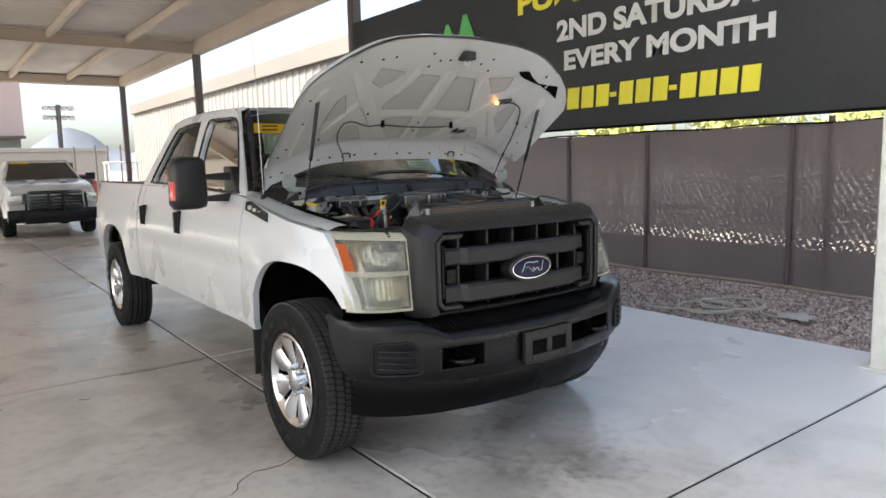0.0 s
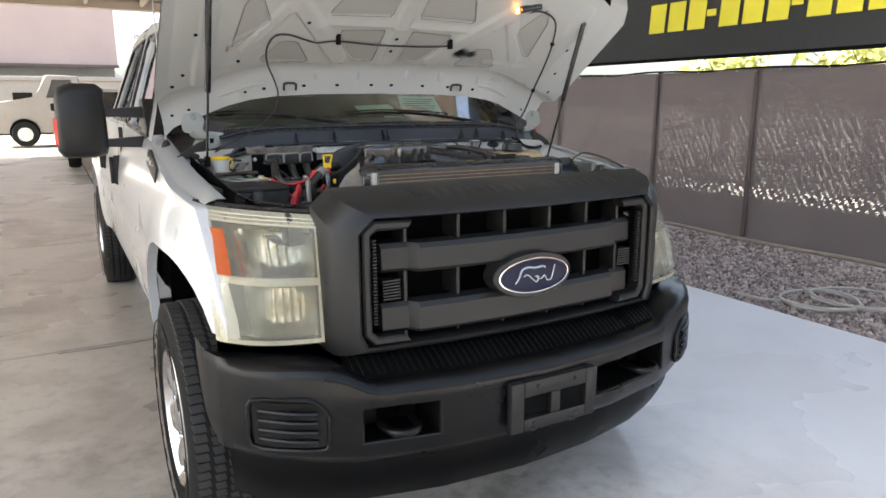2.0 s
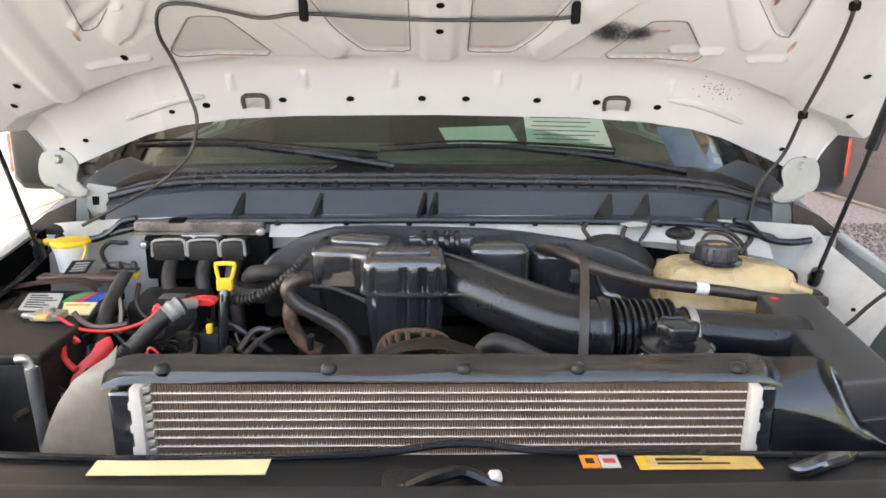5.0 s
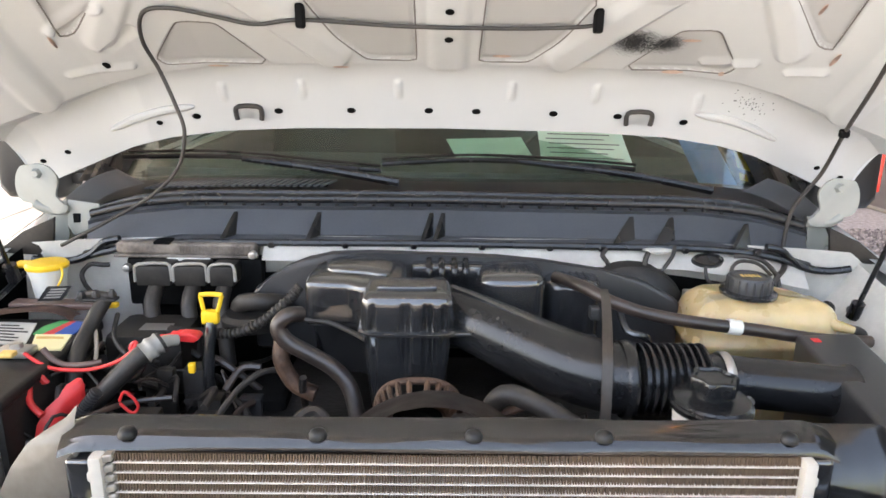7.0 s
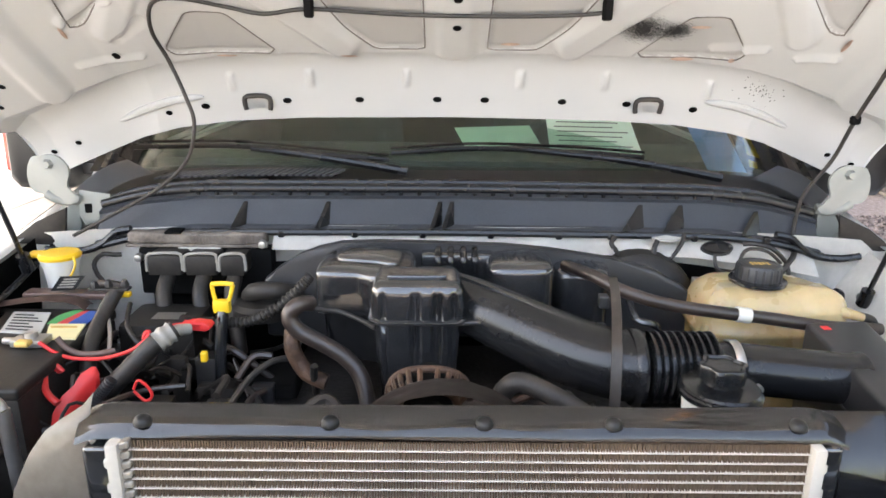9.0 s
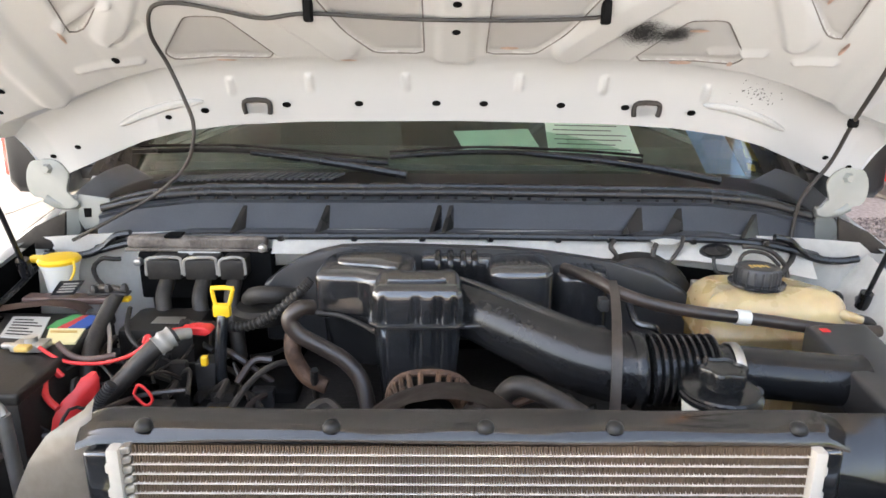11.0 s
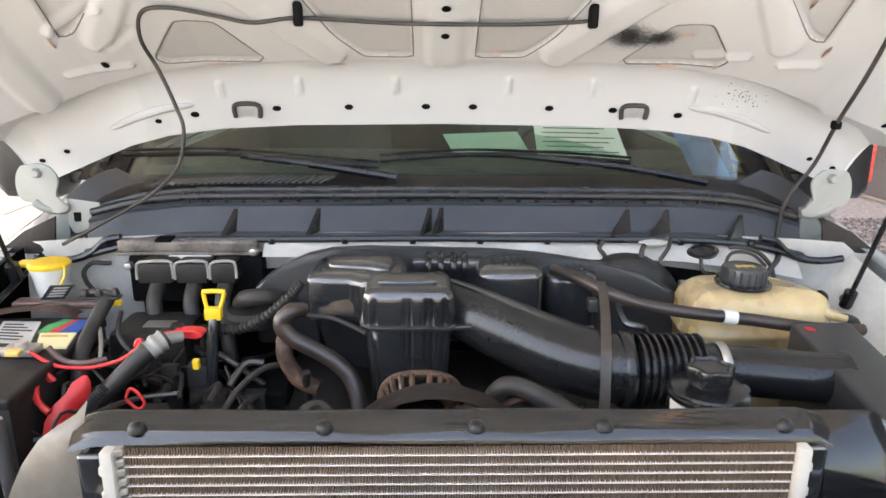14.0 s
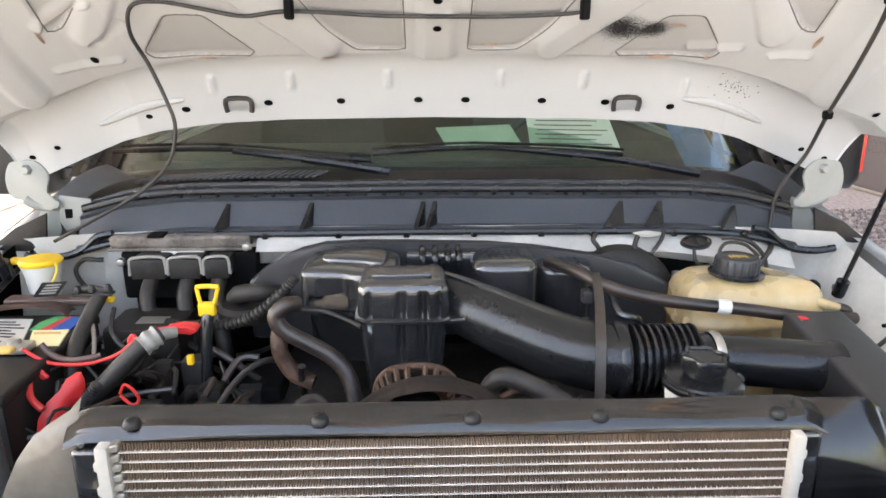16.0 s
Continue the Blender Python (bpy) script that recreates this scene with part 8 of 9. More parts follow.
def moulded(bm, plan, levels, dent=None, k=5):
    """A moulded cover: a rounded plan, levels of (height, inset) and dents pressed into its sides."""
    L = curve_pts([(x, y, 0) for x, y in plan], k, True)
    n = len(L)
    area = sum(L[i].x * L[(i + 1) % n].y - L[(i + 1) % n].x * L[i].y for i in range(n))
    rings = []
    for z, inset in levels:
        ring = []
        for i, p in enumerate(L):
            d = L[(i + 1) % n] - L[i - 1]
            nrm = Vector((-d.y, d.x, 0)).normalized() * (1 if area > 0 else -1)
            q = p + nrm * (inset + (dent(p.x, p.y, z) if dent else 0))
            ring.append(bm.verts.new((q.x, q.y, z)))
        rings.append(ring)
    for a, b in zip(rings, rings[1:]):
        for j in range(n):
            bm.faces.new((a[j], a[(j + 1) % n], b[(j + 1) % n], b[j]))
    bm.faces.new(rings[0])
    z = levels[-1][0]
    c = sum((v.co for v in rings[-1]), Vector()) / n
    last = rings[-1]
    for f, h in ((0.75, 0.0012), (0.4, 0.0022)):
        ring = [bm.verts.new((c.x + (v.co.x - c.x) * f, c.y + (v.co.y - c.y) * f, z + h)) for v in rings[-1]]
        for j in range(n):
            bm.faces.new((last[j], last[(j + 1) % n], ring[(j + 1) % n], ring[j]))
        last = ring
    mid = bm.verts.new((c.x, c.y, z + 0.0025))
    for j in range(n):
        bm.faces.new((last[j], last[(j + 1) % n], mid))
    return bm


def round_plan(x0, x1, y0, y1, r):
    """A rectangle's outline with softened corners, with points along its sides."""
    pts = []
    for cx, cy, a0 in ((x1 - r, y0 + r, -90), (x1 - r, y1 - r, 0), (x0 + r, y1 - r, 90), (x0 + r, y0 + r, 180)):
        pts += [(cx + r * math.cos(radians(a0 + 30 * i)), cy + r * math.sin(radians(a0 + 30 * i))) for i in range(4)]
    n = max(2, int((x1 - x0 - 2 * r) / 0.006))
    return pts + [(x0 + r + (x1 - x0 - 2 * r) * i / n, y0) for i in range(1, n)]


def dome(z0, z1, r):
    """Levels from z0 to z1 with a rounded upper edge."""
    return [(z0, 0.0), (z1 - r, 0.0)] + [(z1 - r + r * math.sin(a), r * (1 - math.cos(a))) for a in (radians(15 * i) for i in range(1, 6))]


# left plenum
PLEN = [(-0.226, 0.966), (-0.210, 0.957), (-0.180, 0.953), (-0.155, 0.950), (-0.130, 0.938), (-0.100, 0.936), (-0.078, 0.955), (-0.068, 0.99), (-0.068, 1.06), (-0.085, 1.085), (-0.14, 1.09), (-0.20, 1.088), (-0.222, 1.06), (-0.228, 1.01)]
part("intake_plenum", moulded(B(), PLEN, dome(1.262, 1.338, 0.014)), M["engine"], eng, "black moulded intake plenum", 60)
part("plenum_top", moulded(B(), [(-0.19, 1.0), (-0.13, 0.985), (-0.10, 0.975), (-0.088, 1.0), (-0.09, 1.05), (-0.13, 1.068), (-0.185, 1.066), (-0.20, 1.035)], dome(1.336, 1.347, 0.009)), M["engine"], eng, angle=60)
part("plenum_skirt", moulded(B(), PLEN, [(1.17, 0.03), (1.24, 0.016), (1.262, 0.012)]), M["ductp"], eng, angle=60)
bm = B()
grid(bm, 6, 4, lambda u, v: (-0.214 + 0.064 * u, 0.9525 - 0.0085 * u + 0.0068 * v, 1.274 + 0.030 * v), 0.002)
part("front_panel", bm, M["gloss"], eng, "flat glossy face of the plenum")
bm = B()
tube(bm, [(-0.245, 0.975, 1.285), (-0.235, 0.96, 1.272), (-0.19, 0.95, 1.27), (-0.15, 0.93, 1.262), (-0.125, 0.90, 1.262)], 0.004, 8, 5)
part("steel_line", bm, M["grime"], eng)
# ribbed resonator
RX0, RX1 = -0.128, 0.008
def flutes(x, y, z):
    if y > 0.872:
        return 0.0
    g = sum(math.exp(-((x - c) / 0.0030) ** 2) for c in (-0.110, -0.066, -0.058, -0.034, -0.026, -0.006))
    return 0.0050 * min(1.0, g) * min(1.0, max(0.0, (z - 1.20) / 0.01)) * min(1.0, max(0.0, (1.336 - z) / 0.012))


RES = round_plan(RX0, RX1, 0.862, 0.962, 0.020)
res = part("resonator", moulded(B(), [(-0.06 + (x + 0.06) * 0.96, y + 0.004) for x, y in RES], [(1.150, 0.012), (1.205, 0.006), (1.25, 0.002), (1.284, 0.0)], flutes, 3), M["engine"], eng, "ribbed black air resonator box", 55)
part("upper_shell", moulded(B(), RES, [(1.2885, 0.0), (1.300, -0.001), (1.326, 0.0)] + [(1.326 + 0.021 * math.sin(a), 0.017 * (1 - math.cos(a))) for a in (radians(15 * i) for i in range(1, 6))], flutes, 3), M["engine"], res, angle=55)
part("flange", moulded(B(), RES, [(1.283, -0.003), (1.2845, -0.0055), (1.288, -0.0055), (1.2895, -0.003)], None, 3), M["engine"], res)
bm = B()
tube(bm, [(-0.098, 0.897, 1.3495), (-0.098, 0.888, 1.3495), (-0.024, 0.888, 1.3500), (-0.024, 0.897, 1.3500)], 0.0034, 8, 4)
part("handle_rib", bm, M["engine"], res)
bm = B()
prism(bm, [(0.0, 0.868), (0.045, 0.874), (0.045, 0.884), (0.0, 0.92)], "z", 1.279, 1.286, 0.002, 1)
part("tab", bm, M["engine"], res)
# air duct
bm = B()
duct = [(-0.035, 0.975, 1.286), (0.0, 0.955, 1.289), (0.05, 0.918, 1.281), (0.115, 0.878, 1.265), (0.175, 0.842, 1.251), (0.225, 0.815, 1.247), (0.262, 0.803, 1.248)]
tube(bm, duct, lambda t: 0.041 + 0.010 * min(1.0, 1.6 * t), 28, 8)
du = part("air_duct", bm, M["ductp"], eng, "fat black air intake duct", 60)
bm = B()
tube(bm, [Vector(p) + Vector((0.006, -0.012, 0.045)) for p in duct[1:5]], 0.004, 6, 5)
part("seam", bm, M["engine"], du)
bm = B()
prof = [(0.0, 0.255)]
for i in range(9):
    h = 0.262 + i * 0.0108
    prof += [(0.043, h), (0.051, h + 0.003), (0.051, h + 0.0055), (0.043, h + 0.0085)]
prof += [(0.036, 0.364), (0.036, 0.380), (0.0, 0.380)]
lathe(bm, prof, (0.0, 0.800, 1.250), "x", 32)
part("bellows", bm, M["ductp"], du, "black rubber bellows", 60)
bm = B()
lathe(bm, [(0.053, 0.240), (0.056, 0.244), (0.056, 0.252), (0.053, 0.256)], (0.0, 0.803, 1.248), "x", 32)
part("band", bm, M["ductp"], du, "black duct band", 60)
bm = B()
lathe(bm, [(0.038, 0.378), (0.0395, 0.379), (0.0395, 0.390), (0.038, 0.391)], (0.0, 0.800, 1.250), "x", 32)
part("hose_clamp", bm, M["steel"], du, "silver hose clamp", 60)
bm = B()
tube(bm, [(0.375, 0.80, 1.250), (0.45, 0.795, 1.246), (0.53, 0.79, 1.240), (0.56, 0.79, 1.238)], lambda t: 0.036 if t < 0.9 else 0.039, 24, 5)
part("intake_tube", bm, M["ductp"], du, "smooth black intake tube")
bm = B()
lathe(bm, [(0, -0.006), (0.006, -0.006), (0.006, 0.002), (0, 0.003)], (0.402, 0.752, 1.243), "y", 10)
part("screw", bm, M["steel"], du)
# air filter box
bm = B()
AB = [(0.506, 0.590), (0.594, 0.605), (0.655, 0.940), (0.552, 0.929)]
prism(bm, AB, "z", 1.03, 1.266, 0.007, 3)
ab = part("air_filter_box", bm, M["satin"], truck, "angular satin black air filter box")
rbox("red_dot", (0.566, 0.900, 1.2655), (0.578, 0.912, 1.2675), 0.0, M["red"], ab)
bm = B()
prism(bm, [(0.502, 0.585), (0.598, 0.600), (0.659, 0.944), (0.548, 0.933)], "z", 1.205, 1.211, 0.002, 1)
part("lid_seam", bm, M["satin"], ab)
# boxes at the back right
part("valve_cover_end", moulded(B(), [(0.052, 1.02), (0.064, 0.994), (0.10, 0.99), (0.15, 0.996), (0.166, 1.02), (0.166, 1.08), (0.15, 1.10), (0.08, 1.10), (0.056, 1.07)], dome(1.23, 1.334, 0.016)), M["engine"], eng, "black moulded cover", 60)
for k in range(6):
    bm = B()
    tube(bm, [(0.085 + 0.011 * k, 1.02, 1.3345), (0.082 + 0.011 * k, 1.065, 1.336)], 0.002, 6, 1)
    part("fine_rib", bm, M["engine"], eng)
part("coil_cover", moulded(B(), [(0.172, 1.06), (0.184, 1.038), (0.22, 1.034), (0.256, 1.038), (0.27, 1.06), (0.275, 1.11), (0.262, 1.13), (0.20, 1.13), (0.178, 1.11)], dome(1.17, 1.310, 0.013), lambda x, y, z: 0.004 * math.exp(-((x - 0.205) / 0.005) ** 2) if y < 1.06 else 0.0), M["engine"], eng, "black coil cover", 60)
for k in range(5):
    bm = B()
    tube(bm, [(0.200 + 0.012 * k, 1.06, 1.3115), (0.198 + 0.012 * k, 1.10, 1.3125)], 0.002, 6, 1)
    part("fine_rib", bm, M["engine"], eng)
for x in (-0.030, -0.008, 0.014, 0.034):
    bm = B()
    tube(bm, [(x, 1.055, 1.285), (x, 1.050, 1.318), (x, 1.058, 1.333), (x, 1.08, 1.337)], 0.006, 8, 3)
    part("runner_rib", bm, M["ductp"], eng)
bm = B()
box(bm, (-0.060, 1.058, 1.22), (0.068, 1.10, 1.332), 0.008, 2)
part("throttle_body", bm, M["engine"], eng)
# bracket strap and long hose
bm = B()
loft(bm, [[(x - 0.007, y, z), (x + 0.007, y, z), (x + 0.007, y + 0.004, z + 0.003), (x - 0.007, y + 0.004, z + 0.003)] for x, y, z in ((0.207, 0.735, 1.17), (0.210, 0.746, 1.235), (0.213, 0.766, 1.288), (0.2145, 0.778, 1.300), (0.226, 0.83, 1.314), (0.240, 0.90, 1.322), (0.252, 0.965, 1.322))])
part("strap", bm, M["strap"], eng, "worn grey steel strap")
bm = B()
tube(bm, [(0.19, 1.06, 1.315), (0.225, 1.0, 1.318), (0.262, 0.958, 1.308), (0.32, 0.945, 1.292), (0.40, 0.945, 1.278), (0.50, 0.945, 1.266), (0.60, 0.95, 1.250), (0.70, 0.97, 1.238)], 0.0105, 12, 6)
lh = part("heater_hose", bm, M["rusthose"], truck, "long black rubber hose")
bm = B()
tube(bm, [(0.448, 0.945, 1.2725), (0.470, 0.945, 1.2700)], 0.0125, 12, 1)
part("tape", bm, M["whitep"], lh, "white tape band")
bm = B()
tube(bm, [(0.278, 0.955, 1.29), (0.285, 0.93, 1.268), (0.31, 0.925, 1.262), (0.325, 0.94, 1.24), (0.325, 0.94, 1.19)], 0.006, 8, 5)
part("breather", bm, M["engine"], eng)
for z in (1.235, 1.285):
    rbox("clip", (0.225, 0.93, z), (0.24, 0.95, z + 0.02), 0.003, M["satin"], eng)

# coolant reservoir
bm = B()
RS = [(0.416, 1.035), (0.420, 1.012), (0.436, 1.000), (0.462, 0.992), (0.52, 0.990), (0.59, 0.992), (0.645, 0.998), (0.672, 1.010), (0.682, 1.035), (0.672, 1.075), (0.645, 1.12), (0.605, 1.150), (0.53, 1.156), (0.47, 1.155), (0.428, 1.12), (0.418, 1.08)]
def scallop(x, y, z):
    if y > 1.02 or x > 0.64:
        return 0.0
    return 0.0055 * (0.5 + 0.5 * math.cos(2 * math.pi * (x - 0.452) / 0.068)) ** 2 * min(1.0, max(0.0, (z - 1.226) / 0.02)) * (1.0 if z < 1.275 else 0.4)


moulded(bm, RS, [(1.05, 0.020), (1.12, 0.010), (1.205, 0.005), (1.209, 0.0), (1.217, 0.0), (1.221, 0.005), (1.236, 0.004), (1.252, 0.005), (1.264, 0.009), (1.273, 0.015), (1.281, 0.026), (1.286, 0.040), (1.288, 0.056)], scallop, 6)
resv = part("coolant_reservoir", bm, M["cream"], truck, "translucent cream coolant reservoir with black cap", 60)
bm = B()
lathe(bm, [(0.040, 0.0), (0.048, 0.001), (0.048, 0.006), (0.040, 0.008)] + [(0, 0.008)], (0.530, 1.060, 1.2875), "z", 32)
part("neck_ring", bm, M["engine"], resv)
bm = B()
lathe(bm, [(0.036, 0.0), (0.037, 0.024), (0.034, 0.029), (0.028, 0.030), (0.026, 0.028), (0, 0.028)], (0.530, 1.060, 1.293), "z", 40)
cap = part("cap", bm, M["satin"], resv, "ribbed black filler cap")
for k in range(18):
    a = 2 * math.pi * k / 18
    bm = B()
    tube(bm, [(0.530 + 0.037 * math.cos(a), 1.060 + 0.037 * math.sin(a), 1.296), (0.530 + 0.036 * math.cos(a), 1.060 + 0.036 * math.sin(a), 1.319)], 0.0025, 6, 1)
    part("grip_rib", bm, M["satin"], cap)
bm = B()
for k in range(5):
    box(bm, (0.514 + 0.007 * k, 1.052 + 0.003 * (k % 2), 1.3215), (0.518 + 0.007 * k, 1.066, 1.3222))
part("cap_print", bm, M["goldlab"], cap)
bm = B()
tube(bm, [(0.446, 1.005, 1.204), (0.428, 0.985, 1.204), (0.416, 0.985, 1.216), (0.424, 1.0, 1.226)], 0.0075, 8, 5)
part("lug", bm, M["cream"], resv)
bm = B()
tube(bm, [(0.655, 1.015, 1.252), (0.676, 1.010, 1.247), (0.694, 1.008, 1.243)], lambda t: 0.011 - 0.004 * t, 12, 3)
part("outlet", bm, M["cream"], resv)
bm = B()
tube(bm, [(0.690, 1.010, 1.244), (0.712, 1.012, 1.236), (0.722, 1.02, 1.215), (0.722, 1.03, 1.17)], 0.008, 10, 4)
part("outlet_hose", bm, M["rubber"], resv)
rbox("level_block", (0.585, 0.985, 1.13), (0.66, 1.0, 1.165), 0.006, M["cream"], resv)
# power steering reservoir
PX, PY, PZ = 0.334, 0.712, 1.257
ps = part("steering_reservoir", lathe(B(), [(0, -0.06), (0.042, -0.06), (0.047, 0.0), (0, 0.0)], (PX, PY, PZ), "z", 32), M["whitep"], truck, "white steering fluid reservoir with black cap")
bm = B()
lathe(bm, [(0.0495, -0.004), (0.052, -0.001), (0.052, 0.004), (0.0495, 0.006), (0.0495, 0.008), (0.047, 0.011), (0.034, 0.013), (0.022, 0.014), (0.021, 0.024), (0.0, 0.024)], (PX, PY, PZ), "z", 48)
part("cap_rim", bm, M["ductp"], ps)
bm = B()
n = 60
kn = lambda k, z: [(PX + 0.029 * k * (1 + 0.09 * math.cos(6 * a)) * math.cos(a), PY + 0.029 * k * (1 + 0.09 * math.cos(6 * a)) * math.sin(a), PZ + z) for a in (2 * math.pi * i / n for i in range(n))]
loft(bm, [kn(0.90, 0.021), kn(0.99, 0.023), kn(1.0, 0.027), kn(1.0, 0.038), kn(0.95, 0.041), kn(0.8, 0.042), kn(0.74, 0.039), kn(0.4, 0.0385)])
part("knob", bm, M["ductp"], ps)
# alternator, fan and pipes
rg0 = random.Random(77)
AX, AY, AZ = -0.040, 0.745, 1.222
alt = part("alternator", lathe(B(), [(0, -0.045), (0.028, -0.044), (0.038, -0.034), (0.044, -0.02), (0.040, 0.01), (0.030, 0.06), (0, 0.06)], (AX, AY, AZ), "y", 40), M["dark"], truck, "rusty alternator behind the radiator")
def ring_pt(a, k, dy):
    c, d = math.cos(a), math.sin(a)
    return (AX + 0.054 * k * math.copysign(abs(c) ** 0.75, c), AY + dy, AZ + 0.055 * k * abs(d) ** 0.6)


for k in range(10):
    a = math.pi * (0.12 + 0.76 * k / 9)
    bm = B()
    tube(bm, [ring_pt(a, 0.74, -0.040), ring_pt(a, 0.90, -0.036), ring_pt(a, 1.0, -0.014)], 0.0040, 6, 2)
    part("cooling_finger", bm, M["rust"], alt)
for rr, dy, w in ((1.0, -0.012, 0.0050), (0.72, -0.040, 0.0055)):
    bm = B()
    tube(bm, [ring_pt(math.pi * (0.02 + 0.96 * k / 16), rr, dy) for k in range(17)], w, 8, 3)
    part("fan_ring", bm, M["rust"], alt)
bm = B()
grid(bm, 30, 8, lambda u, v: (-0.115 + 0.19 * u, 0.640 + 0.05 * v, 1.250 + 0.040 * math.sin(math.pi * u) ** 0.8 - 0.004 * v + 0.002 * noise.noise((u * 9, v * 3, 7))), 0.006)
part("fan_shroud", bm, M["rusthose"], truck, "dusty brown fan shroud edge", 60)
bm = B()
tube(bm, [(0.052, 0.74, 1.22), (0.062, 0.73, 1.252), (0.085, 0.72, 1.264), (0.14, 0.70, 1.244), (0.20, 0.68, 1.210)], 0.0135, 16, 6)
part("coolant_pipe", bm, M["rubber"], truck, "rusty brown coolant pipe")
bm = B()
tube(bm, [(-0.222, 0.90, 1.302), (-0.237, 0.885, 1.306), (-0.252, 0.88, 1.290), (-0.240, 0.878, 1.268), (-0.205, 0.875, 1.248), (-0.170, 0.87, 1.228), (-0.145, 0.86, 1.201), (-0.132, 0.84, 1.158), (-0.13, 0.82, 1.12)], 0.0125, 14, 6)
part("coolant_hose", bm, M["rusthose"], truck, "worn brown rubber hose")
bm = B()
tube(bm, [(-0.250, 0.89, 1.262), (-0.250, 0.88, 1.240), (-0.242, 0.88, 1.215), (-0.226, 0.875, 1.196), (-0.198, 0.87, 1.185)], 0.0125, 12, 6)
part("coolant_hose", bm, M["rust"], truck, "rusty elbow hose")
for pts, r, mm in (([(-0.335, 0.80, 1.17), (-0.31, 0.85, 1.20), (-0.28, 0.88, 1.215), (-0.25, 0.90, 1.21)], 0.005, "rubber"), ([(-0.23, 0.76, 1.15), (-0.21, 0.775, 1.19), (-0.185, 0.79, 1.20), (-0.16, 0.775, 1.18)], 0.009, "rubber"), ([(-0.19, 0.74, 1.14), (-0.183, 0.75, 1.18), (-0.178, 0.76, 1.195)], 0.005, "grime"), ([(-0.22, 0.9, 1.15), (-0.215, 0.86, 1.20), (-0.212, 0.85, 1.222)], 0.006, "grime")):
    part("wiring", tube(B(), pts, r, 8, 6), M[mm], truck, "engine wiring and small pipes")

for k in range(22):
    x, y, z = rg0.uniform(-0.24, 0.20), rg0.uniform(0.72, 0.86), rg0.uniform(1.10, 1.19)
    a, L = rg0.uniform(0, 6.28), rg0.uniform(0.05, 0.12)
    part("wiring", tube(B(), [(x, y, z), (x + L * 0.5 * math.cos(a), y + L * 0.4 * math.sin(a), z + rg0.uniform(0, 0.03)), (x + L * math.cos(a + 0.6), y + L * 0.7 * math.sin(a + 0.6), z - 0.03)], rg0.choice((0.002, 0.003, 0.006, 0.009)), 8, 5), M[rg0.choice(("rubber", "grime", "rust", "rusthose"))], truck, "grimy pipes and wiring at the engine front")
# dipstick
bm = B()
tube(bm, [(-0.392, 0.960, 1.309), (-0.3895, 0.960, 1.290), (-0.3865, 0.960, 1.279)], 0.0035, 8, 4)
tube(bm, [(-0.358, 0.960, 1.309), (-0.3635, 0.960, 1.290), (-0.3680, 0.960, 1.279)], 0.0035, 8, 4)
tube(bm, [(-0.393, 0.960, 1.310), (-0.375, 0.960, 1.3115), (-0.357, 0.960, 1.310)], 0.0040, 8, 4)
box(bm, (-0.392, 0.952, 1.262), (-0.364, 0.968, 1.284), 0.005, 2)
dp = part("dipstick", bm, M["yellow"], truck, "yellow oil dipstick handle on black tube")
bm = B()
tube(bm, [(-0.378, 0.960, 1.264), (-0.382, 0.945, 1.20), (-0.385, 0.93, 1.05)], 0.010, 10, 3)
part("tube", bm, M["engine"], dp)

# coil packs and control module on the left of the firewall
mod = part("control_module", box(B(), (-0.598, 1.165, 1.215), (-0.345, 1.205, 1.308), 0.008, 2), M["dark"], truck, "black control module with three plugs")
rbox("mount_plate", (-0.618, 1.172, 1.313), (-0.356, 1.2, 1.336), 0.006, M["plate"], mod, "brown grey finned plate")
rgm = random.Random(31)
for k in range(24):
    x = -0.500 + 0.0058 * k
    rbox("plate_fin", (x, 1.1705, 1.316 + rgm.uniform(0, 0.002)), (x + 0.003, 1.173, 1.332 - rgm.uniform(0, 0.003)), 0.0, M["plate"], mod)
rbox("plate_lip", (-0.620, 1.166, 1.309), (-0.352, 1.174, 1.315), 0.002, M["plate"], mod)
rbox("plate_tab", (-0.545, 1.168, 1.334), (-0.515, 1.198, 1.340), 0.002, M["dark"], mod)
rbox("part_label", (-0.520, 1.1635, 1.303), (-0.440, 1.166, 1.310), 0.001, M["wlabel"], mod, "pale paper label strip")
for x0, x1 in ((-0.561, -0.499), (-0.492, -0.435), (-0.428, -0.384)):
    bm = B()
    box(bm, (x0, 1.115, 1.270), (x1, 1.17, 1.308), 0.005, 2)
    pl = part("plug", bm, M["battery"], mod)
    bm = B()
    tube(bm, [(x0 - 0.002, 1.118, 1.278), (x0 - 0.001, 1.118, 1.300), (x0 + 0.006, 1.118, 1.311), (x1 - 0.006, 1.118, 1.313), (x1 + 0.001, 1.118, 1.303), (x1 + 0.002, 1.118, 1.280)], 0.0030, 8, 2)
    part("bail", bm, M["latch"], pl, "pale plug latch")
    bm = B()
    tube(bm, [((x0 + x1) / 2, 1.13, 1.265), ((x0 + x1) / 2, 1.10, 1.24), ((x0 + x1) / 2 + 0.01, 1.08, 1.20), ((x0 + x1) / 2 + 0.02, 1.06, 1.14)], 0.014, 10, 5)
    part("loom", bm, M["rubber"], pl)
for x, z in ((-0.360, 1.318), (-0.595, 1.29)):
    bm = B()
    lathe(bm, [(0, -0.012), (0.007, -0.010), (0.009, 0.0), (0, 0.0)], (x, 1.165, z), "y", 8)
    part("bolt", bm, M["steel"], mod)
bm = B()
pts = curve_pts([(-0.46, 1.0, 1.232), (-0.425, 0.985, 1.234), (-0.387, 0.975, 1.239), (-0.34, 0.97, 1.242), (-0.292, 0.97, 1.267), (-0.249, 0.97, 1.306), (-0.236, 0.975, 1.321)], 26)
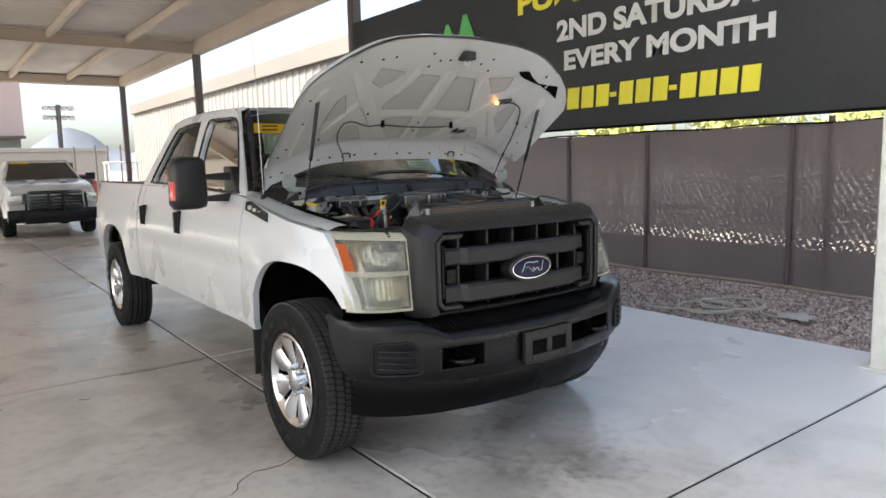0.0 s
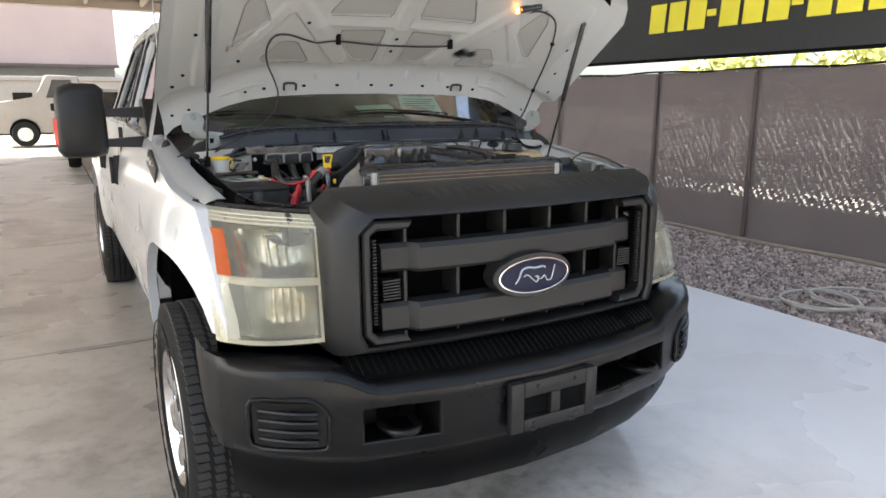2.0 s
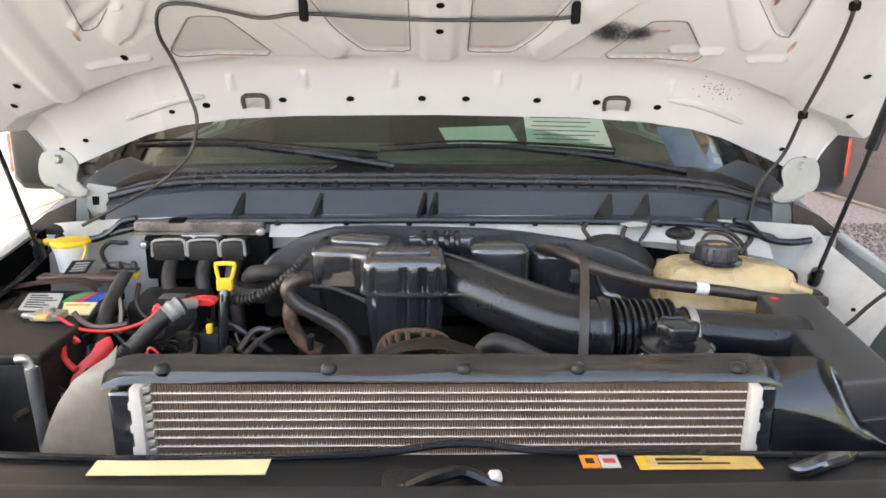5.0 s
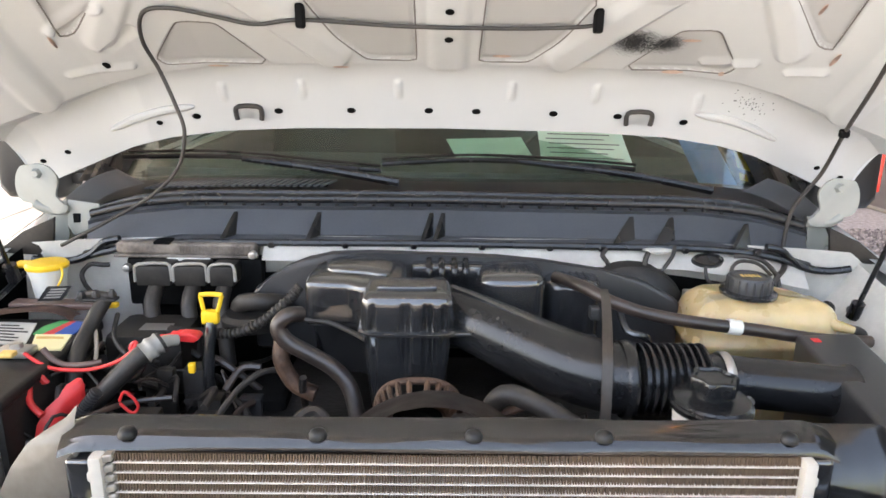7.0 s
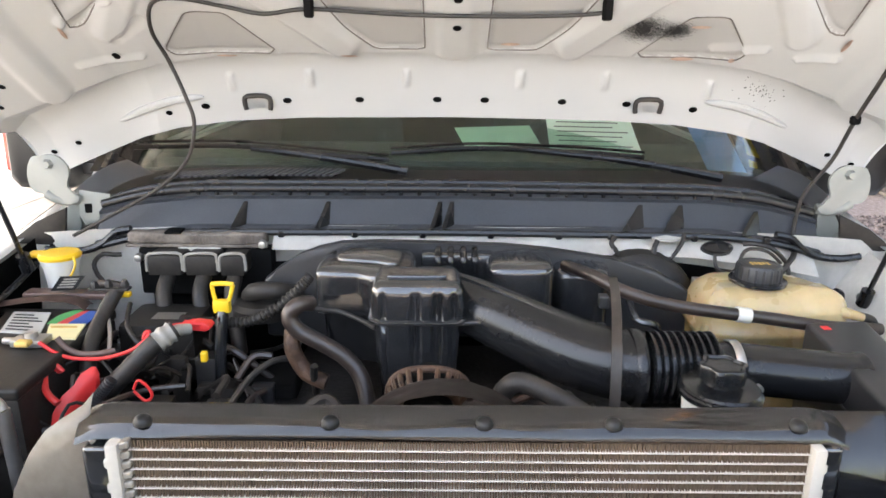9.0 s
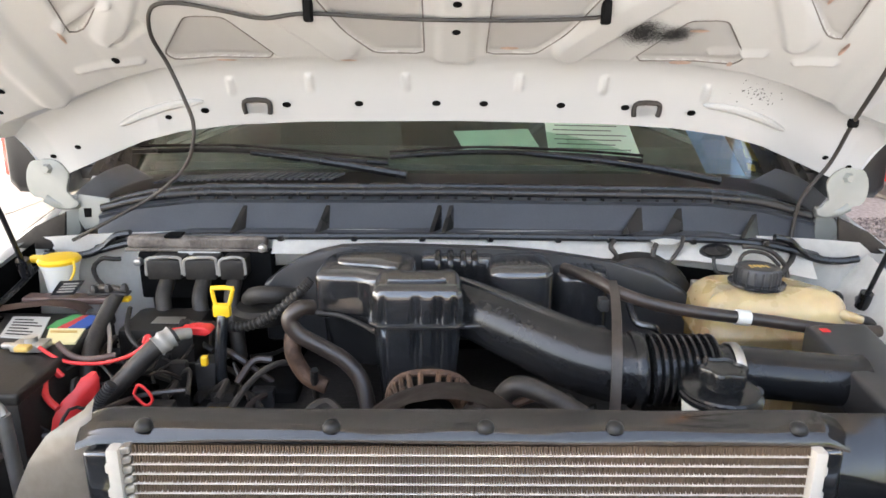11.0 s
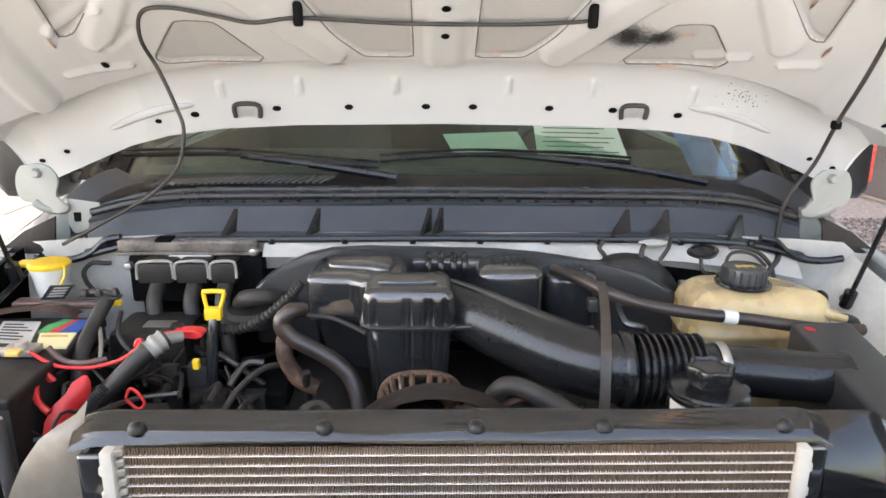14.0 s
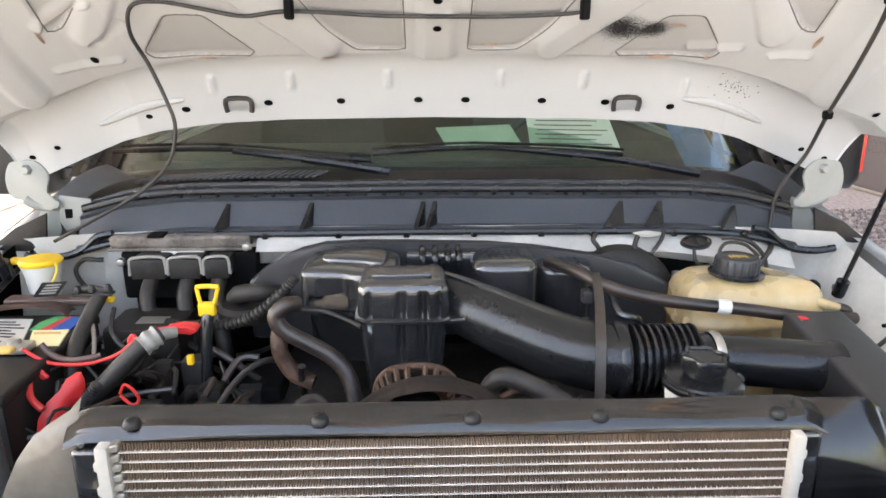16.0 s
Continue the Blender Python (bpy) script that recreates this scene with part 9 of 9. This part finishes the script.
tube(bm, pts, lambda t: 0.0078 + 0.0014 * (1 if int(t * 156) % 4 < 2 else -1), 10, 1)
part("conduit", bm, M["rubber"], truck, "ribbed black wiring conduit")
bm = B()
tube(bm, [(-0.37, 1.09, 1.24), (-0.35, 1.06, 1.262), (-0.31, 1.06, 1.262), (-0.29, 1.09, 1.25)], 0.016, 10, 5)
part("hose_elbow", bm, M["rubber"], truck)
bm = B()
lathe(bm, [(0.0, 0.0), (0.05, 0.0), (0.05, 0.018), (0.042, 0.026), (0, 0.028)], (-0.345, 1.07, 1.215), "z", 28)
part("vacuum_canister", bm, M["battery"], truck)
# washer filler
wf = part("washer_filler", lathe(B(), [(0, -0.06), (0.026, -0.06), (0.030, -0.02), (0.036, 0.0), (0, 0.0)], (-0.728, 1.135, 1.300), "z", 28), M["whitep"], truck, "white washer filler neck with yellow cap")
bm = B()
lathe(bm, [(0.036, 0.0), (0.037, 0.005), (0.033, 0.010), (0.02, 0.012), (0, 0.012)], (-0.728, 1.135, 1.298), "z", 28)
box(bm, (-0.785, 1.12, 1.299), (-0.755, 1.15, 1.307), 0.003, 1)
part("cap", bm, M["yellow"], wf, "yellow washer cap")
bm = B()
tube(bm, [(-0.694, 1.118, 1.304), (-0.690, 1.112, 1.290), (-0.697, 1.106, 1.272), (-0.708, 1.104, 1.262)], 0.0022, 6, 4)
part("strap", bm, M["yellow"], wf)
# battery and cables
bat = part("battery", box(B(), (-0.830, 0.745, 1.00), (-0.590, 1.035, 1.222), 0.008, 2), M["battery"], truck, "black battery with labels and cable clamps")
rbox("lid", (-0.832, 0.743, 1.218), (-0.588, 1.037, 1.236), 0.006, M["battery"], bat)
def sheet_label(name, q, material, label="", z=1.2385):
    return part(name, prism(B(), q, "z", z - 0.003, z), material, bat, label)
LQ = [Vector((-0.724, 0.930)), Vector((-0.751, 1.014)), Vector((-0.687, 1.011)), Vector((-0.656, 0.921))]
sheet_label("label", [tuple(p) for p in LQ], M["wlabel"], "white battery label")
sheet_label("label", [(-0.80, 0.93), (-0.80, 1.01), (-0.765, 1.01), (-0.745, 0.935)], M["seal"], "black battery label")
for k in range(6):
    a, b2 = LQ[0].lerp(LQ[1], 0.10 + 0.14 * k), LQ[3].lerp(LQ[2], 0.10 + 0.14 * k)
    d = (LQ[1] - LQ[0]) * 0.05
    p, q = a.lerp(b2, 0.1), a.lerp(b2, 0.9 - 0.15 * (k % 3))
    sheet_label("print_line", [tuple(v) for v in (p, q, q + d, p + d)], M["soot"], z=1.2392)
sheet_label("label", [(-0.668, 0.965), (-0.668, 0.995), (-0.654, 1.024), (-0.636, 1.022), (-0.652, 0.966)], M["green"], "green label stripe")
sheet_label("label", [(-0.652, 0.966), (-0.636, 1.022), (-0.626, 1.020), (-0.634, 0.966)], M["redp"], "red label stripe")
sheet_label("label", [(-0.634, 0.966), (-0.626, 1.020), (-0.598, 1.017), (-0.604, 0.966)], M["bluep"], "blue label stripe")
sheet_label("label", [(-0.662, 0.962), (-0.604, 0.963), (-0.592, 0.905), (-0.638, 0.903)], M["label"], "cream battery label", 1.2388)
sheet_label("print_line", [(-0.655, 0.952), (-0.612, 0.952), (-0.608, 0.944), (-0.651, 0.944)], M["goldlab"], z=1.2395)
bm = B()
lathe(bm, [(0.011, 0.0), (0.009, 0.022), (0, 0.022)], (-0.646, 0.885, 1.236), "z", 16)
box(bm, (-0.672, 0.868, 1.238), (-0.622, 0.900, 1.250), 0.004, 2)
box(bm, (-0.690, 0.876, 1.240), (-0.668, 0.886, 1.249), 0.003, 1)
part("terminal", bm, M["steel"], bat, "zinc battery terminal clamp")
rbox("terminal_tag", (-0.655, 0.852, 1.246), (-0.634, 0.868, 1.254), 0.003, M["goldlab"], bat)
bm = B()
grid(bm, 40, 8, lambda u, v: (-0.838 + 0.205 * u, 1.018 + 0.034 * v, lerp(u, [(0, 1.236), (0.25, 1.243), (0.5, 1.252), (0.7, 1.256), (0.85, 1.254), (0.95, 1.247), (1, 1.238)]) + 0.005 * math.sin(math.pi * v)), 0.006)
part("hold_down", bm, M["strapbrown"], bat, "brown plastic battery hold down")
tag = part("warning_tag", prism(B(), [(-0.706, 1.262), (-0.686, 1.288), (-0.643, 1.290), (-0.664, 1.264)], "y", 1.052, 1.055), M["seal"], bat, "black tag with pale print")
for k in range(4):
    part("print_line", prism(B(), [(-0.694 + 0.0045 * k, 1.2675 + 0.005 * k), (-0.692 + 0.0045 * k, 1.270 + 0.005 * k), (-0.664 + 0.004 * k, 1.2715 + 0.005 * k), (-0.666 + 0.004 * k, 1.269 + 0.005 * k)], "y", 1.0508, 1.052), M["latch"], tag)
rbox("hold_down_plate", (-0.76, 1.055, 1.244), (-0.61, 1.085, 1.256), 0.004, M["strapbrown"], bat)
for pts, r, mm, lab in (
    ([(-0.622, 0.862, 1.251), (-0.600, 0.86, 1.236), (-0.577, 0.86, 1.227), (-0.535, 0.86, 1.226), (-0.501, 0.86, 1.234), (-0.479, 0.86, 1.244), (-0.463, 0.865, 1.257), (-0.459, 0.868, 1.266), (-0.464, 0.868, 1.266), (-0.468, 0.866, 1.257)], 0.0030, "red", "red battery cable"),
    ([(-0.600, 0.872, 1.254), (-0.586, 0.87, 1.238), (-0.566, 0.87, 1.229), (-0.540, 0.872, 1.229), (-0.519, 0.88, 1.231)], 0.0045, "strapbrown", "brown battery cable"),
    ([(-0.60, 0.83, 1.225), (-0.585, 0.80, 1.205), (-0.565, 0.79, 1.19)], 0.005, "red", "red battery cable"),
    ([(-0.464, 0.895, 1.243), (-0.458, 0.90, 1.254), (-0.440, 0.90, 1.262), (-0.415, 0.905, 1.264), (-0.392, 0.91, 1.262)], 0.0034, "red", "red cable"),
    ([(-0.46, 0.80, 1.205), (-0.445, 0.80, 1.19), (-0.435, 0.80, 1.198), (-0.44, 0.80, 1.212), (-0.452, 0.80, 1.222), (-0.46, 0.80, 1.208)], 0.0022, "red", "red looped wire"),
    ([(-0.425, 0.878, 1.266), (-0.446, 0.860, 1.254), (-0.474, 0.848, 1.228), (-0.505, 0.838, 1.196), (-0.537, 0.832, 1.162), (-0.56, 0.82, 1.11)], 0.0142, "rubber", "thick black battery cable sleeve"),
    ([(-0.563, 1.0, 1.286), (-0.573, 0.97, 1.258), (-0.577, 0.93, 1.230), (-0.573, 0.90, 1.205), (-0.572, 0.88, 1.15)], 0.0125, "rubber", "black taped wiring loom"),
    ([(-0.556, 1.0, 1.292), (-0.575, 0.996, 1.297), (-0.602, 1.0, 1.294)], 0.0060, "strap", "cable lug"),
    ([(-0.545, 1.0, 1.26), (-0.53, 0.95, 1.24), (-0.50, 0.93, 1.215), (-0.47, 0.95, 1.20)], 0.004, "rubber", "small wire"),
    ([(-0.57, 0.97, 1.255), (-0.555, 0.94, 1.23), (-0.548, 0.91, 1.20)], 0.0035, "tanp", "small wire")):
    part("battery_cable", tube(B(), pts, r, 10, 6), M[mm], truck, lab)
rbox("yellow_connector", (-0.567, 1.005, 1.268), (-0.548, 1.018, 1.276), 0.002, M["yellow"], truck)
bm = B()
tube(bm, [(-0.446, 0.859, 1.2535), (-0.440, 0.864, 1.2575), (-0.434, 0.869, 1.2615), (-0.428, 0.874, 1.2645)], lambda t: 0.0160 + 0.0012 * math.cos(6.28 * t * 2), 18, 6)
cuff = part("sleeve_cuff", bm, M["latch"], truck, "pale grey cuff at the cable sleeve's end")
bm = B()
tube(bm, [(-0.430, 0.872, 1.262), (-0.420, 0.882, 1.264), (-0.408, 0.894, 1.261)], lambda t: 0.0105 - 0.0025 * t, 14, 5)
part("taper", bm, M["latch"], cuff)
bm = B()
tube(bm, curve_pts([(-0.520, 0.80, 1.185), (-0.509, 0.80, 1.199), (-0.500, 0.80, 1.210), (-0.490, 0.802, 1.222)], 14), lambda t: 0.0072 + 0.0016 * (1 if int(t * 42) % 4 < 2 else -1), 12, 1)
part("corrugated_sleeve", bm, M["satin"], truck, "black corrugated wiring sleeve")
bm = B()
prism(bm, [(-0.432, 1.254), (-0.428, 1.262), (-0.415, 1.260), (-0.408, 1.265), (-0.385, 1.263), (-0.380, 1.256), (-0.390, 1.250), (-0.412, 1.253)], "y", 0.906, 0.930, 0.003, 2)
part("red_boot", bm, M["red"], truck, "red terminal boot")
# silver clamp on the loom's head
for x, y, z in ((-0.596, 0.992, 1.298), (-0.572, 0.990, 1.301), (-0.548, 0.996, 1.300)):
    bm = B()
    lathe(bm, [(0, -0.008), (0.007, -0.008), (0.0075, -0.003), (0.006, 0.000), (0.004, 0.004), (0, 0.004)], (x, y, z), "z", 6)
    part("clamp_nut", bm, M["grime"], truck, "dull metal clamp nut on the wiring loom")
rbox("clamp_bar", (-0.606, 0.986, 1.286), (-0.540, 1.004, 1.291), 0.002, M["grime"], truck, "zinc clamp bar")
rbox("yellow_connector", (-0.388, 0.87, 1.216), (-0.378, 0.88, 1.232), 0.003, M["yellow"], truck, "yellow wiring connector")
bm = B()
loft(bm, [[(x + dx, y, z + dz) for dx, dz in ((-0.020 * k, -0.012), (0.020 * k, -0.012), (0.024 * k, 0.006), (0.010 * k, 0.016), (-0.014 * k, 0.016))] for x, y, z, k in ((-0.528, 0.83, 1.212, 0.25), (-0.536, 0.82, 1.205, 0.55), (-0.546, 0.81, 1.192, 0.30), (-0.556, 0.80, 1.180, 0.55), (-0.566, 0.79, 1.158, 0.62), (-0.578, 0.785, 1.11, 0.5))])
part("red_tag", prism(B(), [(-0.607, 1.235), (-0.596, 1.236), (-0.578, 1.214), (-0.588, 1.210)], "y", 0.838, 0.846, 0.002, 1), M["red"], truck, "small red terminal tag")
part("red_cover", bm, M["red"], truck, "red plastic terminal cover", 50)
bm = B()
tube(bm, [(-0.548, 0.66, 1.10), (-0.550, 0.66, 1.172), (-0.552, 0.66, 1.225), (-0.553, 0.66, 1.254)], 0.0085, 12, 4)
tube(bm, [(-0.553, 0.66, 1.254), (-0.556, 0.66, 1.262), (-0.560, 0.657, 1.268), (-0.568, 0.655, 1.268)], 0.0065, 10, 4)
part("prop_fitting", bm, M["steel"], truck, "zinc pipe fitting by the battery")
# near-black filler boxes added so the gaps between parts read as shade
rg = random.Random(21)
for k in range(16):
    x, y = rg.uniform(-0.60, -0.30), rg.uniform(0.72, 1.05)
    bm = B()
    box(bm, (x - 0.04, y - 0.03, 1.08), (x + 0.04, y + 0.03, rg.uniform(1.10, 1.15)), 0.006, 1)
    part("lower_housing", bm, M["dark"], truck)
bm = B()
box(bm, (-0.57, 0.99, 1.12), (-0.44, 1.10, 1.225), 0.012, 2)
part("relay_box", bm, M["battery"], truck)
rbox("relay_label", (-0.52, 1.015, 1.226), (-0.47, 1.045, 1.2268), 0.0, M["steel"], truck)
# loose wiring and brackets deep beside the engine
for k in range(46):
    x, y, z = rg.uniform(-0.63, -0.27), rg.uniform(0.78, 1.08), rg.uniform(1.12, 1.205)
    a, L = rg.uniform(0, 6.28), rg.uniform(0.05, 0.13)
    pts = [(x, y, z), (x + L * 0.5 * math.cos(a), y + L * 0.5 * math.sin(a), z + rg.uniform(-0.01, 0.03)), (x + L * math.cos(a + 0.5), y + L * math.sin(a + 0.5), z + rg.uniform(-0.05, 0.01))]
    part("wiring", tube(B(), pts, rg.choice((0.0018, 0.0025, 0.004, 0.006)), 7, 5), M[rg.choice(("rubber", "rubber", "grime", "rusthose", "battery"))], truck, "thin dusty wiring beside the engine")
for k in range(14):
    x, y, z = rg.uniform(-0.60, -0.29), rg.uniform(0.80, 1.06), rg.uniform(1.13, 1.19)
    w, d, h = rg.uniform(0.008, 0.02), rg.uniform(0.008, 0.02), rg.uniform(0.01, 0.03)
    part("connector", box(B(), (x - w, y - d, z - h - 0.05), (x + w, y + d, z + h), 0.003, 2), M[rg.choice(("battery", "battery", "grime", "satin"))], truck, "small dusty wiring connector")
bm = B()
tube(bm, [(-0.640, 1.19, 1.287), (-0.652, 1.185, 1.288), (-0.674, 1.183, 1.289), (-0.690, 1.18, 1.272), (-0.682, 1.17, 1.254), (-0.660, 1.15, 1.242), (-0.62, 1.10, 1.22)], 0.0044, 10, 6)
part("vent_hose", bm, M["rubber"], truck, "short black hose loop on the firewall")
# right side firewall wiring
for pts, r in (([(0.20, 1.14, 1.27), (0.27, 1.165, 1.292), (0.33, 1.17, 1.283), (0.40, 1.17, 1.288), (0.43, 1.175, 1.318), (0.44, 1.19, 1.338)], 0.004), ([(0.305, 1.175, 1.335), (0.296, 1.165, 1.325), (0.305, 1.16, 1.312), (0.312, 1.165, 1.295)], 0.0045), ([(0.385, 1.175, 1.328), (0.378, 1.165, 1.318), (0.376, 1.16, 1.30)], 0.005), ([(0.492, 1.162, 1.306), (0.493, 1.15, 1.285), (0.512, 1.148, 1.275), (0.533, 1.15, 1.283), (0.541, 1.155, 1.309), (0.556, 1.155, 1.320), (0.586, 1.15, 1.316), (0.613, 1.15, 1.294)], 0.0034), ([(0.545, 1.165, 1.326), (0.570, 1.16, 1.327), (0.600, 1.158, 1.318), (0.628, 1.16, 1.292), (0.632, 1.15, 1.27)], 0.0042), ([(0.665, 1.205, 1.30), (0.650, 1.18, 1.296), (0.632, 1.16, 1.290), (0.618, 1.15, 1.276)], 0.0055), ([(0.25, 1.16, 1.255), (0.38, 1.165, 1.268), (0.46, 1.16, 1.235)], 0.007)):
    part("wiring", tube(B(), pts, r, 8, 6), M["rubber"], truck, "black firewall wiring")
for k, x in enumerate((-0.50, -0.33, -0.19, -0.06, 0.07, 0.20, 0.30, 0.46, 0.60)):
    bm = B()
    box(bm, (x - 0.006, 1.183, 1.326 - 0.02 * abs(x) ** 3), (x + 0.006, 1.196, 1.338 - 0.02 * abs(x) ** 3), 0.002, 1)
    part("cowl_clip", bm, M["seal"], truck)
bm = B()
lathe(bm, [(0.0, 0.004), (0.022, 0.004), (0.025, 0.008), (0.029, 0.008), (0.031, 0.004), (0.031, -0.006), (0, -0.006)], (0, 0, 0), "z", 32)
grom = Matrix.Translation((0.503, 1.184, 1.311)) @ Matrix.Rotation(radians(42), 4, 'X') @ Matrix.Diagonal((1.0, 0.46, 1.0, 1.0))
bmesh.ops.transform(bm, matrix=grom, verts=bm.verts[:])
part("grommet", bm, M["seal"], truck, "black oval rubber grommet")
rbox("spring_clip", (0.438, 1.11, 1.245), (0.452, 1.125, 1.275), 0.003, M["steel"], truck)
bm = B()
lathe(bm, [(0, -0.004), (0.028, -0.004), (0.03, 0.0), (0, 0.004)], (0.405, 1.192, 1.333), "z", 16)
part("bracket_plate", bm, M["wlabel"], truck)
# right wing top: wiring and horn cover
for pts, r in (([(0.690, 0.905, 1.205), (0.720, 0.915, 1.222), (0.765, 0.945, 1.238), (0.805, 0.955, 1.262), (0.840, 0.945, 1.276), (0.852, 0.89, 1.272), (0.846, 0.81, 1.262), (0.835, 0.74, 1.250), (0.81, 0.66, 1.235)], 0.0036), ([(0.70, 0.72, 1.215), (0.74, 0.66, 1.22), (0.775, 0.68, 1.212), (0.78, 0.66, 1.205)], 0.006), ([(0.66, 0.62, 1.235), (0.70, 0.585, 1.225), (0.745, 0.60, 1.21)], 0.007)):
    part("wiring", tube(B(), pts, r, 8, 6), M["rubber"], truck, "black wiring over the headlight")
bm = B()
lathe(bm, [(0, 0), (0.018, 0), (0.018, 0.02), (0.010, 0.03), (0.006, 0.045), (0, 0.045)], (0.765, 0.765, 1.195), "z", 14)
part("bump_stop", bm, M["rubber"], truck)
bm = B()
lathe(bm, [(0, 0), (0.022, 0), (0.022, 0.03), (0.014, 0.04), (0, 0.04)], (-0.70, 0.72, 1.185), "z", 14)
part("bump_stop", bm, M["rubber"], truck)
for x, y in ((0.860, 0.86), (0.874, 1.10)):
    bm = B()
    lathe(bm, [(0, 0), (0.004, 0), (0.0035, 0.002), (0, 0.0025)], (x, y, lerp((y - 0.655) / 0.95, [(0, 1.200), (0.36, 1.24), (0.78, 1.302)]) + 0.024), "z", 8)
    part("wing_plug", bm, M["dark"], truck)
